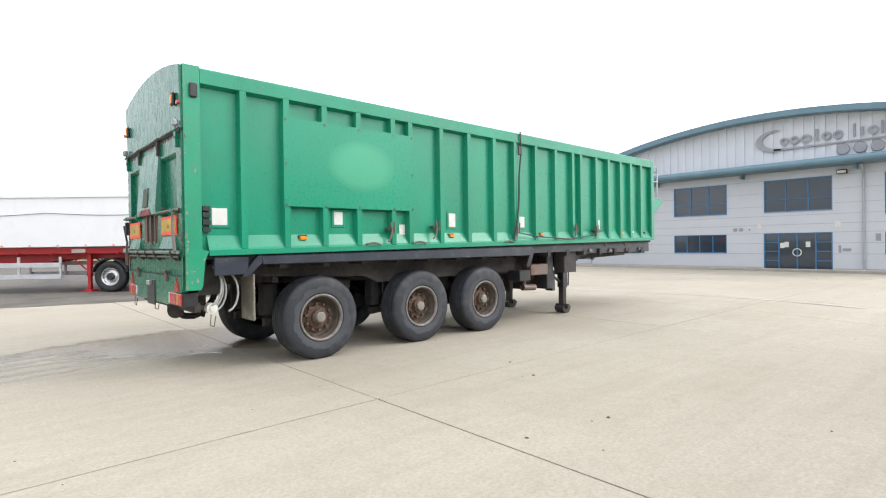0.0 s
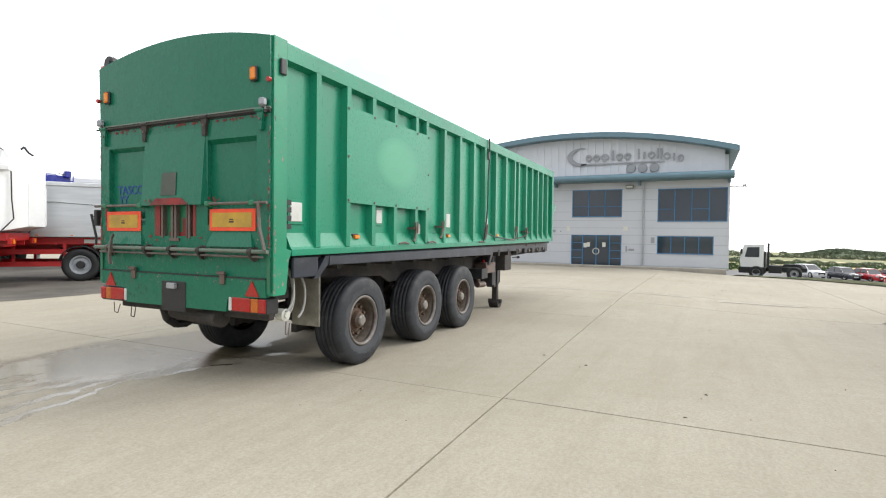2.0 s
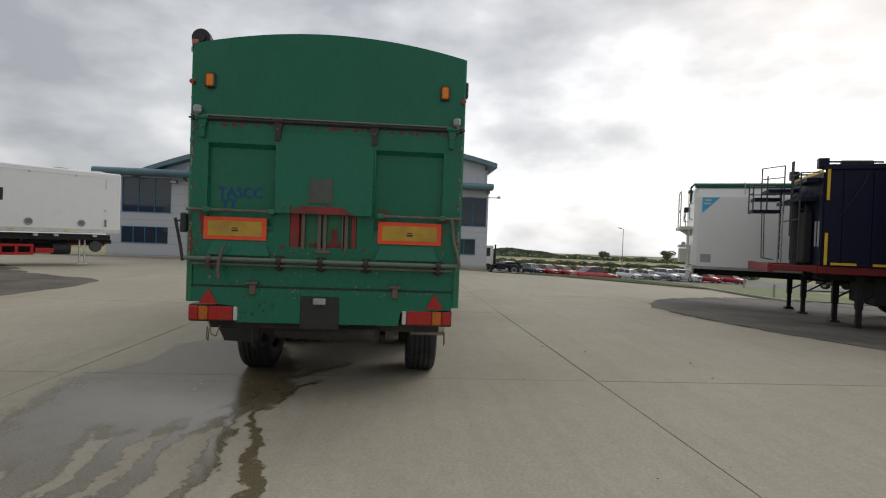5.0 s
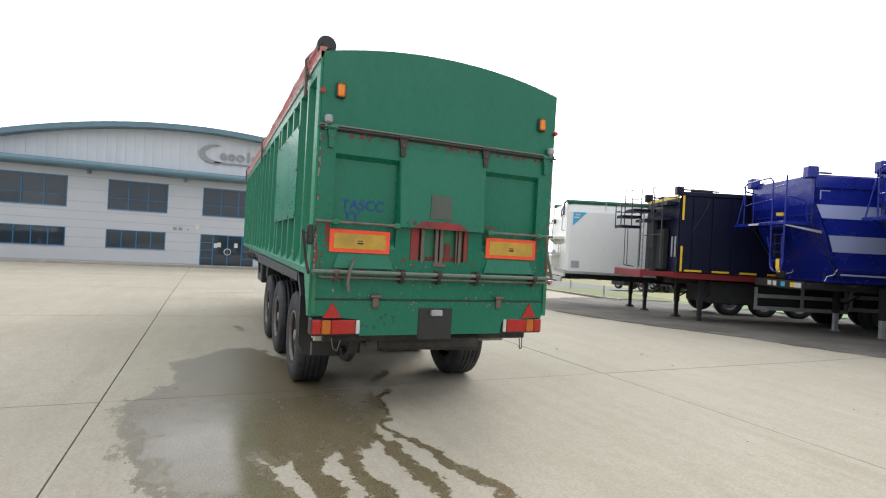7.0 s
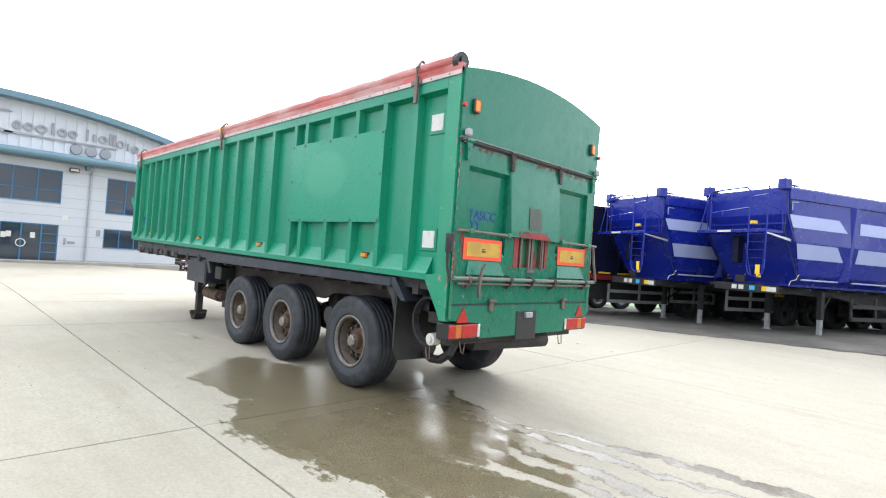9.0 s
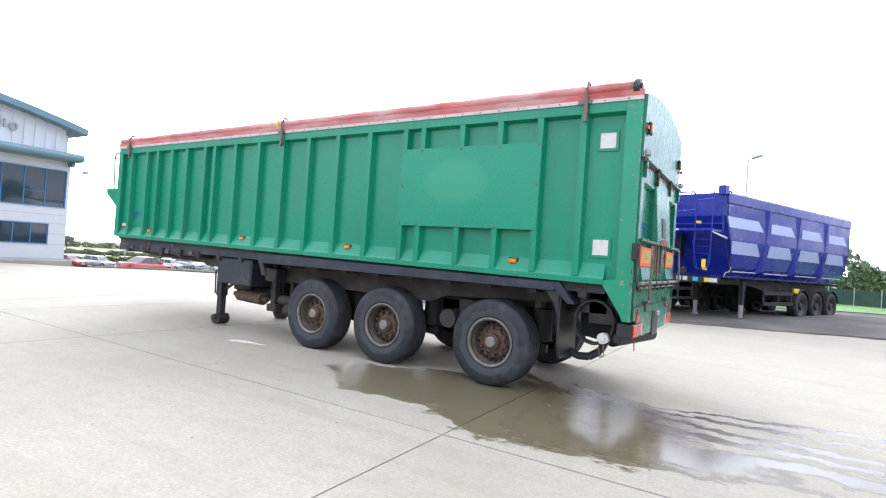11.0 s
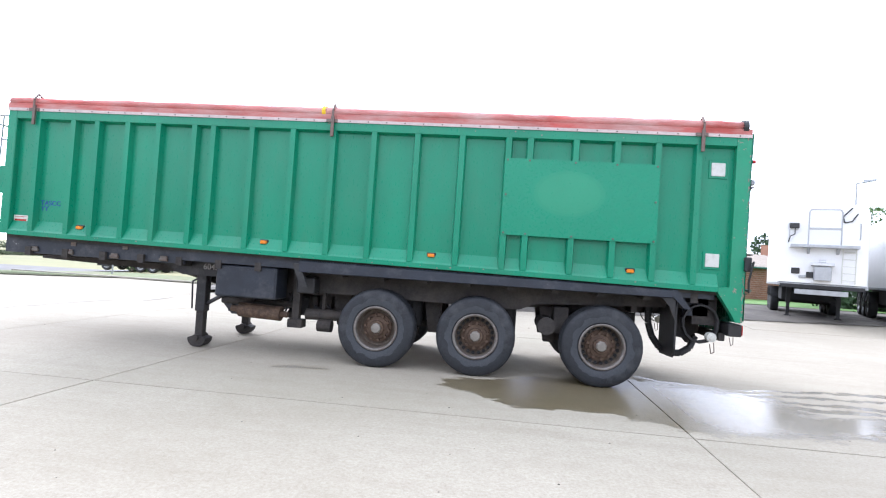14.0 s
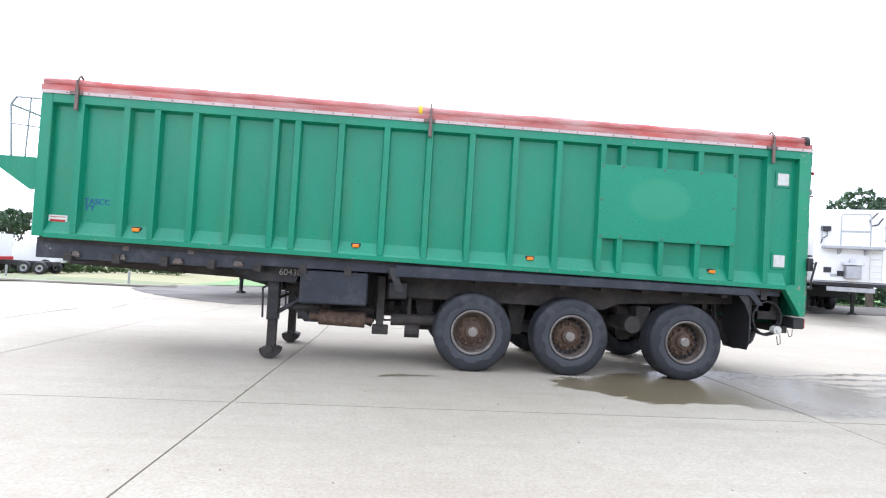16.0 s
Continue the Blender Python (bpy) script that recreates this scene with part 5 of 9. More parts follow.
def make_wheel():
    """One wheel as a bare mesh set round its own middle, outer face to +y."""
    R = 0.53
    bm = B()
    prof = [(0.29, -0.15), (0.33, -0.175), (0.43, -0.185), (0.495, -0.172), (0.522, -0.150), (R, -0.11)]
    for g in (-0.085, -0.03, 0.03, 0.085):
        prof += [(R, g - 0.012), (R - 0.014, g - 0.006), (R - 0.014, g + 0.006), (R, g + 0.012)]
    prof += [(R, 0.11), (0.522, 0.150), (0.495, 0.172), (0.47, 0.178), (0.43, 0.187), (0.36, 0.183), (0.33, 0.176), (0.298, 0.158), (0.285, 0.14)]
    lathe(bm, prof, 44, caps=False)
    tyre = bm
    bm = B()
    lathe(bm, [(0.292, 0.150), (0.283, 0.166), (0.272, 0.160), (0.262, 0.12), (0.256, 0.03), (0.250, -0.005), (0.235, -0.015), (0.205, 0.0), (0.17, 0.03), (0.13, 0.035), (0.0, 0.035)], 36, caps=False)
    lathe(bm, [(0.24, -0.16), (0.26, 0.0), (0.25, 0.03)], 30, caps=False)
    rim = bm
    bm = B()
    lathe(bm, [(0.300, 0.150), (0.303, 0.168), (0.294, 0.175), (0.278, 0.172), (0.266, 0.155), (0.262, 0.118), (0.280, 0.148), (0.300, 0.150)], 40, caps=False)
    flange = bm
    bm = B()
    lathe(bm, [(0.20, 0.004), (0.198, 0.022), (0.155, 0.035), (0.150, 0.05), (0.105, 0.06), (0.095, 0.11), (0.0, 0.11)], 24, caps=False)
    hub = bm
    bm = B()
    rng, n = random.Random(8), 72
    rr = [0.395 + 0.02 * math.sin(0.17 * 5 * k) * math.sin(0.0873 * k) + rng.uniform(-0.008, 0.008) for k in range(n)]
    rings = [[bm.verts.new((q * math.cos(2 * math.pi * k / n), y, q * math.sin(2 * math.pi * k / n))) for k, q in enumerate(qs)] for qs, y in (([0.318] * n, 0.1745), ([0.345] * n, 0.1815), ([0.365] * n, 0.1845), (rr, 0.1868))]
    for A, C in zip(rings[:-1], rings[1:]):
        for k in range(n):
            bm.faces.new((A[k], A[(k + 1) % n], C[(k + 1) % n], C[k]))
    bmesh.ops.recalc_face_normals(bm, faces=bm.faces[:])
    if sum(f.normal.y for f in bm.faces) < 0:
        bmesh.ops.reverse_faces(bm, faces=bm.faces[:])
    worn = bm
    bm = B()
    lathe(bm, [(0.070, 0.10), (0.070, 0.145), (0.056, 0.158), (0.0, 0.160)], 8)
    cap = bm
    out = []
    for nm, b, m, sm in (("tyre", tyre, rubber, True), ("dusty_sidewall", worn, sidewall, True), ("rim", rim, rim_mat, True), ("rim_flange", flange, flange_mat, True), ("hub", hub, rust, False), ("hub_cap", cap, hubcap_mat, False)):
        o = part(nm, b, m, None, "", sm)
        out.append((nm, o.data))
        bpy.data.objects.remove(o)
    return out


WHEEL = make_wheel()


def make_vent():
    bm = B()
    lathe(bm, [(0.023, -0.006), (0.023, 0.010), (0.0, 0.006)], 12, "y")
    o = part("vent_hole", bm, shade_black, None)
    me = o.data
    bpy.data.objects.remove(o)
    return me


VENT = make_vent()


def make_nut():
    bm = B()
    cyl(bm, (0, -0.006, 0), (0, 0.040, 0), 0.021, 6)
    o = part("wheel_nut", bm, rust, None)
    me = o.data
    bpy.data.objects.remove(o)
    return me


NUT = make_nut()
AXLES = [1.645, 3.29, 4.64]


def running_gear():
    for x in AXLES:
        for s in (1, -1):
            w = new("wheel")
            w.parent = trailer
            w.matrix_basis = pose(x, s * 0.975, 0.524) @ pose(0, 0, 0, 0, 37 * x, 0 if s > 0 else 180)
            for nm, me in WHEEL:
                o = again(nm, me, w)
            for k in range(10):
                a = 2 * math.pi * k / 10
                again("wheel_nut", NUT, w, pose(0.168 * math.cos(a), 0.036, 0.168 * math.sin(a)))
            if x < AXLES[2] and s > 0:
                for k in range(20):
                    a = 2 * math.pi * k / 20
                    again("vent_hole", VENT, w, pose(0.232 * math.cos(a), 0.012, 0.232 * math.sin(a)))
        bm = B()
        cyl(bm, (x, -0.9, 0.52), (x, 0.9, 0.52), 0.065, 12)
        for s in (1, -1):
            cyl(bm, (x, s * 0.70, 0.52), (x, s * 0.87, 0.52), 0.19, 20)
        part("axle", bm, grime, trailer)
        # air bags, trailing arms and hangers
        for s in (1, -1):
            bm = B()
            cyl(bm, (x - 0.42, s * 0.50, 0.55), (x - 0.42, s * 0.50, 0.95), 0.13, 14)
            part("air_bag", bm, shade_black, trailer)
            bm = B()
            frustum(bm, [(x - 0.5, s * 0.46, 0.40), (x + 0.62, s * 0.46, 0.50), (x + 0.62, s * 0.54, 0.50), (x - 0.5, s * 0.54, 0.40)], [(x - 0.5, s * 0.46, 0.50), (x + 0.62, s * 0.46, 0.62), (x + 0.62, s * 0.54, 0.62), (x - 0.5, s * 0.54, 0.50)])
            part("trailing_arm", bm, grime, trailer)
            bm = B()
            prism(bm, [(x + 0.50, 0.95), (x + 0.78, 0.95), (x + 0.70, 0.46), (x + 0.56, 0.46)], "y", s * 0.42, s * 0.58)
            part("hanger", bm, grime, trailer)
            bm = B()
            cyl(bm, (x - 0.20, s * 0.30, 0.55), (x - 0.20, s * 0.60, 0.62), 0.10, 14)
            cyl(bm, (x - 0.20, s * 0.60, 0.62), (x - 0.12, s * 0.72, 0.55), 0.03, 8)
            part("brake_chamber", bm, grime, trailer)
    # main rails
    for s in (1, -1):
        bm = B()
        prism(bm, [(0.35, 0.98), (5.6, 0.86), (7.2, 0.90), (7.9, 1.06), (TL - 0.05, 1.12), (TL - 0.05, 1.30), (0.35, 1.28)], "y", s * 0.46, s * 0.54)
        part("main_rail", bm, grime, trailer)
        # upright stiffeners and an outer skirt seen behind the wheels
        for x in (0.7, 1.15, 2.5, 2.75, 4.05, 5.35, 5.7):
            bm = B()
            box(bm, x, x + 0.07, min(s * 0.54, s * 0.80), max(s * 0.54, s * 0.80), 0.98, 1.28)
            part("outrigger", bm, grime, trailer)
        bm = B()
        prism(bm, [(0.75, 1.28), (0.75, 1.08), (2.5, 1.00), (2.72, 0.90), (5.75, 0.93), (5.75, 1.28)], "y", s * 0.80, s * 0.83)
        part("inner_skirt", bm, grime, trailer)
        # dark raves over the wheels
        bm = B()
        for v in prism(bm, [(s * 0.84, 1.335), (s * 1.24, 1.335), (s * 1.255, 1.32), (s * 1.255, 1.235), (s * 1.235, 1.225), (s * 0.84, 1.30)], "x", 0.84, 5.72):
            if v.co.x > 3:
                v.co.z += 0.042 if v.co.z > 1.31 else -0.012
        part("wheel_rave", bm, blue_black, trailer, "blue-black plate over the wheels")
        bm = B()
        frustum(bm, [(5.60, s * 1.23, 1.02), (5.70, s * 1.23, 1.02), (5.70, s * 1.20, 1.02), (5.60, s * 1.20, 1.02)], [(5.72, s * 1.25, 1.33), (5.82, s * 1.25, 1.33), (5.82, s * 1.20, 1.33), (5.72, s * 1.20, 1.33)])
        part("rave_stay", bm, black_steel, trailer)
        bm = B()
        frustum(bm, [(0.60, s * 1.24, 1.10), (0.68, s * 1.24, 1.10), (0.68, s * 0.9, 1.10), (0.60, s * 0.9, 1.10)], [(0.78, s * 1.25, 1.33), (0.92, s * 1.25, 1.33), (0.92, s * 0.9, 1.33), (0.78, s * 0.9, 1.33)])
        part("rave_end", bm, blue_black, trailer)
        bm = B()
        if s < 0:
            box(bm, 0.30, 0.68, s * 1.24, s * 1.20, 1.12, 1.33, 0.01)
        else:
            box(bm, 0.30, 0.62, 0.95, 1.0, 1.0, 1.33, 0.01)
        part("mudguard_plate", bm, blue_black, trailer)
        bm = B()
        if s > 0:
            prism(bm, [(0.60, 1.30), (1.22, 1.30), (1.22, 0.60), (1.16, 0.47), (0.66, 0.45), (0.60, 0.55)], "x", 0.76, 0.785)
            prism(bm, [(0.76, 1.30), (1.02, 1.30), (0.86, 1.12), (0.785, 0.95)], "y", 1.19, 1.22)
        else:
            box(bm, 0.74, 0.765, -1.2, -0.83, 0.58, 1.12, 0.008)
        part("mud_flap", bm, flap_mat if s < 0 else black_plas, trailer, "hanging rubber mud flap")
    pieces("cross_beam", [(x, x + 0.1, -0.46, 0.46, 1.0 if x < 7.4 else 1.17, 1.27) for x in (0.5, 2.5, 4.1, 5.6, 6.9, 8.2, 9.7)], grime, trailer)
    # hose loops by the tail
    for k, (dx, dz) in enumerate(((0, 0), (0.06, 0.03), (0.12, -0.02), (0.03, 0.06))):
        bm = B()
        pts = [(0.34 + dx + 0.13 * math.sin(a) - 0.10 * (k % 2), -1.10 - 0.02 * k, 0.95 + dz + 0.22 * math.cos(a)) for a in [math.pi * (0.1 + 0.85 * i / 8) for i in range(9)]]
        tube(bm, pts, 0.012, 6)
        part("air_hose", bm, hose_grey, trailer, "grey coiled air hose")
    for k in range(3):
        bm = B()
        pts = [(0.42 + 0.22 * math.sin(a), 1.02 + 0.03 * k, 0.92 + 0.24 * math.cos(a)) for a in [2 * math.pi * i / 14 for i in range(15)]]
        tube(bm, pts, 0.018, 6)
        part("air_hose", bm, black_plas, trailer, "black coiled hose")
    bm = B()
    hp = [(0.98, 0.70, 1.15), (0.97, 0.72, 0.85), (0.92, 0.74, 0.68), (0.82, 0.75, 0.54), (0.68, 0.75, 0.47), (0.54, 0.75, 0.48), (0.42, 0.74, 0.56), (0.35, 0.72, 0.72)]
    for p, q in zip(hp[:-1], hp[1:]):
        p, q = Vector(p), Vector(q)
        n = max(3, int((q - p).length / 0.025))
        for k in range(n):
            cyl(bm, p.lerp(q, k / n), p.lerp(q, (k + 0.98) / n), 0.048, 10, 0.041)
    part("discharge_hose", bm, black_plas, trailer)
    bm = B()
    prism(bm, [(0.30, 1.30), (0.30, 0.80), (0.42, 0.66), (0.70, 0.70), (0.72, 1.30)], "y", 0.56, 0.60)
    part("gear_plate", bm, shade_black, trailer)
    # steel box at the back, between the rails
    bm = B()
    box(bm, 0.2, 0.5, -1.0, 1.0, 0.9, 1.27)
    part("rear_cross_box", bm, grime, trailer)


running_gear()


def front_gear():
    for s in (1, -1):
        # front sub-frame beam under the body
        bm = B()
        box(bm, 7.45, TL + 0.02, min(s * 1.08, s * 1.12), max(s * 1.08, s * 1.12), 1.205, 1.462, 0.006)
        part("front_beam", bm, blue_black, trailer, "blue-black front side beam")
        for x, z in ((7.75, 1.25), (8.5, 1.24), (9.2, 1.25), (9.75, 1.26)):
            bm = B()
            box(bm, x - 0.05, x + 0.05, min(s * 1.12, s * 1.15), max(s * 1.12, s * 1.15), z, z + 0.05, 0.006)
            cyl(bm, (x - 0.06, s * 1.135, z), (x + 0.06, s * 1.135, z), 0.025, 8)
            part("latch", bm, bar_mat, trailer)
        for x in (8.35, 9.15):
            bm = B()
            box(bm, x - 0.04, x + 0.04, min(s * 1.12, s * 1.135), max(s * 1.12, s * 1.135), 1.35, 1.44, 0.006)
            part("latch", bm, bar_mat, trailer)
        # landing legs
        leg = new("landing_leg")
        leg.parent = trailer
        leg.location = (7.36, s * 0.72, 0)
        bm = B()
        box(bm, -0.075, 0.075, -0.075, 0.075, 0.52, 1.15, 0.01)
        part("outer_tube", bm, black_steel, leg)
        bm = B()
        box(bm, -0.058, 0.058, -0.058, 0.058, 0.10, 0.55, 0.008)
        part("inner_tube", bm, grime, leg)
        bm = B()
        prof = [(0.135 * math.cos(a), 0.130 + 0.130 * math.sin(a)) for a in [math.pi * (1.0 + k / 10) for k in range(11)]]
        prism(bm, [(x, max(0.005, z)) for x, z in prof] + [(0.09, 0.15), (-0.09, 0.15)], "y", -0.105, 0.105)
        cyl(bm, (0, -0.15, 0.14), (0, 0.15, 0.14), 0.045, 12)
        part("foot", bm, grime, leg, "rocking steel foot")
        bm = B()
        tube(bm, [(-0.05, 0, 0.62), (-0.55, -s * 0.1, 0.95)], 0.03, 8)
        tube(bm, [(0.13, s * 0.05, 0.55), (0.15, s * 0.05, 0.95), (0.06, s * 0.05, 1.0)], 0.014, 6)
        part("leg_brace", bm, black_steel, leg)
        bm = B()
        box(bm, -0.10, 0.10, min(-s * 0.02, -s * 0.24), max(-s * 0.02, -s * 0.24), 0.95, 1.25)
        part("leg_mount", bm, black_steel, leg)
    bm = B()
    tube(bm, [(7.36, -0.75, 0.80), (7.36, 0.75, 0.80)], 0.022, 8)
    part("leg_cross_shaft", bm, grime, trailer)
    bm = B()
    prism(bm, [(7.0, 1.28), (8.1, 1.28), (7.6, 1.05), (7.05, 1.05)], "y", -0.9, 0.9)
    part("leg_carrier", bm, black_steel, trailer)
    for x0, x1, y, z, r in ((5.35, 6.75, 0.25, 0.74, 0.14), (5.5, 6.9, -0.25, 0.78, 0.13), (6.0, 7.1, 0.62, 0.70, 0.05)):
        bm = B()
        cyl(bm, (x0, y, z), (x1, y, z), r, 14)
        part("air_tank", bm, grime, trailer)
    for x in (5.45, 5.95, 6.45, 6.95):
        bm = B()
        prism(bm, [(x, 1.0), (x + 0.16, 1.0), (x + 0.12, 0.52), (x + 0.04, 0.52)], "y", -0.5, 0.5)
        part("tank_bracket", bm, grime, trailer)
    rng = random.Random(8)
    for k in range(12):
        x, y, z = 5.25 + 0.15 * k, rng.uniform(0.30, 0.66), rng.uniform(0.54, 0.80)
        bm = B()
        if k % 3 == 2:
            cyl(bm, (x, y, z - 0.05), (x + rng.uniform(0.1, 0.25), y, z), rng.uniform(0.04, 0.08), 10)
        else:
            box(bm, x, x + rng.uniform(0.08, 0.2), y - 0.08, y + 0.08, z - 0.08, z + rng.uniform(0.05, 0.22), 0.012)
        part("valve_block", bm, grime if k % 2 else black_steel, trailer)
    for k in range(4):
        bm = B()
        tube(bm, [(5.0 + 0.5 * k, 0.60, 0.95), (5.12 + 0.5 * k, 0.66, 0.62 - 0.03 * k), (5.35 + 0.5 * k, 0.66, 0.60 - 0.02 * k), (5.6 + 0.5 * k, 0.60, 0.85)], 0.014, 6)
        part("brake_hose", bm, black_plas, trailer)
    # near side: battery box, rusty tank, air tanks, brackets
    bm = B()
    box(bm, 6.08, 6.96, 0.72, 1.13, 0.80, 1.24, 0.015)
    tb = part("tool_box", bm, blue_black, trailer, "blue-black steel tool box")
    bm = B()
    box(bm, 6.10, 6.94, 1.13, 1.137, 0.82, 1.20, 0.002)
    part("lid", bm, blue_black, tb)
    bm = B()
    cyl(bm, (6.10, 0.82, 0.58), (6.72, 0.82, 0.60), 0.105, 18)
    cyl(bm, (6.0, 0.82, 0.575), (6.10, 0.82, 0.58), 0.045, 10)
    cyl(bm, (6.72, 0.82, 0.60), (6.85, 0.82, 0.61), 0.045, 10)
    part("silencer_tank", bm, rust, trailer, "rusty cylindrical tank")
    bm = B()
    prism(bm, [(6.55, 0.80), (7.05, 0.84), (7.1, 0.66), (6.95, 0.50), (6.75, 0.5), (6.6, 0.62)], "y", 0.55, 0.62)
    part("bracket_plate", bm, black_steel, trailer)
    bm = B()
    box(bm, 5.85, 5.95, 0.7, 0.8, 0.42, 1.2)
    box(bm, 5.78, 6.0, 0.66, 0.84, 0.40, 0.52, 0.01)
    part("drop_bracket", bm, grime, trailer)
    bm = B()
    box(bm, 5.55, 5.80, 0.85, 1.08, 0.92, 1.14, 0.015)
    part("valve_box", bm, black_plas, trailer)
    bm = B()
    cyl(bm, (5.05, 0.75, 0.62), (5.75, 0.75, 0.60), 0.08, 14)
    cyl(bm, (5.5, 0.75, 0.60), (5.5, 0.75, 0.95), 0.03, 8)
    cyl(bm, (5.35, 0.80, 0.46), (5.55, 0.80, 0.46), 0.09, 14)
    part("relay_valve", bm, grime, trailer)
    bm = B()
    cyl(bm, (2.35, 0.62, 0.72), (2.35, 0.98, 0.72), 0.12, 18)
    cyl(bm, (2.35, 0.30, 0.72), (2.35, 0.62, 0.72), 0.115, 18)
    part("air_tank", bm, grime, trailer, "dirty round air tank")
    bm = B()
    box(bm, 2.05, 2.25, 0.55, 0.85, 0.62, 0.98, 0.01)
    part("bracket_plate", bm, grime, trailer)
    me = text_mesh("60430", 0.12, 0.003)
    me.materials.append(mk("faded_white_number", (0.42, 0.41, 0.38), 0.7, 0, 0.2, 20, 60))
    again("fleet_number", me, trailer, pose(7.28, 0.912, 1.145) @ pose(0, 0, 0, 90, 0, 180))
    # far side: valve chest, box, hand valve
    bm = B()
    box(bm, 5.95, 6.45, -1.05, -0.80, 0.84, 1.04, 0.01)
    part("valve_chest", bm, steel, trailer, "grey steel valve chest")
    bm = B()
    box(bm, 6.9, 7.3, -1.1, -0.85, 0.85, 1.27, 0.01)
    part("battery_box", bm, grime, trailer)
    bm = B()
    box(bm, 6.55, 6.75, -0.95, -0.7, 0.55, 1.25, 0.01)
    box(bm, 6.75, 6.85, -0.92, -0.75, 0.5, 0.9, 0.01)
    part("bracket_plate", bm, black_steel, trailer)
    bm = B()
    tube(bm, [(7.7, -1.0, 1.10), (7.95, -1.05, 1.10)], 0.014, 8)
    cyl(bm, (7.92, -1.05, 1.10), (7.98, -1.05, 1.10), 0.03, 10)
    part("tap_handle", bm, black_plas, trailer)
    bm = B()
    cyl(bm, (5.9, -0.88, 0.62), (6.25, -0.88, 0.60), 0.06, 12)
    cyl(bm, (5.95, -0.88, 0.62), (5.95, -0.88, 0.82), 0.04, 10)
    part("relay_valve", bm, steel, trailer)
    bm = B()
    box(bm, 5.55, 5.85, -1.12, -0.85, 0.76, 0.95, 0.01)
    part("valve_box", bm, black_steel, trailer)
    bm = B()
    cyl(bm, (6.05, -0.95, 1.04), (6.05, -0.95, 1.10), 0.022, 10)
    part("red_knob", bm, red_lens, trailer)
    # front platform and its rail
    plat = new("front_platform")
    plat.parent = trailer
    bm = B()
    prism(bm, [(TL, 2.42), (TL + 0.58, 2.42), (TL + 0.58, 2.36), (TL + 0.12, 2.05), (TL, 2.05)], "y", 1.12, 1.18)
    part("platform_bracket", bm, green, plat)
    bm = B()
    prism(bm, [(TL, 2.42), (TL + 0.58, 2.42), (TL + 0.58, 2.36), (TL + 0.12, 2.05), (TL, 2.05)], "y", -1.18, -1.12)
    part("platform_bracket", bm, green, plat)
    bm = B()
    box(bm, TL, TL + 0.58, -1.18, 1.18, 2.42, 2.45)
    part("platform_deck", bm, green, plat)
    bm = B()
    for y in (1.14, 0.0, -1.14):
        tube(bm, [(TL + 0.38, y, 2.45), (TL + 0.43, y, 3.10), (TL + 0.37, y, 3.20), (TL, y, 3.20)], 0.016, 6)
        tube(bm, [(TL + 0.22, y, 2.45), (TL + 0.2, y, 3.20)], 0.012, 6)
        tube(bm, [(TL + 0.41, y, 2.86), (TL, y, 2.83)], 0.012, 6)
    tube(bm, [(TL + 0.43, -1.14, 3.10), (TL + 0.43, 1.14, 3.10)], 0.016, 6)
    part("hand_rail", bm, grey_steel, plat)
    bm = B()
    cyl(bm, (TL + 0.12, 0.0, 1.2), (TL + 0.12, 0.0, 3.0), 0.11, 16)
    part("tipping_ram", bm, redox, trailer, "red telescopic tipping ram")


front_gear()


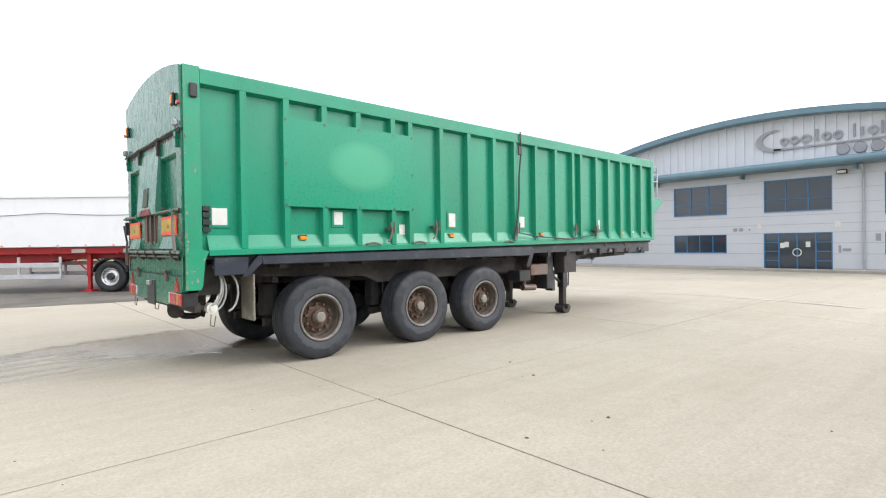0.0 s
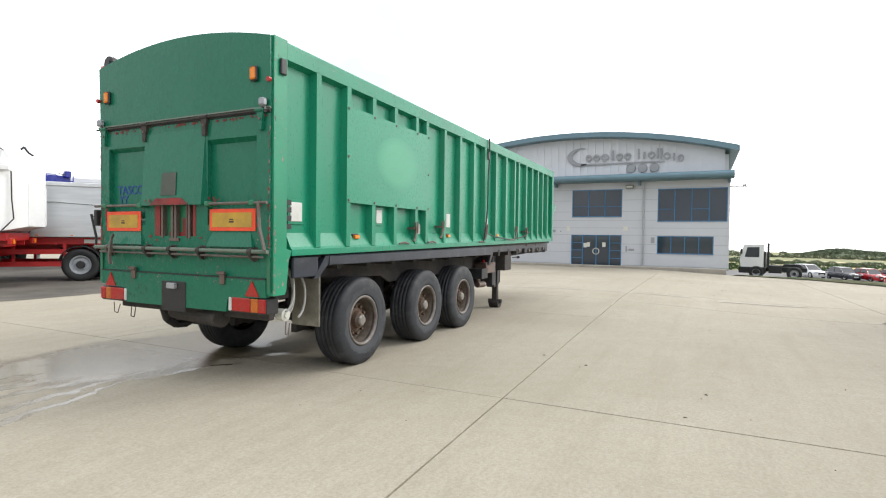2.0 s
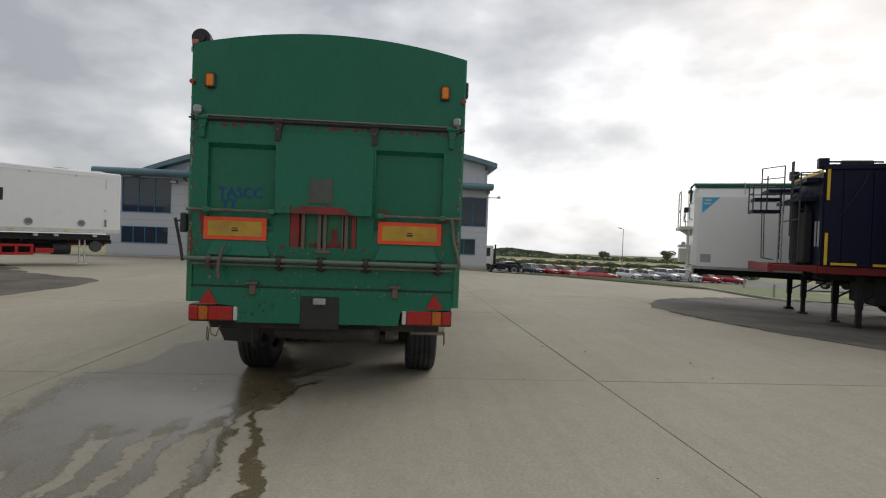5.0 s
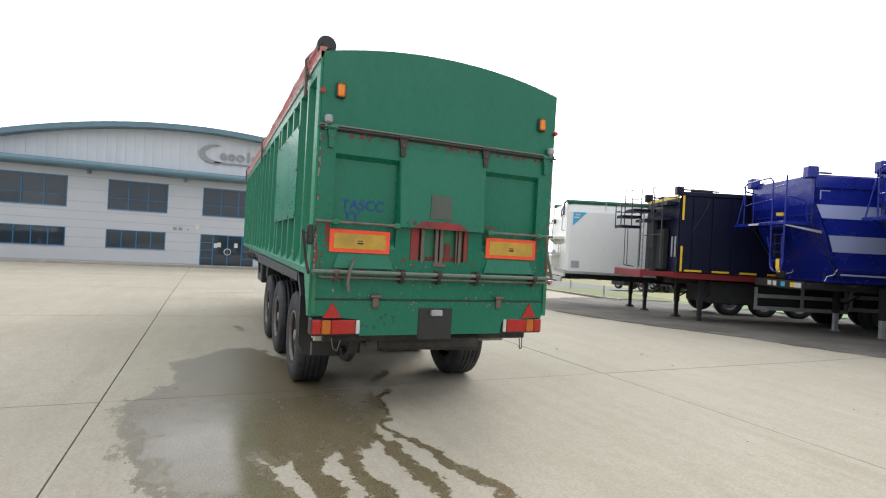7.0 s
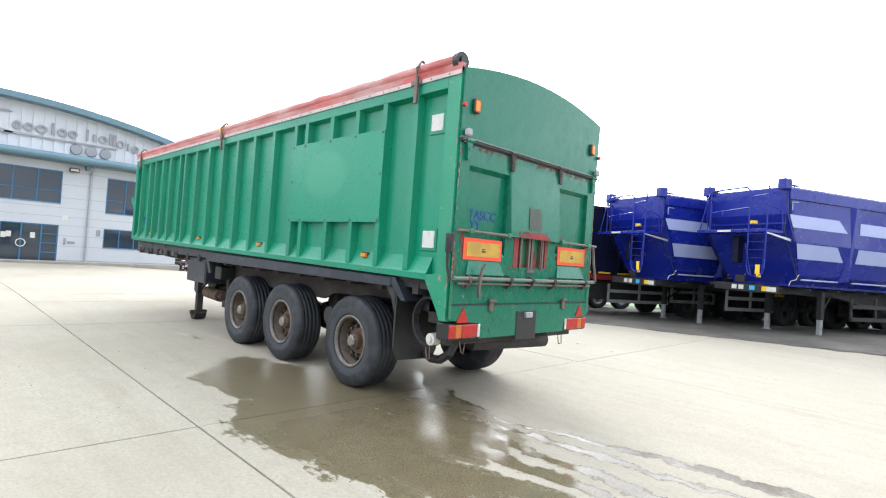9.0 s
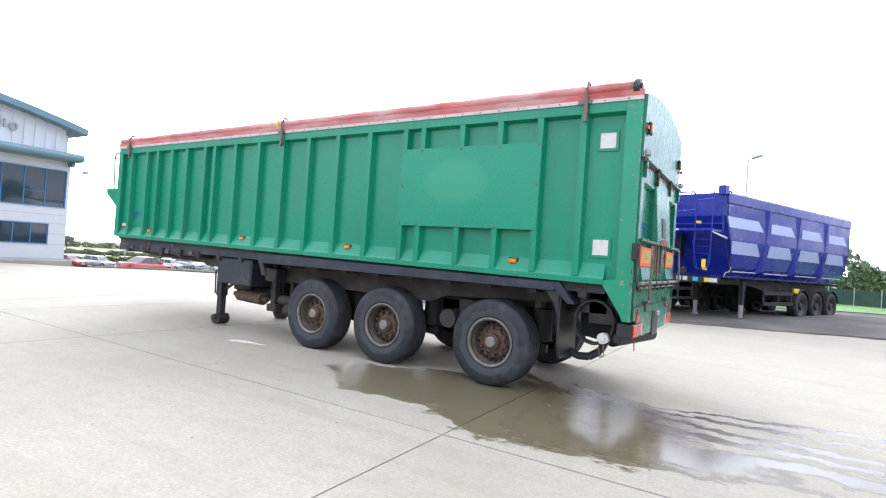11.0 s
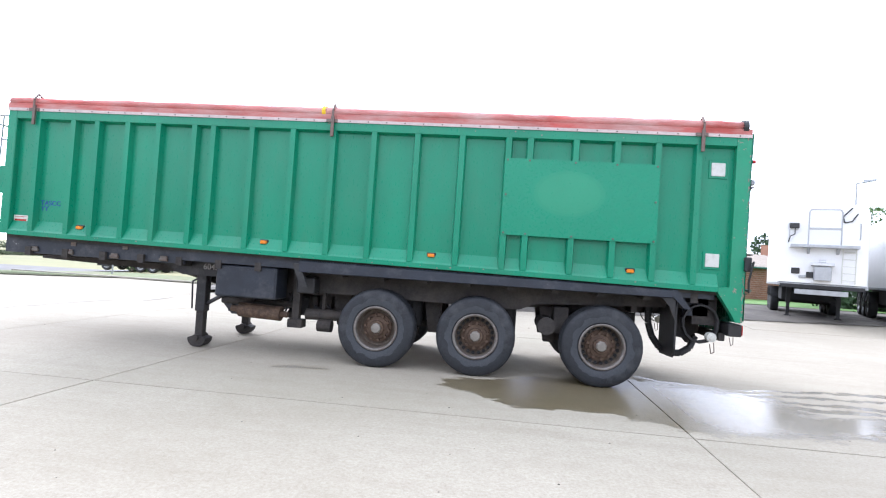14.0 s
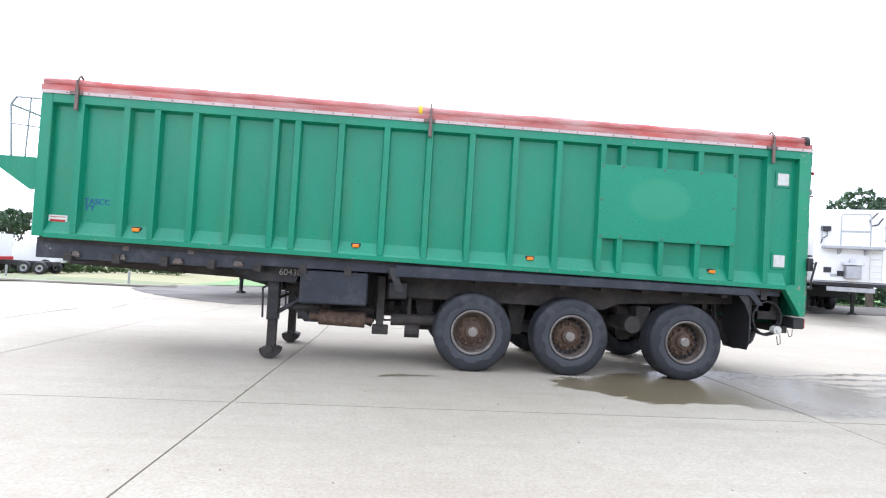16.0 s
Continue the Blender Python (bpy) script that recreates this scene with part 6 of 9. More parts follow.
def chipped_paint():
    """Irregular flakes of missing paint along the edges that get knocked, and scuffs on the door."""
    rng = random.Random(17)

    def flakes(name, mat, label, spots):
        bm = B()
        for o, u, v, r, tall in spots:
            o, u, v = Vector(o), Vector(u), Vector(v)
            n = rng.randint(6, 9)
            ring = [bm.verts.new(o + u * r * rng.uniform(0.45, 1.2) * math.cos(2 * math.pi * i / n) + v * r * tall * rng.uniform(0.45, 1.2) * math.sin(2 * math.pi * i / n)) for i in range(n)]
            bm.faces.new(ring)
        ob = part(name, bm, mat, trailer, label)
        ob["kind"] = "stuff"

    Y, Z, X = (0, 1, 0), (0, 0, 1), (1, 0, 0)
    red, grey = [], []
    for s in (1, -1):
        for _ in range(26):
            red.append(((-0.0232, s * (1.248 - abs(rng.gauss(0, 0.02))), rng.uniform(1.36, 2.64)), Y, Z, rng.uniform(0.002, 0.008), rng.uniform(1.5, 6)))
        for _ in range(20 if s < 0 else 8):
            grey.append(((rng.choice((rng.uniform(0.006, 0.03), rng.uniform(0.01, 0.15))), s * (HW + 0.0012), rng.choice((rng.uniform(1.0, 1.6), rng.uniform(3.0, 3.34), rng.uniform(1.0, 3.3)))), X, Z, rng.uniform(0.003, 0.013), rng.uniform(0.8, 3)))
        for _ in range(30):
            x = rng.uniform(0.3, 10)
            grey.append(((x, s * (HW + 0.0012), zb(x) + rng.uniform(-0.045, 0.0)), X, Z, rng.uniform(0.004, 0.016), rng.uniform(0.3, 0.8)))
        for _ in range(16):
            x = rng.uniform(0.3, 9.9)
            grey.append(((x, s * (HW + 0.0012), zt(x) - rng.uniform(0.02, 0.13)), X, Z, rng.uniform(0.003, 0.014), rng.uniform(0.4, 1.2)))
    for _ in range(34):
        red.append(((-0.0232, rng.uniform(-1.1, 1.1), rng.choice((rng.uniform(2.62, 2.655), rng.uniform(1.345, 1.43), rng.uniform(1.47, 1.51)))), Y, Z, rng.uniform(0.006, 0.03), rng.uniform(0.2, 0.6)))
    for _ in range(10):
        red.append(((-0.0912, rng.uniform(-0.3, 0.4), 1.835 + abs(rng.gauss(0, 0.035))), Y, Z, rng.uniform(0.006, 0.02), rng.uniform(0.4, 1.2)))
    for _ in range(60):
        grey.append(((-0.0262, rng.uniform(-1.15, 1.2), rng.choice((rng.uniform(0.98, 1.12), rng.uniform(1.09, 1.122)))), Y, Z, rng.uniform(0.003, 0.011), rng.uniform(0.3, 1.4)))
    for _ in range(30):
        grey.append(((-0.0125, rng.uniform(-1.15, 1.2), rng.uniform(1.14, 1.33)), Y, Z, rng.uniform(0.003, 0.012), rng.uniform(0.3, 1.5)))
    for _ in range(40):
        grey.append(((-0.0232, rng.uniform(-1.2, 1.2), rng.uniform(1.36, 1.52)), Y, Z, rng.uniform(0.004, 0.014), rng.uniform(0.3, 1.2)))
    # worn patches round the brackets, hinges and board edges: centre, half width, half height, flakes
    for y, z, w, h, k in ((-0.52, 1.845, 0.06, 0.05, 22), (0.53, 1.835, 0.03, 0.03, 8), (1.14, 1.74, 0.022, 0.14, 30), (-1.11, 1.83, 0.04, 0.05, 14), (-1.10, 1.68, 0.016, 0.09, 12), (-1.08, 2.63, 0.14, 0.012, 10), (-0.12, 2.635, 0.24, 0.010, 16), (0.79, 2.632, 0.24, 0.010, 14),
                         (-0.72, 2.632, 0.2, 0.010, 12), (0.40, 1.51, 0.05, 0.012, 6), (1.235, 1.55, 0.010, 0.18, 20), (-1.235, 1.55, 0.010, 0.18, 20), (1.0, 1.50, 0.05, 0.025, 8)):
        for _ in range(k):
            red.append(((-0.0232 - rng.uniform(0, 0.0012), min(1.246, max(-1.246, y + rng.gauss(0, w * 0.55))), z + rng.gauss(0, h * 0.55)), Y, Z, rng.uniform(0.004, 0.02), rng.uniform(0.4, 1.3)))
    for s in (1, -1):
        for _ in range(46):
            grey.append(((-0.0232 - rng.uniform(0, 0.001), s * (1.249 - abs(rng.gauss(0, 0.008))), rng.choice((rng.uniform(1.34, 1.7), rng.uniform(1.34, 2.64)))), Y, Z, rng.uniform(0.003, 0.010), rng.uniform(1.2, 4)))
            grey.append(((rng.uniform(0.002, 0.02), s * (HW + 0.0013), rng.choice((rng.uniform(1.0, 1.7), rng.uniform(1.0, 3.3)))), X, Z, rng.uniform(0.003, 0.010), rng.uniform(1.0, 3.5)))
    flakes("primer_flaking", chip_red, "patches of red primer where paint has gone", red)
    flakes("scuffing", chip_grey, "bare scuffed steel patches", grey)
    dark = [((-0.0262, rng.gauss(0.62, 0.14), rng.uniform(0.86, 1.08)), Y, Z, rng.uniform(0.005, 0.014), rng.uniform(0.8, 1.4)) for _ in range(16)]
    flakes("oil_spotting", black_plas, "dark oily spots on the apron", dark)


chipped_paint()

# ---- parked trailers: built with the front (or tail) face at x = 0, running back along +x ----


def simple_wheel(R, rim, seg=24):
    bm = B()
    lathe(bm, [(R * 0.56, 0.12), (R * 0.60, 0.15), (R * 0.86, 0.16), (R * 0.96, 0.14), (R, 0.09), (R, -0.09), (R * 0.96, -0.14), (R * 0.8, -0.16), (R * 0.5, -0.14)], seg, caps=False)
    a = part("tyre", bm, tyre_new, None, "", True)
    bm = B()
    lathe(bm, [(R * 0.57, 0.125), (R * 0.53, 0.13), (R * 0.49, 0.07), (R * 0.44, 0.02), (R * 0.36, 0.05), (R * 0.30, 0.06), (R * 0.2, 0.06), (R * 0.17, 0.11), (0.0, 0.12)], seg, caps=False)
    for k in range(10):
        t = 2 * math.pi * k / 10
        cyl(bm, (R * 0.27 * math.cos(t), 0.05, R * 0.27 * math.sin(t)), (R * 0.27 * math.cos(t), 0.085, R * 0.27 * math.sin(t)), R * 0.03, 5)
    b = part("rim", bm, rim, None, "", True)
    res = [("tyre", a.data), ("rim", b.data)]
    bm = B()
    lathe(bm, [(R * 0.235, 0.055), (R * 0.23, 0.125), (R * 0.19, 0.15), (0.0, 0.152)], 14)
    h = part("hub", bm, black_plas, None)
    res.append(("hub", h.data))
    bpy.data.objects.remove(h)
    bpy.data.objects.remove(a)
    bpy.data.objects.remove(b)
    return res


WH_CHROME = simple_wheel(0.52, chrome_rim)
WH_GREY = simple_wheel(0.52, grey_steel)
WH_DARK = simple_wheel(0.52, pipe_grey)
WH_BLACK = simple_wheel(0.52, pipe_dark)


def wheels(t, xs, half, kind, R=0.52):
    for x in xs:
        for s in (1, -1):
            w = new("wheel")
            w.parent = t
            w.matrix_basis = pose(x, s * half, R) @ pose(0, 0, 0, 0, 31 * x, 0 if s > 0 else 180)
            for nm, me in kind:
                again(nm, me, w)


def undercarriage(t, L, legs_x, wheels_x, mat, leg_mat, kind, top=1.30, foot_mat=None, foot_w=0.15):
    for s in (1, -1):
        bm = B()
        prism(bm, [(0.1, top - 0.16), (legs_x + 1.0, top - 0.22), (legs_x + 2.2, top - 0.42), (L - 0.2, top - 0.42), (L - 0.1, top), (0.1, top)], "y", s * 0.50, s * 0.58)
        part("chassis_rail", bm, mat, t)
    bm = B()
    for k in range(9):
        x = 0.3 + (L - 0.7) * k / 8
        box(bm, x, x + 0.1, -0.5, 0.5, top - 0.2, top - 0.04)
        box(bm, x, x + 0.06, -1.1, 1.1, top - 0.06, top)
    part("cross_beam", bm, mat, t)
    for s in (1, -1):
        leg = new("landing_leg")
        leg.parent = t
        leg.location = (legs_x, s * 0.78, 0)
        bm = B()
        box(bm, -0.07, 0.07, -0.07, 0.07, 0.52, top - 0.05, 0.008)
        part("outer_tube", bm, leg_mat, leg)
        bm = B()
        box(bm, -0.055, 0.055, -0.055, 0.055, 0.06, 0.54, 0.006)
        part("inner_tube", bm, foot_mat or leg_mat, leg)
        bm = B()
        frustum(bm, [(-foot_w, -foot_w, 0), (foot_w, -foot_w, 0), (foot_w, foot_w, 0), (-foot_w, foot_w, 0)], [(-foot_w * 0.6, -foot_w * 0.6, 0.08), (foot_w * 0.6, -foot_w * 0.6, 0.08), (foot_w * 0.6, foot_w * 0.6, 0.08), (-foot_w * 0.6, foot_w * 0.6, 0.08)])
        part("foot", bm, foot_mat or leg_mat, leg)
        bm = B()
        tube(bm, [(0.0, 0, 0.65), (0.75, -s * 0.22, top - 0.15)], 0.025, 6)
        part("leg_brace", bm, leg_mat, leg)
    # black filler block added to make the space under the floor look shaded
    if top < 1.36 and top > 1.2 and wheels_x[0] - legs_x > 3 and legs_x > 1:
        bm = B()
        box(bm, legs_x + 0.9, wheels_x[0] - 0.75, -0.95, 0.95, 0.62, top - 0.05, 0.02)
        part("underfloor_locker", bm, shade_black, t)
    wheels(t, wheels_x, 1.06, kind)
    for x in wheels_x:
        bm = B()
        cyl(bm, (x, -0.95, 0.52), (x, 0.95, 0.52), 0.07, 10)
        box(bm, x - 0.5, x + 0.4, -0.6, -0.48, 0.5, 0.9)
        box(bm, x - 0.5, x + 0.4, 0.48, 0.6, 0.5, 0.9)
        part("axle", bm, shade_black, t)
        for s in (1, -1):
            bm = B()
            pts = [(x + 0.60 * math.cos(a), 0.52 + 0.60 * math.sin(a)) for a in [math.pi * k / 12 for k in range(1, 12)]]
            inn = [(x + 0.575 * math.cos(a), 0.52 + 0.575 * math.sin(a)) for a in [math.pi * k / 12 for k in range(1, 12)]]
            prism(bm, pts + inn[::-1], "y", s * 0.88, s * 1.24)
            part("mudguard", bm, shade_black, t)


def side_guard(t, x0, x1, mat, half=1.2, zs=(0.55, 0.9), h=0.11):
    for s in (1, -1):
        bm = B()
        for z in zs:
            box(bm, x0, x1, min(s * half, s * (half - 0.03)), max(s * half, s * (half - 0.03)), z, z + h)
        for x in (x0, (x0 + x1) / 2, x1 - 0.08):
            box(bm, x, x + 0.08, min(s * (half - 0.03), s * (half - 0.07)), max(s * (half - 0.03), s * (half - 0.07)), zs[0], 1.2)
        part("side_guard", bm, mat, t)


def ladder(t, y, z0, z1, mat, x=-0.08, w=0.38, n=None):
    bm = B()
    for s in (-1, 1):
        tube(bm, [(x, y + s * w / 2, z0), (x, y + s * w / 2, z1)], 0.018, 6)
    n = n or max(3, int((z1 - z0) / 0.3))
    for k in range(n):
        z = z0 + (z1 - z0) * (k + 0.5) / n
        tube(bm, [(x, y - w / 2, z), (x, y + w / 2, z)], 0.014, 5)
    part("ladder", bm, mat, t)


def blue_tipper(m, label, silver=False):
    t = thing("tipper_trailer", m, label, "trailer", "blue tippers")
    L, H0, H1 = 9.6, 1.42, 3.95

    def edge(z):
        """Where the front end stands at height z: upright above, leaning back towards its foot below."""
        return 0.18 + 0.80 * max(0.0, 3.25 - z) / 1.75

    def rake(vs):
        for v in vs:
            if v.co.x < 0.5:
                v.co.x += edge(v.co.z)
    pr = [(0.86, H0), (1.10, H0 + 0.30), (1.27, 2.55), (1.27, 3.25), (1.27, H1), (1.20, H1), (1.20, 3.25), (1.20, 2.55), (1.02, H0 + 0.34), (0.8, H0 + 0.06)]
    for s in (1, -1):
        bm = B()
        rake(prism(bm, [(s * y, z) for y, z in pr], "x", 0.0, L))
        part("body_side", bm, blue_paint, t)
        bm = B()
        box(bm, 0.18, L, min(s * 1.27, s * 1.31), max(s * 1.27, s * 1.31), H1 - 0.32, H1 - 0.03, 0.01)
        part("top_rail", bm, blue_paint, t)
        # faceted bays between raked ribs, two pale stripes in each bay
        ends = [0.0, 2.75, 5.05, 7.35, L]
        for k in range(4):
            xa, xb = ends[k], ends[k + 1]
            if k < 3:
                bm = B()
                frustum(bm, [(xb - 0.22, s * 1.02, H0 + 0.15), (xb + 0.22, s * 1.02, H0 + 0.15), (xb + 0.05, s * 1.20, H0 + 0.2), (xb - 0.05, s * 1.20, H0 + 0.2)],
                        [(xb - 0.22, s * 1.24, H1 - 0.32), (xb + 0.22, s * 1.24, H1 - 0.32), (xb + 0.05, s * 1.36, H1 - 0.32), (xb - 0.05, s * 1.36, H1 - 0.32)])
                part("body_rib", bm, blue_paint, t)
            for z0, z1 in ((2.92, 3.24), (2.13, 2.52)):
                bm = B()
                f = lambda z: s * ((1.27 if z > 2.55 else 1.10 + 0.17 * (z - 1.72) / 0.83) + 0.006)
                a0, a1 = (edge(z0) + 0.04, edge(z1) + 0.04) if k == 0 else (xa + 0.26, xa + 0.26)
                v = [bm.verts.new(p) for p in ((a0, f(z0), z0), (xb - 0.24, f(z0), z0), (xb - 0.62, f(z1), z1), (a1, f(z1), z1))]
                bm.faces.new(v)
                r = bmesh.ops.extrude_face_region(bm, geom=bm.faces[:])
                bmesh.ops.translate(bm, verts=[q for q in r["geom"] if isinstance(q, bmesh.types.BMVert)], vec=(0, s * 0.006, 0))
                bmesh.ops.recalc_face_normals(bm, faces=bm.faces[:])
                part("stripe", bm, stripe_mat, t, "pale grey-blue stripe")
            bm = B()
            tube(bm, [(xa + (1.02 if k == 0 else 0.3), s * 1.11, H0 + 0.17), (xb - 0.3, s * 1.11, H0 + 0.17)], 0.022, 6)
            part("side_tube", bm, stripe_mat, t)
        bm = B()
        tube(bm, [(0.16, s * 1.22, H1 - 0.1), (0.18, s * 1.2, 2.8), (0.92, s * 1.10, H0 + 0.15)], 0.011, 6)
        part("side_cable", bm, black_plas, t)
        bm = B()
        box(bm, 0.30, 0.54, min(s * 1.272, s * 1.28), max(s * 1.272, s * 1.28), 3.56, 3.58)
        box(bm, 0.30, 0.325, min(s * 1.272, s * 1.28), max(s * 1.272, s * 1.28), 3.36, 3.56)
        part("corner_mark", bm, stripe_mat, t)
    bm = B()
    prism(bm, [(-0.86, H0), (-1.10, H0 + 0.30), (-1.27, 2.55), (-1.27, 3.25), (-1.27, H1), (1.27, H1), (1.27, 3.25), (1.27, 2.55), (1.10, H0 + 0.30), (0.86, H0)], "x", -0.02, 0.05)
    rake(bm.verts)
    part("front_wall", bm, blue_paint, t)
    bm = B()
    prism(bm, [(-0.86, H0), (-1.10, H0 + 0.30), (-1.27, 2.55), (-1.27, H1), (1.27, H1), (1.27, 2.55), (1.10, H0 + 0.30), (0.86, H0)], "x", L - 0.05, L + 0.02)
    part("tail_door", bm, blue_paint, t)
    bm = B()
    box(bm, 0.98, L, -0.88, 0.88, H0 - 0.03, H0 + 0.05)
    box(bm, 0.25, L - 0.05, -1.2, 1.2, 3.0, 3.05)
    part("body_floor", bm, blue_paint, t)
    # sheet motor boxes with their arms
    for s in (1, -1):
        bm = B()
        box(bm, 0.0, 0.26, s * 1.17 - 0.11, s * 1.17 + 0.11, H1 - 0.08, H1 + 0.20, 0.02)
        part("sheet_motor_box", bm, blue_paint, t)
        bm = B()
        box(bm, 0.24, 0.62, s * 1.17 - 0.03, s * 1.17 + 0.03, H1 + 0.04, H1 + 0.08, 0.01)
        tube(bm, [(0.3, s * 1.17, H1 + 0.06), (0.3, s * 0.9, H1 + 0.09)], 0.018, 6)
        part("sheet_arm", bm, black_plas, t)
    # front platform with a silver end bracket
    bm = B()
    box(bm, -0.46, 0.20, -1.16, 0.98, 2.74, 2.82, 0.006)
    part("platform", bm, blue_paint, t)
    bm = B()
    prism(bm, [(-0.44, 2.74), (-0.44, 2.71), (0.44, 2.56), (0.44, 2.62)], "y", -1.20, -1.162)
    part("platform_bracket", bm, alu_frame, t)
    bm = B()
    box(bm, -0.466, -0.46, -0.15, 0.28, 2.755, 2.805)
    part("platform_label", bm, white_plas, t)
    z1 = H1 - 0.04
    bm = B()
    tube(bm, [(0.10, 0.95, z1 - 0.22), (-0.30, 0.78, z1 - 0.18), (-0.44, 0.60, z1 - 0.08), (-0.44, 0.45, z1), (-0.44, -0.55, z1 + 0.02), (-0.44, -0.66, z1 - 0.08), (-0.44, -0.68, 1.84), (-0.44, -0.72, 1.68), (-0.44, -0.84, 1.60), (-0.44, -1.02, 1.60), (-0.44, -1.13, 1.68), (-0.44, -1.17, 1.84), (-0.44, -1.19, z1)], 0.021, 6)
    part("ladder_frame", bm, blue_paint, t)
    for k in range(5):
        bm = B()
        z = 1.86 + 0.21 * k
        tube(bm, [(-0.44, -0.68, z), (-0.44, -1.18, z)], 0.014, 5)
        part("rung", bm, blue_paint, t)
    bm = B()
    for y in (-0.78, -1.10):
        tube(bm, [(-0.42, y, 1.66), (-0.52, y - 0.12 * (1 if y < -1 else -1), 2.44)], 0.015, 6)
    part("folding_step", bm, blue_paint, t)
    for pts in ([(-0.44, 0.56, 2.82), (-0.44, 0.56, z1 - 0.05)], [(-0.42, 0.92, 2.82), (-0.30, 0.80, z1 - 0.2)], [(-0.44, 0.56, 3.30), (-0.44, -0.68, 3.38)], [(-0.44, -1.19, 3.42), (-0.30, -1.22, 3.40), (0.0, -1.24, 3.30), (0.05, -1.24, 2.82)], [(-0.44, -0.68, 3.66), (-0.44, -1.19, 3.70)], [(0.05, 0.98, 2.82), (0.05, 0.98, z1 - 0.2)]):
        bm = B()
        tube(bm, pts, 0.017, 6)
        part("platform_bar", bm, blue_paint, t)
    bm = B()
    box(bm, -0.455, -0.44, -1.06, -0.94, 1.66, 1.90)
    box(bm, -0.455, -0.44, -1.10, -0.98, 1.58, 1.68)
    part("warning_label", bm, yellow_tape, t)
    bm = B()
    cyl(bm, (-0.2, -0.62, 2.98), (-0.2, -0.62, 3.06), 0.09, 12)
    part("cap", bm, yellow_tape, t, "yellow filler cap")
    bm = B()
    box(bm, 0.16, 0.40, 0.12, 0.30, 1.95, 2.70, 0.02)
    part("ram_cover", bm, navy_paint, t)
    bm = B()
    box(bm, 0.03, 0.09, -1.22, 0.70, 1.19, 1.39, 0.01)
    part("front_panel", bm, shade_black, t)
    for y0, y1, mm in ((-0.03, 0.12, white_plas), (-0.24, -0.09, white_plas), (-0.58, -0.42, cyan_sticker), (-0.92, -0.78, yellow_tape), (-1.18, -0.92, white_plas)):
        bm = B()
        box(bm, 0.024, 0.03, y0, y1, 1.23, 1.35)
        part("sticker", bm, mm, t)
    bm = B()
    box(bm, 0.34, 0.42, 0.0, 0.30, 1.42, 1.62, 0.01)
    part("socket_box", bm, black_plas, t)
    for y in (-1.12, 0.42):
        bm = B()
        tube(bm, [(0.92, y, 1.72), (0.86, y + 0.03, 1.58), (0.74, y + 0.08, 1.54), (0.70, y + 0.10, 1.42)], 0.010, 6)
        part("hose_bracket", bm, white_plas, t)
    undercarriage(t, L, 2.35, (5.8, 7.1, 8.4), shade_black, shade_black, WH_BLACK, 1.36, grey_steel, 0.11)
    side_guard(t, 3.0, 5.1, grey_steel if silver else shade_black)
    bm = B()
    prism(bm, [(5.1, 1.15), (5.6, 1.15), (5.45, 0.95), (5.2, 1.0)], "y", -1.2, -1.1)
    part("wheel_chock", bm, yellow_tape, t)


AX = -114.0
blue_tipper(pose(3.04, -4.40, zg(3.04, -7.4)) @ pose(0, 0, 0, 0, 0, AX), "Royal blue steel tipper trailer with pale stripes and black guard")
blue_tipper(pose(6.22, -4.46, zg(6.22, -7.46)) @ pose(0, 0, 0, 0, 0, AX), "Royal blue steel tipper trailer with pale stripes and silver guard", True)
blue_tipper(pose(10.4, 26.6, 0) @ pose(0, 0, 0, 0, 0, 80), "Royal blue steel tipper trailer parked behind the aluminium tipper")


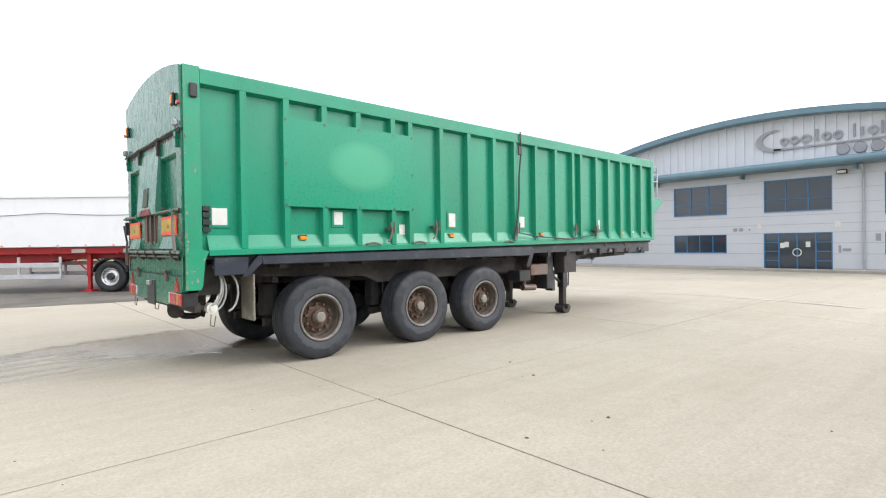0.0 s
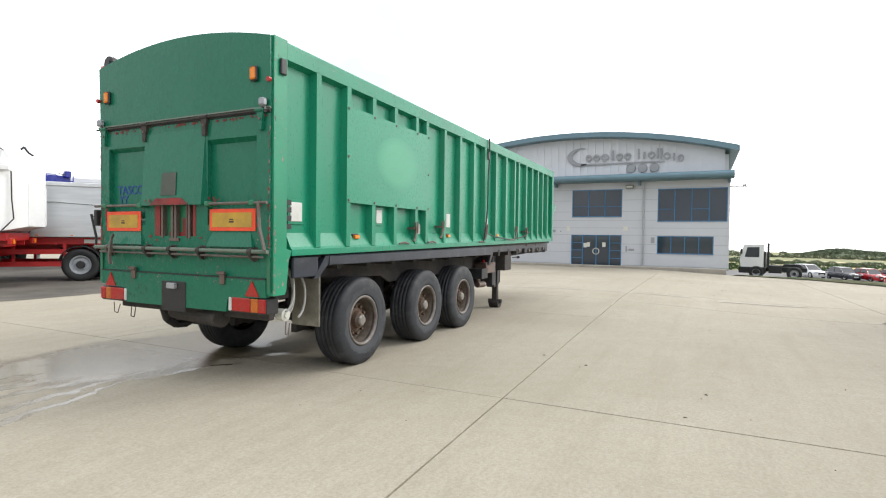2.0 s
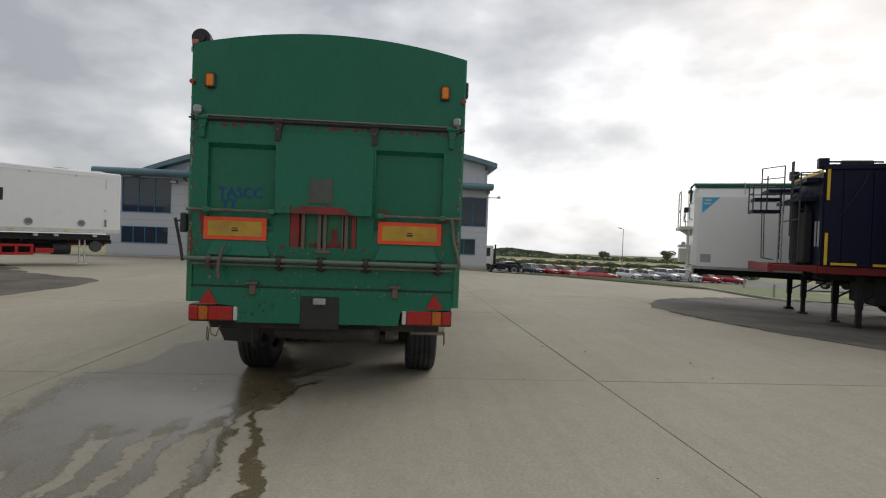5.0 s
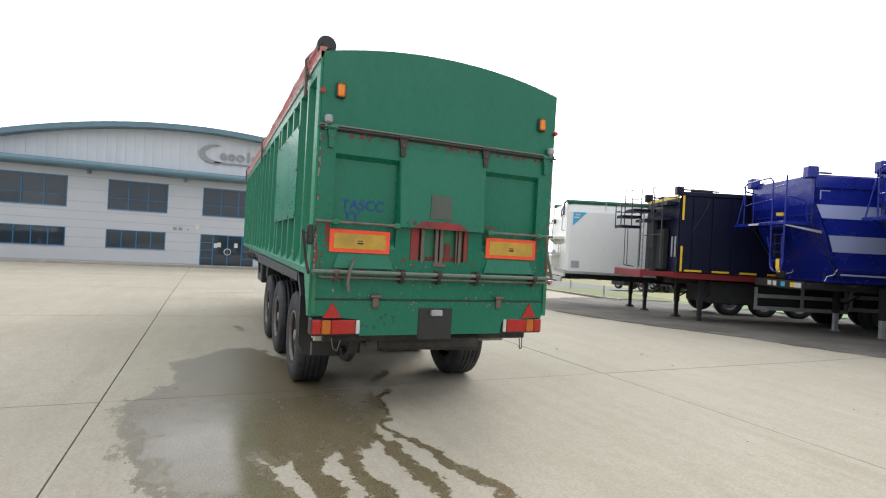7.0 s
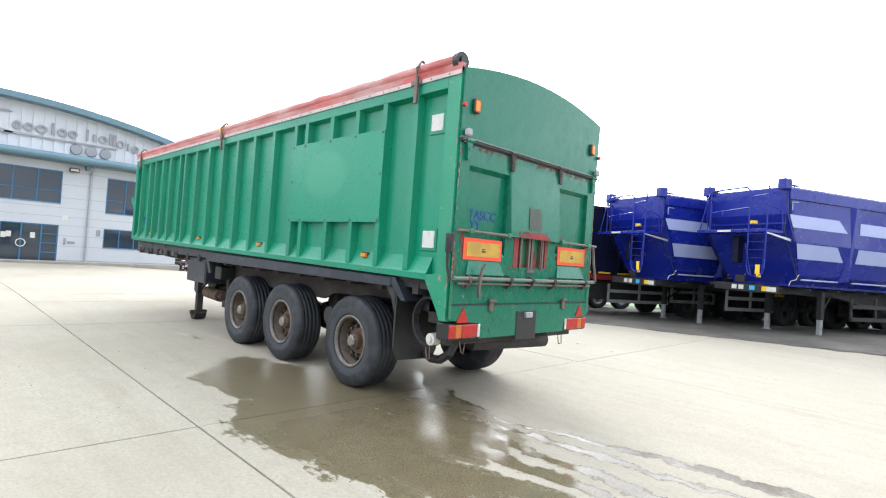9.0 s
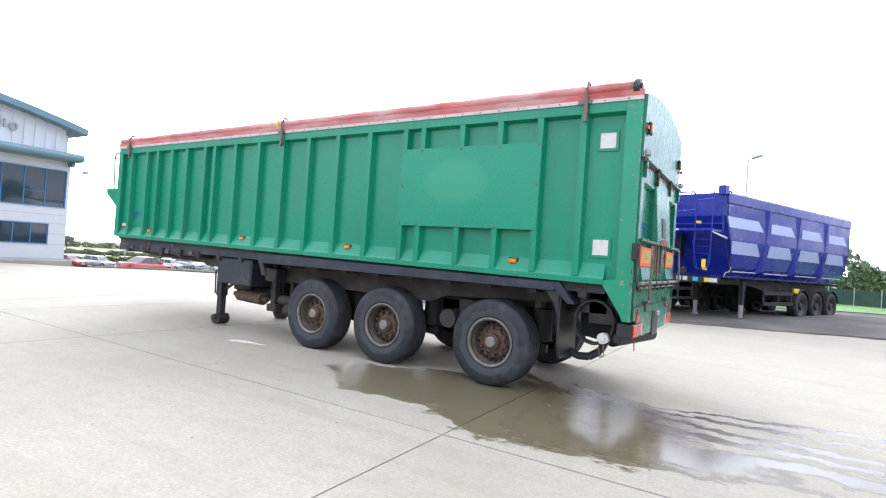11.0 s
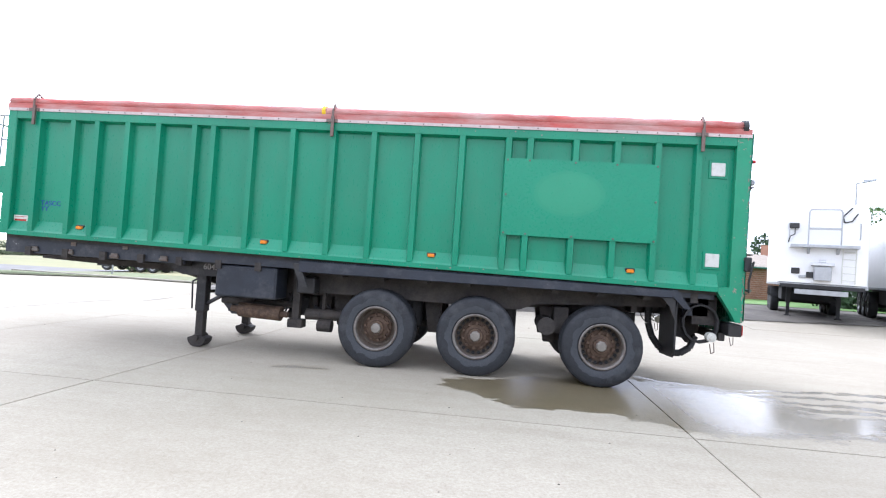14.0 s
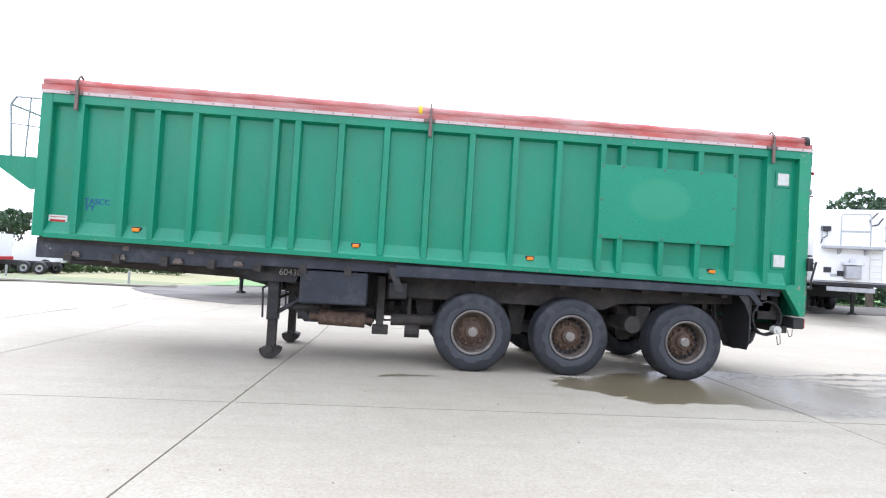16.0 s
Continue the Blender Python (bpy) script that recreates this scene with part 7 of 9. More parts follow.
def navy_tipper(m):
    t = thing("tipper_trailer", m, "Navy tipper trailer with yellow marking tape on red chassis", "trailer")
    L, H0, H1 = 9.8, 1.52, 3.77
    for s in (1, -1):
        bm = B()
        box(bm, 0, L, min(s * 1.2, s * 1.25), max(s * 1.2, s * 1.25), H0, H1)
        part("body_side", bm, navy_paint, t)
        for k in range(17):
            x = 0.35 + k * 0.56
            bm = B()
            box(bm, x, x + 0.08, min(s * 1.25, s * 1.29), max(s * 1.25, s * 1.29), H0 + 0.08, H1 - 0.1)
            part("rib", bm, navy_paint, t)
        for k in range(12):
            bm = B()
            box(bm, 0.15 + k * 0.8, 0.15 + k * 0.8 + 0.5, min(s * 1.29, s * 1.296), max(s * 1.29, s * 1.296), H0 + 0.02, H0 + 0.075)
            part("marking_tape", bm, yellow_tape, t)
        pieces("marking_tape", [(0.02, 0.08, min(s * 1.29, s * 1.296), max(s * 1.29, s * 1.296), a, b) for a, b in ((H0 + 0.02, H0 + 0.75), (H1 - 0.75, H1 - 0.02))], yellow_tape, t)
        bm = B()
        box(bm, -0.05, L, min(s * 1.16, s * 1.30), max(s * 1.16, s * 1.30), H1 - 0.05, H1 + 0.07, 0.01)
        part("top_rail", bm, navy_paint, t)
        bm = B()
        box(bm, -0.15, 0.06, s * 1.17 - 0.09, s * 1.17 + 0.09, H1 - 0.02, H1 + 0.22, 0.015)
        part("sheet_motor_box", bm, navy_paint, t)
        bm = B()
        cyl(bm, (0.06, s * 1.17, H1 + 0.14), (1.1, s * 1.17, H1 + 0.12), 0.022, 8)
        cyl(bm, (0.3, s * 1.17, H1 + 0.12), (0.9, s * 1.17, H1 + 0.11), 0.05, 10)
        tube(bm, [(0.9, s * 1.2, H1 + 0.1), (0.7, s * 1.31, H1 - 0.4), (0.3, s * 1.31, H1 - 1.1)], 0.012, 6)
        part("sheet_arm", bm, shade_black, t)
    bm = B()
    box(bm, -0.03, 0.03, -1.2, 1.2, H0, H1 - 0.1)
    part("front_wall", bm, navy_paint, t)
    bm = B()
    box(bm, -0.04, -0.03, -1.2, 1.2, H1 - 0.1, H1 - 0.02)
    part("marking_tape", bm, yellow_tape, t)
    bm = B()
    box(bm, L - 0.04, L, -1.2, 1.2, H0, H1)
    box(bm, 0, L, -1.2, 1.2, H0, H0 + 0.05)
    box(bm, 0.1, L, -1.2, 1.2, H1 - 0.3, H1 - 0.25)
    part("tail_door", bm, navy_paint, t)
    # stacked front platforms with rails, guard hoops and ladders
    for x0, x1, y0, y1, z in ((-1.10, -0.45, 0.62, 1.18, 2.84), (-1.05, -0.45, 0.62, 1.18, 3.16), (-0.80, -0.10, 0.3, 1.18, 3.36), (-0.42, -0.03, -0.9, 1.18, 3.06), (-0.30, -0.03, -1.0, 0.2, 3.50)):
        bm = B()
        box(bm, x0, x1, y0, y1, z, z + 0.035)
        pl = part("platform", bm, pipe_dark, t)
        bm = B()
        box(bm, x0 - 0.01, x0, y0, y1, z - 0.02, z + 0.07)
        box(bm, x0, x1, y0 - 0.01, y0, z - 0.02, z + 0.07)
        part("toe_board", bm, navy_paint, pl)
    for x, y, z0, z1 in ((-1.10, 1.18, 2.84, 3.58), (-1.10, 0.62, 2.84, 3.58), (-0.80, 1.18, 2.84, 4.08), (-0.80, 0.5, 2.9, 3.80), (-0.26, 1.18, 2.84, 4.16), (-0.45, 0.62, 1.6, 3.58), (-0.40, -0.12, 2.2, 4.06), (-0.40, -0.26, 2.2, 4.06), (-0.40, -0.9, 1.6, 3.70), (-0.30, 0.2, 1.6, 3.5)):
        bm = B()
        tube(bm, [(x, y, z0), (x, y, z1)], 0.018, 6)
        part("rail_post", bm, pipe_dark, t)
    for pts in ([(-0.45, 0.62, 3.58), (-1.10, 0.62, 3.58), (-1.10, 1.18, 3.58), (-0.45, 1.18, 3.58)], [(-1.10, 0.62, 3.36), (-1.10, 1.18, 3.36), (-0.45, 1.18, 3.36)], [(-0.80, 1.18, 4.08), (-0.26, 1.18, 4.16)], [(-0.80, 1.18, 3.78), (-0.26, 1.18, 3.84)], [(-0.40, -0.12, 4.06), (-0.40, -0.26, 4.06)], [(-0.40, -0.26, 3.70), (-0.40, -0.9, 3.70), (-0.05, -1.0, 3.70)], [(-0.40, -0.26, 3.38), (-0.40, -0.9, 3.38)], [(-0.40, -0.9, 2.6), (-0.40, 0.6, 2.6)]):
        bm = B()
        tube(bm, pts, 0.014, 6)
        part("platform_rail", bm, pipe_dark, t)
    for y0, y1 in ((1.12, 1.2), (0.86, 0.92)):
        bm = B()
        tube(bm, [(-0.78, y0, 2.84), (-0.74, y1, 1.62), (-0.5, y1, 1.58)], 0.013, 6)
        part("support_rod", bm, pipe_dark, t)
    for y in (-0.86, -1.08):
        bm = B()
        box(bm, -0.06, -0.034, y - 0.04, y + 0.04, 1.95, 2.55, 0.006)
        part("hand_grip", bm, pipe_grey, t)
    ladder(t, 0.55, 1.5, 3.4, grey_steel, -0.45, 0.34, 9)
    ladder(t, -0.3, 1.5, 3.0, navy_paint, -0.2, 0.4, 6)
    bm = B()
    box(bm, -0.22, -0.03, -0.6, 0.1, 1.55, 2.80, 0.03)
    part("ram_housing", bm, shade_black, t)
    bm = B()
    cyl(bm, (-0.2, 0.0, 1.4), (-0.2, 0.0, 3.2), 0.14, 14)
    part("tipping_ram", bm, shade_black, t)
    bm = B()
    box(bm, -0.05, L, -1.2, 1.2, 1.33, 1.51, 0.01)
    box(bm, -1.0, -0.05, -1.15, -1.0, 1.36, 1.50, 0.01)
    box(bm, -1.0, -0.05, 1.0, 1.15, 1.36, 1.50, 0.01)
    box(bm, -1.06, -0.96, -1.15, 1.15, 1.30, 1.52, 0.01)
    part("chassis_deck", bm, red_shaded, t)
    # black block added in place of the deep shade below the deck
    bm = B()
    box(bm, 1.2, 4.9, -0.8, 0.8, 0.62, 1.30, 0.03)
    part("underfloor_locker", bm, shade_black, t)
    undercarriage(t, L, 0.9, (6.0, 7.3, 8.6), shade_black, shade_black, WH_BLACK, 1.35)
    side_guard(t, 2.3, 5.0, grey_steel)


navy_tipper(pose(9.4, -3.95, zg(9.4, -6)) @ pose(0, 0, 0, 0, 0, AX))


def bulk_trailer(m, label, sheet_roll=False, group="white bulk trailers", L=10.2, H0=1.30, H1=4.02, sticker=False, light=True):
    """White smooth-sided bulk tipper: rounded top edges, front platform, ladder, blower box."""
    t = thing("bulk_trailer", m, label, "trailer", group)
    pr = [(-1.26, H0), (-1.26, H1 - 0.35), (-1.20, H1 - 0.12), (-1.06, H1), (1.06, H1), (1.20, H1 - 0.12), (1.26, H1 - 0.35), (1.26, H0)]
    bm = B()
    prism(bm, pr, "x", 0.12, L)
    part("body", bm, white_paint, t)
    bm = B()
    inner = [(y * 0.955, H0 + 0.02 + (z - H0) * 0.965) for y, z in pr]
    a = [bm.verts.new((0.12, y, z)) for y, z in pr]
    c = [bm.verts.new((0.0, y, z)) for y, z in inner]
    for i in range(len(pr)):
        bm.faces.new((a[i], a[(i + 1) % len(pr)], c[(i + 1) % len(pr)], c[i]))
    bm.faces.new(c)
    bmesh.ops.recalc_face_normals(bm, faces=bm.faces[:])
    part("front_wall", bm, white_paint, t)
    bm = B()
    box(bm, 0.0, L, -1.27, 1.27, H0 - 0.1, H0 - 0.005, 0.01)
    part("body_sill", bm, grey_steel, t)
    if sheet_roll:
        bm = B()
        for s in (1, -1):
            cyl(bm, (0.0, s * 1.12, H1 + 0.03), (L, s * 1.12, H1 + 0.03), 0.075, 12)
        part("rolled_sheet", bm, dark_green, t, "dark green rolled sheet")
        bm = B()
        tube(bm, [(0.0, -1.18, H1 + 0.08), (-0.12, -1.2, H1 - 0.05), (-0.12, -1.2, H1 - 0.5)], 0.03, 6)
        part("roll_arm", bm, black_plas, t)
        for x in (1.4, 5.0, 8.6):
            bm = B()
            tube(bm, [(x, -1.29, H1 - 0.25), (x, -1.29, H1 + 0.08), (x, -1.15, H1 + 0.13)], 0.014, 6)
            part("sheet_strap", bm, grey_steel, t)
    if sticker:
        bm = B()
        v = [bm.verts.new(p) for p in ((0.22, -1.266, H1 - 0.36), (0.72, -1.266, H1 - 0.36), (0.22, -1.266, H1 - 0.86))]
        bm.faces.new(v)
        r = bmesh.ops.extrude_face_region(bm, geom=bm.faces[:])
        bmesh.ops.translate(bm, verts=[q for q in r["geom"] if isinstance(q, bmesh.types.BMVert)], vec=(0, -0.004, 0))
        bmesh.ops.recalc_face_normals(bm, faces=bm.faces[:])
        part("sticker", bm, cyan_sticker, t, "cyan corner triangle with white bars")
        bm = B()
        box(bm, 0.30, 0.48, -1.276, -1.272, H1 - 0.48, H1 - 0.42)
        box(bm, 0.26, 0.46, -1.276, -1.272, H1 - 0.58, H1 - 0.53)
        part("printed_bar", bm, white_plas, t)
        bm = B()
        box(bm, 0.22, 0.52, -1.268, -1.262, H0 + 0.12, H0 + 0.38)
        part("data_plate", bm, pipe_grey, t)
    # front fittings
    bm = B()
    box(bm, -0.38, 0.02, -0.95, 0.95, 2.52, 2.62, 0.008)
    prism(bm, [(0.0, 2.52), (-0.3, 2.52), (0.0, 2.32)], "y", -0.45, -0.37)
    prism(bm, [(0.0, 2.52), (-0.3, 2.52), (0.0, 2.32)], "y", 0.37, 0.45)
    fit_mat = white_plas if sticker else grey_steel
    part("platform", bm, fit_mat, t)
    bm = B()
    tube(bm, [(-0.34, 0.45, 2.62), (-0.34, 0.45, 3.72), (-0.34, 0.40, 3.80), (-0.34, -0.40, 3.80), (-0.34, -0.45, 3.72), (-0.34, -0.45, 2.62)], 0.022, 6)
    box(bm, -0.36, -0.32, -0.45, 0.45, 3.12, 3.19)
    part("platform_rail", bm, fit_mat, t)
    ladder(t, -0.72, 1.36, 2.52, white_plas, -0.1, 0.36, 5)
    for y in (0.98, -0.98):
        bm = B()
        tube(bm, [(-0.02, y, 2.85), (-0.12, y, 2.87), (-0.12, y, 3.35), (-0.02, y, 3.37)], 0.018, 6)
        part("grab_handle", bm, grey_steel, t)
    bm = B()
    box(bm, -0.32, 0.0, -0.24, 0.24, 1.42, 1.90, 0.02)
    bb = part("blower_box", bm, fit_mat, t)
    bm = B()
    box(bm, -0.34, 0.0, -0.32, 0.32, 1.92, 2.02, 0.01)
    cyl(bm, (-0.18, -0.08, 2.06), (-0.18, 0.12, 2.06), 0.07, 12)
    cyl(bm, (-0.36, -0.05, 1.97), (-0.3, -0.05, 1.97), 0.05, 10)
    part("valve_set", bm, alu_frame, bb)
    for y, z, w, h, mm in ((0.75, 1.62, 0.24, 0.2, black_plas), (0.33, 1.50, 0.22, 0.2, black_plas), (0.55, 1.48, 0.2, 0.1, grey_steel)):
        bm = B()
        box(bm, -0.05, 0.0, y - w / 2, y + w / 2, z, z + h, 0.01)
        part("socket_box", bm, mm, t)
    bm = B()
    box(bm, -0.14, 0.0, 0.7, 1.0, 3.18, 3.36, 0.02)
    tube(bm, [(-0.08, 0.82, 3.18), (-0.1, 0.82, 2.98), (-0.08, 0.95, 2.9), (-0.06, 1.0, 2.7)], 0.018, 6)
    part("sheet_motor", bm, black_plas, t)
    bm = B()
    tube(bm, [(-0.03, -0.75, H1 - 0.12), (-0.06, -0.5, 3.6), (-0.06, -0.55, 3.4), (-0.06, -0.75, 3.45), (-0.06, -0.9, 3.7)], 0.02, 6)
    part("air_hose", bm, black_plas, t)
    bm = B()
    box(bm, -0.02, 0.05, -1.18, 1.18, 1.14, 1.26)
    part("front_beam", bm, fit_mat if sticker else shade_black, t)
    bm = B()
    box(bm, -0.02, 0.03, -0.75, 0.75, 0.93, 1.10, 0.01)
    part("coupling_plate", bm, grey_steel, t)
    undercarriage(t, L, 3.2 if sticker else 2.3, (6.2, 7.5, 8.8), shade_black, shade_black, WH_GREY, 1.24)
    return t


bulk_trailer(pose(14.25, -3.6, zg(14.5, -5)) @ pose(0, 0, 0, 0, 0, AX), "White bulk trailer with dark green rolled sheet and cyan sticker", True, "", H0=1.36, H1=3.90, sticker=True)
bulk_trailer(pose(-6.04, -4.04, zg(-6, -5)) @ pose(0, 0, 0, 0, 0, AX), "White bulk trailer with grey front platform and ladder")
bulk_trailer(pose(-9.32, -3.2, zg(-9, -5) + 0.04) @ pose(0, 0, 0, 0, 0, AX - 2), "White bulk trailer parked beside its twin")


def scow_trailer(m, label, mat, leg_mat, L, H0, H1, wheels_x, legs_x, guard=None, kind=WH_CHROME):
    """Smooth-sided tipper on a red chassis, tail at x = 0 with a sloping undercut, running forward along +x."""
    t = thing("tipper_trailer", m, label, "trailer")
    bm = B()
    ribbed = mat is alu
    cut, arch = (0.85, 0.28) if ribbed else (0.22, 0.62)
    prism(bm, [(0.0, H1 - 0.38), (0.30, H1 - 0.45), (cut, H0), (L, H0), (L, H1), (0.0, H1)] if ribbed else [(0.17, H0 + 0.02), (0.3, H0), (L, H0), (L, H1), (0.17, H1)], "y", -1.24, 1.24)
    part("body", bm, mat, t)
    for z in (H0 + 0.02, H0 + 0.35, H1 - 0.32, H1 - 0.16) if ribbed else ():
        for s in (1, -1):
            bm = B()
            x0 = cut - (cut - 0.25) * min(1, (z - H0) / (H1 - 0.45 - H0))
            box(bm, max(0.02, x0 + 0.05), L, min(s * 1.24, s * 1.25), max(s * 1.24, s * 1.25), z, z + 0.05)
            part("body_rail", bm, mat, t)
    if not ribbed:
        # tail door, narrowing behind the body, with its hoop and corner marks
        bm = B()
        frustum(bm, [(0.17, -1.22, H0 + 0.02), (-0.34, -0.85, H0 + 0.16), (-0.34, 0.85, H0 + 0.16), (0.17, 1.22, H0 + 0.02)], [(0.17, -1.22, H1 + 0.02), (-0.34, -0.85, H1 + 0.36), (-0.34, 0.85, H1 + 0.36), (0.17, 1.22, H1 + 0.02)])
        td = part("tail_door", bm, mat, t)
        for s in (1, -1):
            bm = B()
            box(bm, -0.36, -0.34, s * 0.80 - 0.05, s * 0.80 + 0.05, H0 + 0.2, H0 + 1.3, 0.004)
            part("door_post", bm, mat, td)
            bm = B()
            tube(bm, [(-0.05, s * 1.14, H1 - 0.06), (-0.06, s * 1.14, H1 - 0.8), (-0.10, s * 1.14, H0 + 0.35), (0.2, s * 1.25, H0 - 0.05)], 0.016, 6)
            part("door_chain", bm, shade_black, td)
            bm = B()
            box(bm, 0.80, 1.15, min(s * 1.24, s * 1.246), max(s * 1.24, s * 1.246), H1 + 0.27, H1 + 0.31)
            box(bm, 0.80, 0.85, min(s * 1.24, s * 1.246), max(s * 1.24, s * 1.246), H1 + 0.02, H1 + 0.27)
            part("corner_mark", bm, pipe_grey, t)
        bm = B()
        tube(bm, [(-0.20, 0.9, H1 + 0.55), (-0.26, 0.86, H1 + 0.62), (-0.34, 0.80, H1 + 0.48), (-0.42, 0.72, H1 + 0.42)], 0.025, 6)
        part("sheet_crank", bm, shade_black, t)
    for s in (1, -1):
        bm = B()
        box(bm, -0.05, L, min(s * 1.16, s * 1.29), max(s * 1.16, s * 1.29), H1 - 0.05, H1 + 0.08, 0.015)
        part("top_rail", bm, alu_frame if mat is alu else mat, t)
        bm = B()
        pts = [(0.3 + (L - 0.6) * k / 16, s * 1.265, H1 - 0.55 - 0.09 * math.sin(math.pi * (k % 8) / 8)) for k in range(17)]
        tube(bm, pts, 0.009, 5)
        part("sheet_cord", bm, black_plas, t)
        # tail door frame, arms and lamps
        bm = B()
        if ribbed:
            tube(bm, [(-0.28, s * 1.1, H1 - 0.45), (0.35, s * 1.28, H1 - 0.45)], 0.045, 8)
            box(bm, -0.38, -0.22, s * 1.1 - 0.06, s * 1.1 + 0.06, H1 - 0.75, H1 - 0.42, 0.01)
        else:
            box(bm, 0.38, 0.78, s * 1.27 - 0.03, s * 1.27 + 0.03, H1 - 0.01, H1 + 0.05, 0.01)
            box(bm, 0.34, 0.54, s * 1.26 - 0.04, s * 1.26 + 0.04, H1 - 0.30, H1 - 0.05, 0.01)
        part("door_arm", bm, shade_black, t)
        if ribbed:
            bm = B()
            frustum(bm, [(cut - 0.35, s * 0.85, 1.30), (cut, s * 0.85, 1.30), (cut, s * 1.0, 1.30), (cut - 0.35, s * 1.0, 1.30)], [(0.24, s * 0.85, H1 - 0.6), (0.36, s * 0.85, H1 - 0.6), (0.36, s * 1.0, H1 - 0.6), (0.24, s * 1.0, H1 - 0.6)])
            part("tail_frame", bm, red_chassis, t)
        bm = B()
        box(bm, -0.05, 0.04, s * 0.95 - 0.2, s * 0.95 + 0.2, 1.2, 1.36, 0.01)
        lamp = part("tail_lamp", bm, red_lens, t)
        bm = B()
        box(bm, -0.06, -0.05, s * 0.95 - 0.08, s * 0.95 + 0.08, 1.22, 1.34)
        part("amber_lens", bm, amber, lamp)
    for x in (0.50, 0.88):
        bm = B()
        tube(bm, [(x, -1.1 + 2.2 * k / 10, H1 + 0.05 + arch * math.sin(math.pi * k / 10) ** 0.6) for k in range(11)], 0.016, 6)
        part("sheet_hoop", bm, white_plas if ribbed else shade_black, t)
    bm = B()
    v = [[bm.verts.new((x, -1.2 + 2.4 * k / 14, H1 + 0.03 + arch * math.sin(math.pi * k / 14) ** 0.6 * h)) for k in range(15)] for x, h in ((0.45, 0.96), (0.8, 0.95), (1.3, 0.35 if ribbed else 0.94), (L, 0.3 if ribbed else 0.92))]
    for A, C in zip(v[:-1], v[1:]):
        for i in range(14):
            bm.faces.new((A[i], A[i + 1], C[i + 1], C[i]))
    if not ribbed:
        bm.faces.new(v[0])
    part("load_sheet", bm, white_paint, t, "", True)
    bm = B()
    box(bm, 0.1, L + 0.6, -1.0, 1.0, H0 - 0.24, H0 - 0.02, 0.01)
    part("chassis_deck", bm, red_chassis, t)
    for x in (1.9, 3.6):
        bm = B()
        box(bm, x, x + 0.45, 1.0, 1.02, H0 - 0.20, H0 - 0.08, 0.005)
        part("data_plate", bm, white_plas, t)
    bm = B()
    for k in range(int(L / 0.9)):
        box(bm, 0.7 + k * 0.9, 0.76 + k * 0.9, 1.25, 1.27, H0 + 0.03, H0 + 0.06)
    part("marker_lamp", bm, amber, t)
    undercarriage(t, L, legs_x, wheels_x, red_chassis, leg_mat, kind, H0 - 0.2, None, 0.2)
    if guard:
        side_guard(t, guard[0], guard[1], guard[2], 1.18, (0.48, 0.86), 0.15)
    return t


# tails lie towards the office; bodies run back at an angle
LX = 140.0
scow_trailer(pose(6.42, 19.26, 0) @ pose(0, 0, 0, 0, 0, LX), "White tipper trailer on a red chassis with polished wheels", white_paint, red_chassis, 9.4, 1.53, 3.19, (1.42, 2.70), 3.6, (4.3, 7.0, alu_frame))
grey_t = scow_trailer(pose(12.1, 17.91, 0) @ pose(0, 0, 0, 0, 0, LX), "Ribbed aluminium tipper trailer on a red chassis", alu, shade_black, 9.6, 1.40, 3.02, (2.86, 4.12), 4.05, (4.5, 7.1, red_chassis), WH_DARK)
bm = B()
box(bm, 0.22, 1.47, 0.85, 1.22, 0.66, 1.04, 0.02)
part("tool_box", bm, alu_frame, grey_t, "long aluminium tool box")
bm = B()
for x in (0.35, 0.75, 1.15):
    cyl(bm, (x + 0.12, 1.22, 0.88), (x + 0.12, 1.24, 0.88), 0.05, 12)
part("box_latch", bm, black_plas, grey_t)
bm = B()
box(bm, 0.22, 2.1, 1.18, 1.22, 0.48, 0.62)
part("side_guard", bm, alu_frame, grey_t)


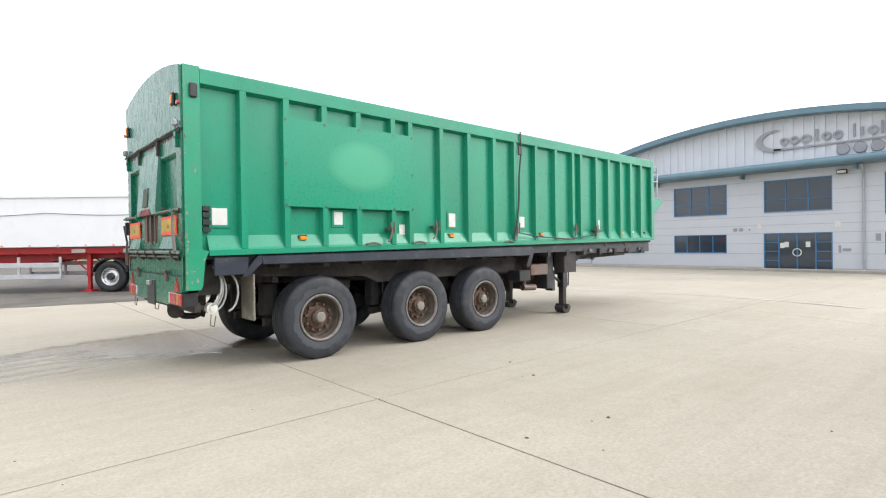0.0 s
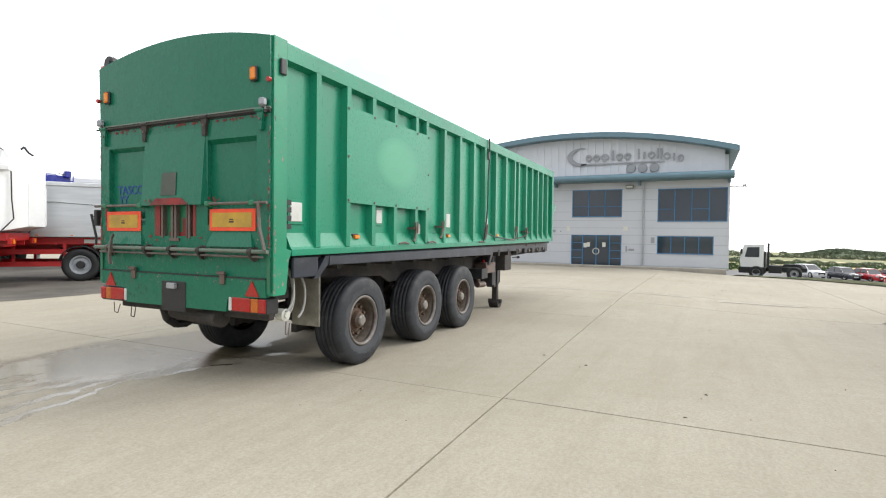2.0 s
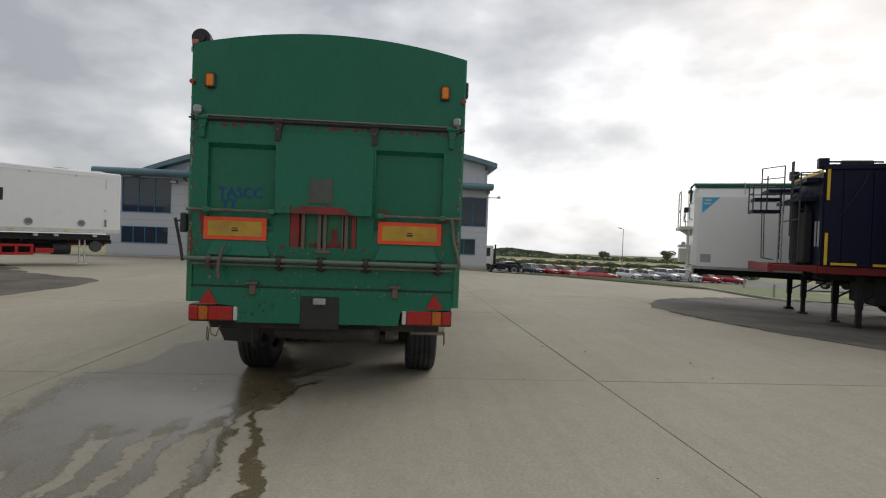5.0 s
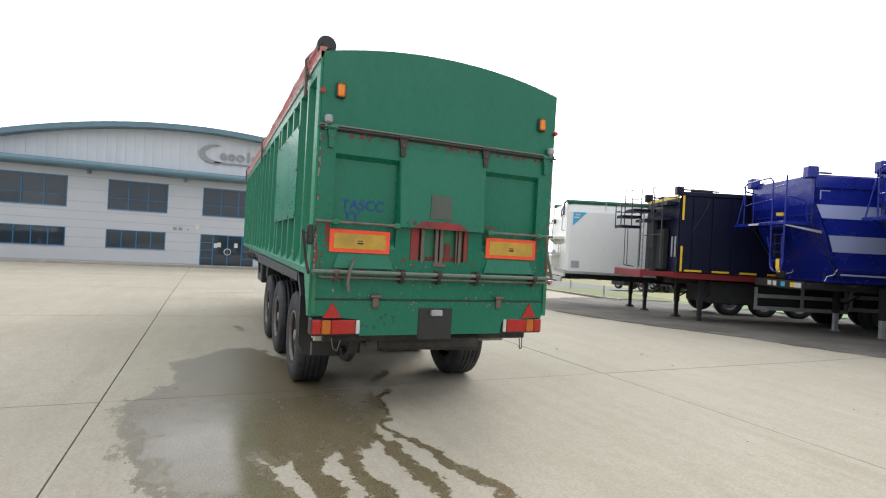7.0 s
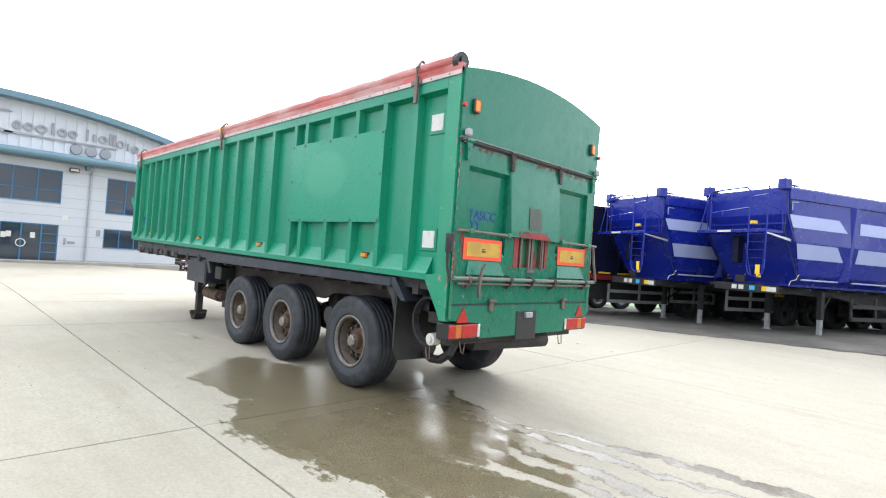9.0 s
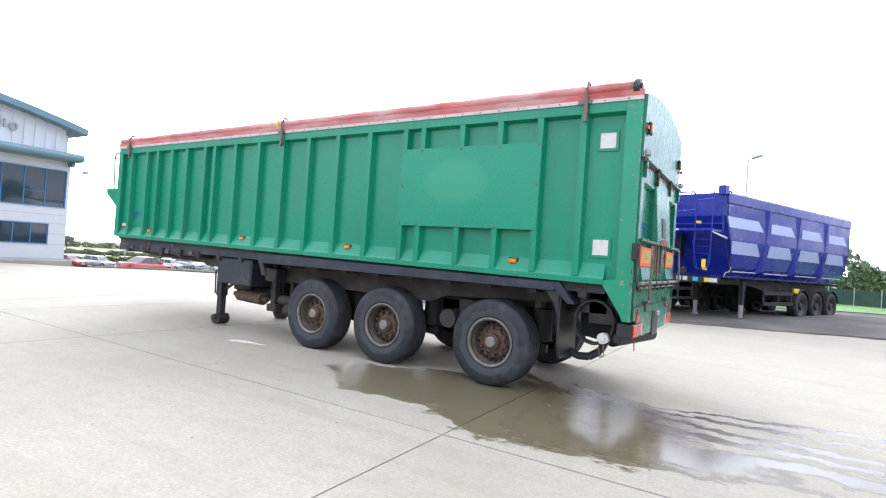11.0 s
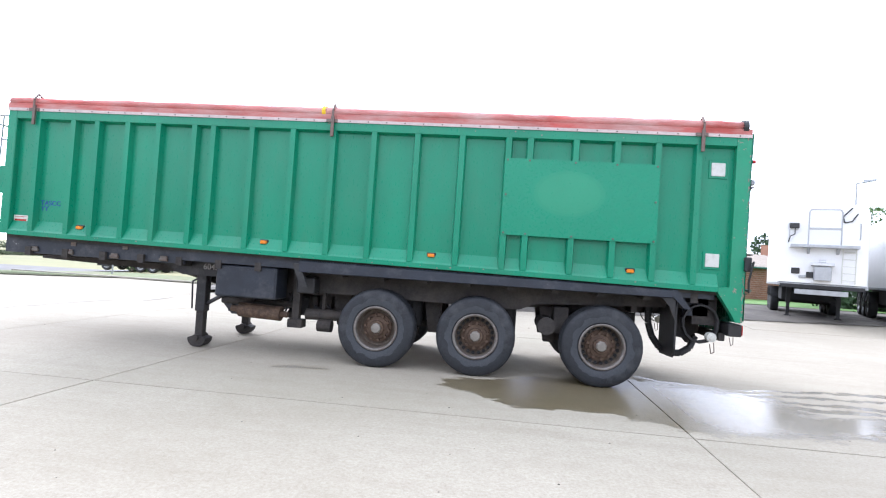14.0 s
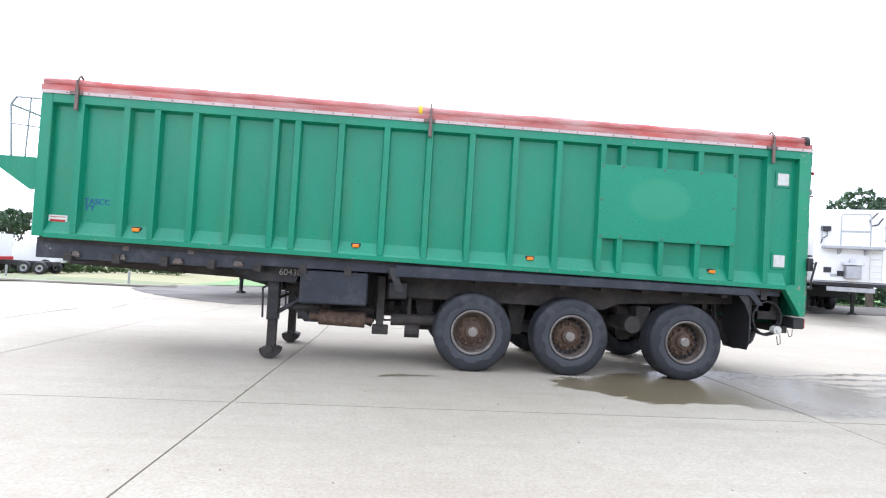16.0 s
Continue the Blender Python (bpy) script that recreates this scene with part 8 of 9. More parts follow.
def box_trailer(m):
    """Tall white insulated box trailer near the office."""
    t = thing("box_trailer", m, "Tall white insulated box trailer near the office", "trailer")
    L, H0, H1 = 13.4, 1.36, 4.02
    bm = B()
    box(bm, 0, L, -1.27, 1.27, H0, H1, 0.05)
    part("body", bm, white_paint, t)
    bm = B()
    box(bm, -0.012, 0.02, -1.2, 1.2, H0 + 0.08, H1 - 0.08, 0.01)
    part("rear_door", bm, white_paint, t)
    for z in (H0 + 0.02, H1 - 0.22):
        bm = B()
        box(bm, 0.02, L, 1.27, 1.282, z, z + (0.16 if z < 2 else 0.03))
        part("side_rail", bm, white_plas if z < 2 else white_paint, t)
    for x in (1.5, 3.33, 6.6, 9.4):
        bm = B()
        lathe(bm, [(0.0, 0.0), (0.15, 0.0), (0.15, 0.02), (0.125, 0.028), (0.115, 0.012), (0.0, 0.012)], 20)
        bmesh.ops.translate(bm, verts=bm.verts[:], vec=(x, 1.272, H0 + 0.42))
        v = part("round_vent", bm, pipe_grey, t)
        bm = B()
        for k in range(4):
            w = (0.105, 0.11, 0.11, 0.105)[k] * math.sqrt(1 - ((k - 1.5) / 2.4) ** 2)
            box(bm, x - w, x + w, 1.285, 1.292, H0 + 0.42 - 0.075 + 0.045 * k, H0 + 0.42 - 0.06 + 0.045 * k)
        part("louvre", bm, black_plas, v)
    bm = B()
    box(bm, 0.55, 0.65, 1.27, 1.30, H0 + 0.30, H0 + 0.62, 0.006)
    cb = part("control_box", bm, pipe_grey, t)
    pieces("switch", [(0.575, 0.625, 1.30, 1.306, H0 + 0.34 + 0.09 * k, H0 + 0.39 + 0.09 * k) for k in range(3)], black_plas, cb)
    bm = B()
    box(bm, 0.57, 0.62, 1.27, 1.285, H1 - 0.72, H1 - 0.30, 0.004)
    part("side_label", bm, white_plas, t)
    pieces("side_mark", [(0.57, 0.66, 1.27, 1.29, H0 + 0.98, H0 + 1.02), (3.3, 3.36, 1.27, 1.29, H1 - 0.28, H1 - 0.23), (1.7, 1.76, 1.27, 1.29, H1 - 0.28, H1 - 0.23)], pipe_grey, t)
    for x in (2.0, 3.8, 5.6, 7.4, 9.2):
        bm = B()
        box(bm, x, x + 0.14, 1.282, 1.292, H0 + 0.07, H0 + 0.12)
        part("marker_lamp", bm, yellow_tape, t)
    for x in (2.1, 0.75):
        bm = B()
        lathe(bm, [(0.0, 0.0), (0.36, 0.0), (0.33, 0.05), (0.2, 0.09), (0.0, 0.10)], 20, "z")
        bmesh.ops.translate(bm, verts=bm.verts[:], vec=(x, 0.6, H1 + 0.0))
        part("roof_vent", bm, pipe_grey, t)
    # twist-lock chassis: black rails, red bogie frames, tank, stand legs
    bm = B()
    box(bm, 0.3, L - 0.2, -1.0, 1.0, 1.06, 1.29)
    part("chassis_deck", bm, shade_black, t)
    pieces("twist_lock", [(x, x + 0.14, 1.0, 1.24, 1.20, 1.29) for x in (0.9, 2.3, 3.0)], alu_frame, t)
    for x0, x1, z0, z1 in ((3.1, 4.2, 0.42, 0.86), (2.42, 3.05, 0.50, 0.70), (6.4, 8.0, 0.60, 0.95)):
        bm = B()
        for z in (z0, z1 - 0.1):
            box(bm, x0, x1, 0.75, 1.12, z, z + 0.10, 0.01)
        for x in (x0, (x0 + x1) / 2 - 0.05, x1 - 0.1):
            box(bm, x, x + 0.1, 0.8, 1.1, z0 + 0.05, z1)
        part("red_outrigger", bm, red_chassis, t)
    bm = B()
    cyl(bm, (1.80, 0.85, 0.66), (2.44, 0.85, 0.66), 0.23, 16)
    part("air_tank", bm, shade_black, t)
    for x in (1.25, 1.45):
        bm = B()
        tube(bm, [(x, 0.9, 1.1), (x, 0.9, 0.06)], 0.03, 8)
        box(bm, x - 0.1, x + 0.1, 0.8, 1.0, 0.0, 0.05)
        part("stand_leg", bm, alu_frame, t)
    bm = B()
    tube(bm, [(1.75, 0.9, 0.78), (0.9, 0.9, 0.80), (0.7, 0.9, 0.70)], 0.03, 8)
    part("stand_rail", bm, alu_frame, t)
    bm = B()
    box(bm, 0.35, 1.9, 0.2, 0.5, 0.78, 1.0, 0.01)
    part("rear_cross_frame", bm, red_chassis, t)
    bm = B()
    box(bm, 1.9, 4.3, -0.2, 0.1, 0.45, 1.06, 0.02)
    part("equipment_locker", bm, shade_black, t)
    bm = B()
    lathe(bm, [(0.0, -0.05), (0.15, -0.05), (0.24, -0.05), (0.25, 0.0), (0.24, 0.05), (0.15, 0.05), (0.0, 0.05)], 18)
    bmesh.ops.translate(bm, verts=bm.verts[:], vec=(0.85, 0.92, 0.78))
    part("hose_reel", bm, pipe_dark, t)
    undercarriage(t, L, 10.6, (4.75, 6.05, 7.35), shade_black, red_chassis, WH_DARK, 1.06)


box_trailer(pose(21.5 + 1.27 * 0.68, 18.85 + 1.27 * 0.73, 0) @ pose(0, 0, 0, 0, 0, 137))

# ---- cars, yard tractor ----


def car_meshes(L, W, H, style, paint, name):
    """A car with its front at -x: body lofted from cross-sections, glass house, lamps, wheels."""
    t = thing("car", Matrix(), name, "car", "parked cars")
    if style == "saloon":
        st = [(0.0, 0.55, 0.32), (0.04, 0.62, 0.62), (0.22, 0.72, 0.66), (0.33, 0.82, 0.68), (0.80, 0.86, 0.68), (0.93, 0.90, 0.66), (0.985, 0.85, 0.62), (1.0, 0.60, 0.40)]
        roof = [(0.30, 0.0), (0.44, 1.0), (0.66, 0.98), (0.86, 0.08)]
    elif style == "van":
        st = [(0.0, 0.62, 0.4), (0.05, 0.72, 0.72), (0.22, 0.86, 0.76), (0.30, 0.95, 0.80), (0.9, 0.96, 0.80), (0.985, 0.92, 0.78), (1.0, 0.62, 0.4)]
        roof = [(0.22, 0.0), (0.36, 1.0), (0.90, 1.0), (0.985, 0.1)]
    else:
        st = [(0.0, 0.55, 0.36), (0.04, 0.66, 0.64), (0.22, 0.78, 0.68), (0.30, 0.86, 0.72), (0.85, 0.90, 0.72), (0.97, 0.86, 0.68), (1.0, 0.60, 0.42)]
        roof = [(0.26, 0.0), (0.42, 1.0), (0.80, 0.96), (0.96, 0.1)]
    zbelt = H * 0.62
    bm = B()
    rings = []
    for u, top, wd in st:
        x, z1, w = u * L, H * 0.62 * top / 0.86, W / 2 * min(1.0, wd / 0.68)
        w = min(w, W / 2)
        rings.append([bm.verts.new(p) for p in ((x, -w * 0.92, 0.20), (x, -w, 0.38), (x, -w, z1 * 0.80), (x, -w * 0.90, z1), (x, w * 0.90, z1), (x, w, z1 * 0.80), (x, w, 0.38), (x, w * 0.92, 0.20))])
    for A, C in zip(rings[:-1], rings[1:]):
        for i in range(8):
            bm.faces.new((A[i], A[(i + 1) % 8], C[(i + 1) % 8], C[i]))
    bm.faces.new(rings[0])
    bm.faces.new(rings[-1][::-1])
    bmesh.ops.recalc_face_normals(bm, faces=bm.faces[:])
    part("body", bm, paint, t, "", True)

    def house(scale, dz, mat, nm, x_in=0.0):
        bm = B()
        lo, hi = [], []
        w0, w1 = W / 2 * 0.90 * scale, W / 2 * 0.70 * scale
        (a, _), (b, _), (c, _), (d, _) = roof
        z0 = zbelt - 0.05
        base = [((a + x_in) * L, -w0), ((d - x_in) * L, -w0), ((d - x_in) * L, w0), ((a + x_in) * L, w0)]
        top = [(b * L, -w1), (c * L, -w1), (c * L, w1), (b * L, w1)]
        frustum(bm, [(x, y, z0) for x, y in base], [(x, y, H + dz) for x, y in top])
        return part(nm, bm, mat, t)

    house(1.0, -0.035, car_glass, "glass_house")
    bm = B()
    (a, _), (b, _), (c, _), (d, _) = roof
    w1 = W / 2 * 0.71
    frustum(bm, [((b - 0.012) * L, -w1, H - 0.07), ((c + 0.015) * L, -w1, H - 0.07), ((c + 0.015) * L, w1, H - 0.07), ((b - 0.012) * L, w1, H - 0.07)], [((b + 0.02) * L, -w1 * 0.9, H), ((c - 0.02) * L, -w1 * 0.9, H), ((c - 0.02) * L, w1 * 0.9, H), ((b + 0.02) * L, w1 * 0.9, H)])
    part("roof", bm, paint, t)
    for s in (1, -1):
        w0 = W / 2 * 0.905
        for u0, u1 in ((a, b), ((b + c) / 2, (b + c) / 2), (d, c)):
            bm = B()
            tube(bm, [(u0 * L, s * w0, zbelt - 0.05), (u1 * L, s * (w1 + 0.005), H - 0.05)], 0.035, 5)
            part("pillar", bm, paint, t)
        bm = B()
        box(bm, 0.0, 0.12, s * W * 0.36 - 0.17, s * W * 0.36 + 0.17, zbelt * 0.66, zbelt * 0.83, 0.02)
        part("headlight", bm, chrome_rim, t)
        bm = B()
        box(bm, L - 0.10, L + 0.004, s * W * 0.37 - 0.15, s * W * 0.37 + 0.15, zbelt * 0.72, zbelt * 0.9, 0.02)
        part("tail_light", bm, red_lens, t)
        bm = B()
        box(bm, (a + 0.04) * L, (a + 0.04) * L + 0.12, min(s * W * 0.48, s * W * 0.56), max(s * W * 0.48, s * W * 0.56), zbelt, zbelt + 0.13, 0.02)
        part("mirror", bm, paint, t)
    bm = B()
    box(bm, -0.012, 0.1, -W * 0.24, W * 0.24, zbelt * 0.42, zbelt * 0.72, 0.01)
    part("grille", bm, black_plas, t)
    bm = B()
    box(bm, -0.022, -0.01, -0.25, 0.25, zbelt * 0.40, zbelt * 0.52)
    part("number_plate", bm, white_plas, t)
    R = H * 0.225
    for x in (0.17 * L, 0.80 * L):
        for s in (1, -1):
            w = new("wheel")
            w.parent = t
            w.matrix_basis = pose(x, s * (W / 2 - 0.10), R) @ pose(0, 0, 0, 0, 0, 0 if s > 0 else 180) @ Matrix.Diagonal((R / 0.52, 0.7, R / 0.52, 1))
            for nm, me in WH_CAR:
                again(nm, me, w)
    return t


WH_CAR = simple_wheel(0.52, alu_frame, 20)
car_red = mk("red_car_paint", (0.42, 0.012, 0.02), 0.25, 0, 0.06, 2, 30, coat=0.6)
car_white = mk("white_car_paint", (0.72, 0.73, 0.74), 0.28, 0, 0.04, 2, 30, coat=0.5)
car_silver = mk("silver_car_paint", (0.42, 0.44, 0.46), 0.3, 0.5, 0.06, 2, 30, coat=0.5)
car_black = mk("dark_car_paint", (0.025, 0.03, 0.04), 0.25, 0, 0.1, 2, 30, coat=0.6)


def park_cars():
    sal = (4.85, 1.88, 1.42, "saloon")
    hat = (4.1, 1.78, 1.48, "hatch")
    van = (4.9, 1.92, 1.78, "van")
    spots = [(48.9, -15.3, 104, sal, car_red, "Red saloon car parked side-on beside the grass strip"), (56.0, -7.4, 6, (4.4, 1.85, 1.6, "hatch"), car_white, "White pickup-sized car facing the yard"), (55.4, -9.8, 2, hat, car_black, "Dark hatchback car facing the yard"),
             (55.2, -11.6, 0, hat, car_red, "Red hatchback car facing the yard"), (55.0, -13.5, 3, hat, car_red, "Small red car facing the yard"), (55.6, -16.4, 0, hat, car_silver, "Silver car behind the red saloon"),
             (54.3, -20.9, 2, hat, car_white, "White hatchback car facing the yard"), (54.1, -23.0, 0, hat, car_silver, "Silver hatchback car facing the yard"), (53.9, -25.1, -2, van, car_silver, "Grey estate car facing the yard"),
             (53.7, -27.4, 0, van, car_white, "White estate car facing the yard"), (53.4, -29.6, 2, hat, car_red, "Red hatchback car at the end of the row"), (53.0, -32.2, 4, hat, car_red, "Bright red car at the end of the row")]
    for x, y, a, (L, W, H, st), pt, lab in spots:
        if x > 50:
            # the far row stands well beyond the saloon
            x, y, a = -2.9 + (x + 2.9) * 1.33, 4.2 + (y - 4.2) * 1.33, a + 24
        t = car_meshes(L, W, H, st, pt, lab)
        t.matrix_basis = pose(x, y, zg(x, y) + 0.02) @ pose(0, 0, 0, 0, 0, a)


park_cars()


def yard_tractor(m):
    t = thing("yard_tractor", m, "White yard tractor unit with a tall single cab", "tractor unit")
    bm = B()
    prism(bm, [(0.15, 0.95), (0.05, 1.5), (0.35, 2.75), (1.75, 2.8), (1.75, 0.95)], "y", -1.1, 0.6)
    part("cab", bm, white_paint, t)
    bm = B()
    prism(bm, [(0.42, 1.75), (0.60, 2.55), (1.45, 2.58), (1.45, 1.75)], "y", -1.108, -1.10)
    part("side_window", bm, car_glass, t)
    bm = B()
    prism(bm, [(0.42, 1.75), (0.60, 2.55), (1.45, 2.58), (1.45, 1.75)], "y", 0.60, 0.608)
    part("side_window", bm, car_glass, t)
    bm = B()
    frustum(bm, [(0.07, -1.0, 1.65), (0.07, 0.5, 1.65), (0.10, 0.5, 1.65), (0.10, -1.0, 1.65)], [(0.29, -1.0, 2.6), (0.29, 0.5, 2.6), (0.33, 0.5, 2.6), (0.33, -1.0, 2.6)])
    part("windscreen", bm, car_glass, t)
    bm = B()
    box(bm, 0.0, 4.7, -0.5, 0.5, 0.62, 0.95, 0.02)
    box(bm, 0.0, 1.9, -1.15, 1.15, 0.45, 0.95, 0.04)
    box(bm, 2.1, 3.0, -1.1, 1.1, 0.5, 1.1, 0.03)
    part("chassis", bm, shade_black, t)
    bm = B()
    prism(bm, [(2.9, 1.0), (4.5, 1.0), (4.2, 1.22), (3.2, 1.22)], "y", -0.45, 0.45)
    part("fifth_wheel", bm, shade_black, t)
    bm = B()
    cyl(bm, (2.0, 0.8, 0.9), (2.0, 0.8, 2.9), 0.09, 10)
    box(bm, 1.78, 1.9, -1.0, 0.6, 1.0, 2.2)
    part("exhaust_stack", bm, black_plas, t)
    bm = B()
    box(bm, 0.1, 0.25, -1.35, -1.12, 2.0, 2.4, 0.02)
    part("mirror", bm, black_plas, t)
    wheels(t, (1.25, 3.85), 1.05, WH_GREY)


yard_tractor(pose(49.3, -1.0, zg(49, -3)) @ pose(0, 0, 0, 0, 0, -98))

# ---- brick hall, fence, hedges, trees, masts ----


def foliage(bm, c, r, n, size, rng):
    """Leaf clumps: many small tilted leaves scattered through an uneven crown."""
    cx, cy, cz = c
    for _ in range(n):
        u, v, w = rng.gauss(0, 1), rng.gauss(0, 1), rng.gauss(0, 1)
        d = math.sqrt(u * u + v * v + w * w) + 1e-6
        k = rng.uniform(0.55, 1.0) ** 0.5
        p = Vector((cx + r[0] * u / d * k, cy + r[1] * v / d * k, cz + r[2] * w / d * k))
        s = size * rng.uniform(0.6, 1.4)
        a = Vector((rng.gauss(0, 1), rng.gauss(0, 1), rng.gauss(0, 0.6))).normalized()
        b = a.orthogonal().normalized()
        c2 = a.cross(b)
        bm.faces.new([bm.verts.new(p + b * s * x + c2 * s * 0.62 * y) for x, y in ((-0.5, 0), (0, -0.5), (0.5, 0), (0, 0.5))])


def hedge(name, pts, h, w, n, size, mat, label, seed, lumps=1.0):
    """A hedge along a line of (x, y) points as one mass of leaves over dark stems."""
    rng = random.Random(seed)
    bm = B()
    for (x0, y0), (x1, y1) in zip(pts[:-1], pts[1:]):
        L = math.hypot(x1 - x0, y1 - y0)
        k = max(1, int(L / (w * 0.9)))
        for i in range(k):
            f = (i + rng.uniform(0.2, 0.8)) / k
            x, y = x0 + (x1 - x0) * f, y0 + (y1 - y0) * f
            hh = h * rng.uniform(1 - 0.3 * lumps, 1 + 0.3 * lumps)
            foliage(bm, (x, y, zg(x, y) + hh * 0.48), (w * rng.uniform(0.6, 0.9), w * rng.uniform(0.6, 0.9), hh * 0.52), n, size, rng)
    return single(name, bm, mat, label, "hedge", "stuff")


def tree(x, y, h, spread, seed, label, leaf, n=1500, size=0.35):
    rng = random.Random(seed)
    t = thing("tree", pose(x, y, zg(x, y)), label, "tree", "trees round the yard")
    bm = B()
    cyl(bm, (0, 0, -0.1), (0, 0, h * 0.4), h * 0.028, 8, h * 0.02)
    tips = []
    for k in range(7):
        a = 2.4 * k + rng.uniform(-0.4, 0.4)
        z0 = h * rng.uniform(0.25, 0.42)
        tip = Vector((spread * 0.6 * math.cos(a), spread * 0.6 * math.sin(a), h * rng.uniform(0.55, 0.85)))
        cyl(bm, (0, 0, z0), tip, h * 0.014, 6, h * 0.004)
        tips.append(tip)
    cyl(bm, (0, 0, h * 0.4), (0, 0, h * 0.8), h * 0.02, 6, h * 0.006)
    part("trunk", bm, bark, t)
    bm = B()
    tips.append(Vector((0, 0, h * 0.78)))
    for tip in tips:
        r = spread * rng.uniform(0.36, 0.52)
        foliage(bm, tip, (r, r, r * 0.85), n // 8, size, rng)
    part("crown", bm, leaf, t)


def brick_hall():
    """Low brick hall: gable end in buff brick, long side in brown brick, fibre-cement roof."""
    t = thing("brick_hall", pose(-10.05, -23.25, 0.18) @ pose(0, 0, 0, 0, 0, 24), "Low brick hall with a pale fibre-cement pitched roof", "building")
    # local: x runs away to the right along the long side (towards -x), y runs back along the gable
    W, L, E, A = 6.4, 24.0, 2.42, 3.35
    prof = [(0, 0), (0, E), (-W / 2, A), (-W, E), (-W, 0)]
    bm = B()
    prism(bm, [(y, z) for y, z in prof], "x", -0.02, -0.25)
    part("gable_wall", bm, mortar, t)
    bm = B()
    box(bm, -L, -0.26, -0.25, 0.0, 0, E)
    box(bm, -L, -0.26, -W, -W + 0.25, 0, E)
    part("side_wall", bm, mortar, t)
    bm = B()
    for s in (0, 1):
        y0, y1 = (0.35, -W / 2) if s == 0 else (-W - 0.35, -W / 2)
        z0, z1 = E - 0.10, A + 0.05
        frustum(bm, [(-L, y0, z0), (0.25, y0, z0), (0.25, y1, z1), (-L, y1, z1)], [(-L, y0, z0 + 0.09), (0.25, y0, z0 + 0.09), (0.25, y1, z1 + 0.09), (-L, y1, z1 + 0.09)])
    part("roof", bm, tile_roof, t)
    bm = B()
    for k in range(60):
        x = 0.2 - k * 0.4
        frustum(bm, [(x - 0.1, 0.36, E - 0.01), (x + 0.1, 0.36, E - 0.01), (x + 0.1, -W / 2, A + 0.14), (x - 0.1, -W / 2, A + 0.14)], [(x - 0.04, 0.36, E + 0.03), (x + 0.04, 0.36, E + 0.03), (x + 0.04, -W / 2, A + 0.18), (x - 0.04, -W / 2, A + 0.18)])
    part("roof_corrugation", bm, tile_roof, t)
    bm = B()
    box(bm, -0.05, 0.12, -0.1, 0.08, 0, E)
    tube(bm, [(-0.3, 0.4, E - 0.08), (-L, 0.4, E - 0.08)], 0.06, 6)
    part("corner_pipe", bm, dark_green, t)
    bm = B()
    box(bm, -9.0, -8.3, -W / 2 - 0.35, -W / 2 + 0.35, A - 0.2, A + 0.95)
    part("chimney", bm, brick_mat, t)
    # courses of brick, each its own raised strip, broken into bricks on the near faces
    rng = random.Random(4)
    me = {}
    for nm, mat in (("brick", brick_mat), ("buff", brick_pale)):
        bm = B()
        box(bm, 0, 0.43, 0, 0.02, 0, 0.135, 0.006)
        o = part("brick", bm, mat, None)
        me[nm] = o.data
        bpy.data.objects.remove(o)
    count = 0
    row = 0
    z = 0.02
    # the corner that faces the yard is laid singly, the rest joined
    rest, rest2 = B(), B()
    while z < E - 0.13:
        off = 0.22 * (row % 2)
        for k in range(26):
            x = -0.30 - off - k * 0.45
            if count < 290 and k < 9:
                again("brick", me["brick"], t, pose(x - 0.43, 0.0, z))
                count += 1
            else:
                box(rest, x - 0.43, x, 0.0, 0.02, z, z + 0.135)
        z += 0.15
        row += 1
    z, row = 0.02, 0
    while z < A - 0.2:
        lim = W if z < E else W * (A - z) / (A - E) - 0.3
        y = -W / 2 + lim / 2 - 0.02 - 0.22 * (row % 2)
        while y - 0.43 > -W / 2 - lim / 2:
            box(rest2, -0.02, 0.0, y - 0.43, y, z, z + 0.135)
            y -= 0.45
        z += 0.15
        row += 1
    o = part("brickwork", rest, brick_mat, t)
    o["kind"] = "stuff"
    o = part("gable_brickwork", rest2, brick_pale, t)
    o["kind"] = "stuff"


brick_hall()


def screen_fence():
    """Green mesh screen on posts, from the hedge to the hall."""
    t = thing("screen_fence", pose(0, 0, 0), "Dark green mesh screen fence on steel posts", "fence")
    a, b = Vector((-1.2, -24.7)), Vector((-9.5, -23.0))
    n = 7
    mesh_mat = mk("green_mesh_screen", (0.035, 0.075, 0.055), 0.8, 0, 0.25, 1.5, 30, 0.1)
    for k in range(n):
        p, q = a.lerp(b, k / n), a.lerp(b, (k + 1) / n)
        bm = B()
        d = (q - p).normalized() * 0.01
        frustum(bm, [(p.x + d.x, p.y, 0.05), (q.x - d.x, q.y, 0.05), (q.x - d.x, q.y + 0.02, 0.05), (p.x + d.x, p.y + 0.02, 0.05)], [(p.x + d.x, p.y, 1.14), (q.x - d.x, q.y, 1.14), (q.x - d.x, q.y + 0.02, 1.14), (p.x + d.x, p.y + 0.02, 1.14)])
        part("screen_panel", bm, mesh_mat, t)
    for k in range(n + 1):
        p = a.lerp(b, k / n)
        bm = B()
        cyl(bm, (p.x, p.y + 0.05, -0.3), (p.x, p.y + 0.05, 1.26), 0.03, 8)
        part("post", bm, grey_steel, t)


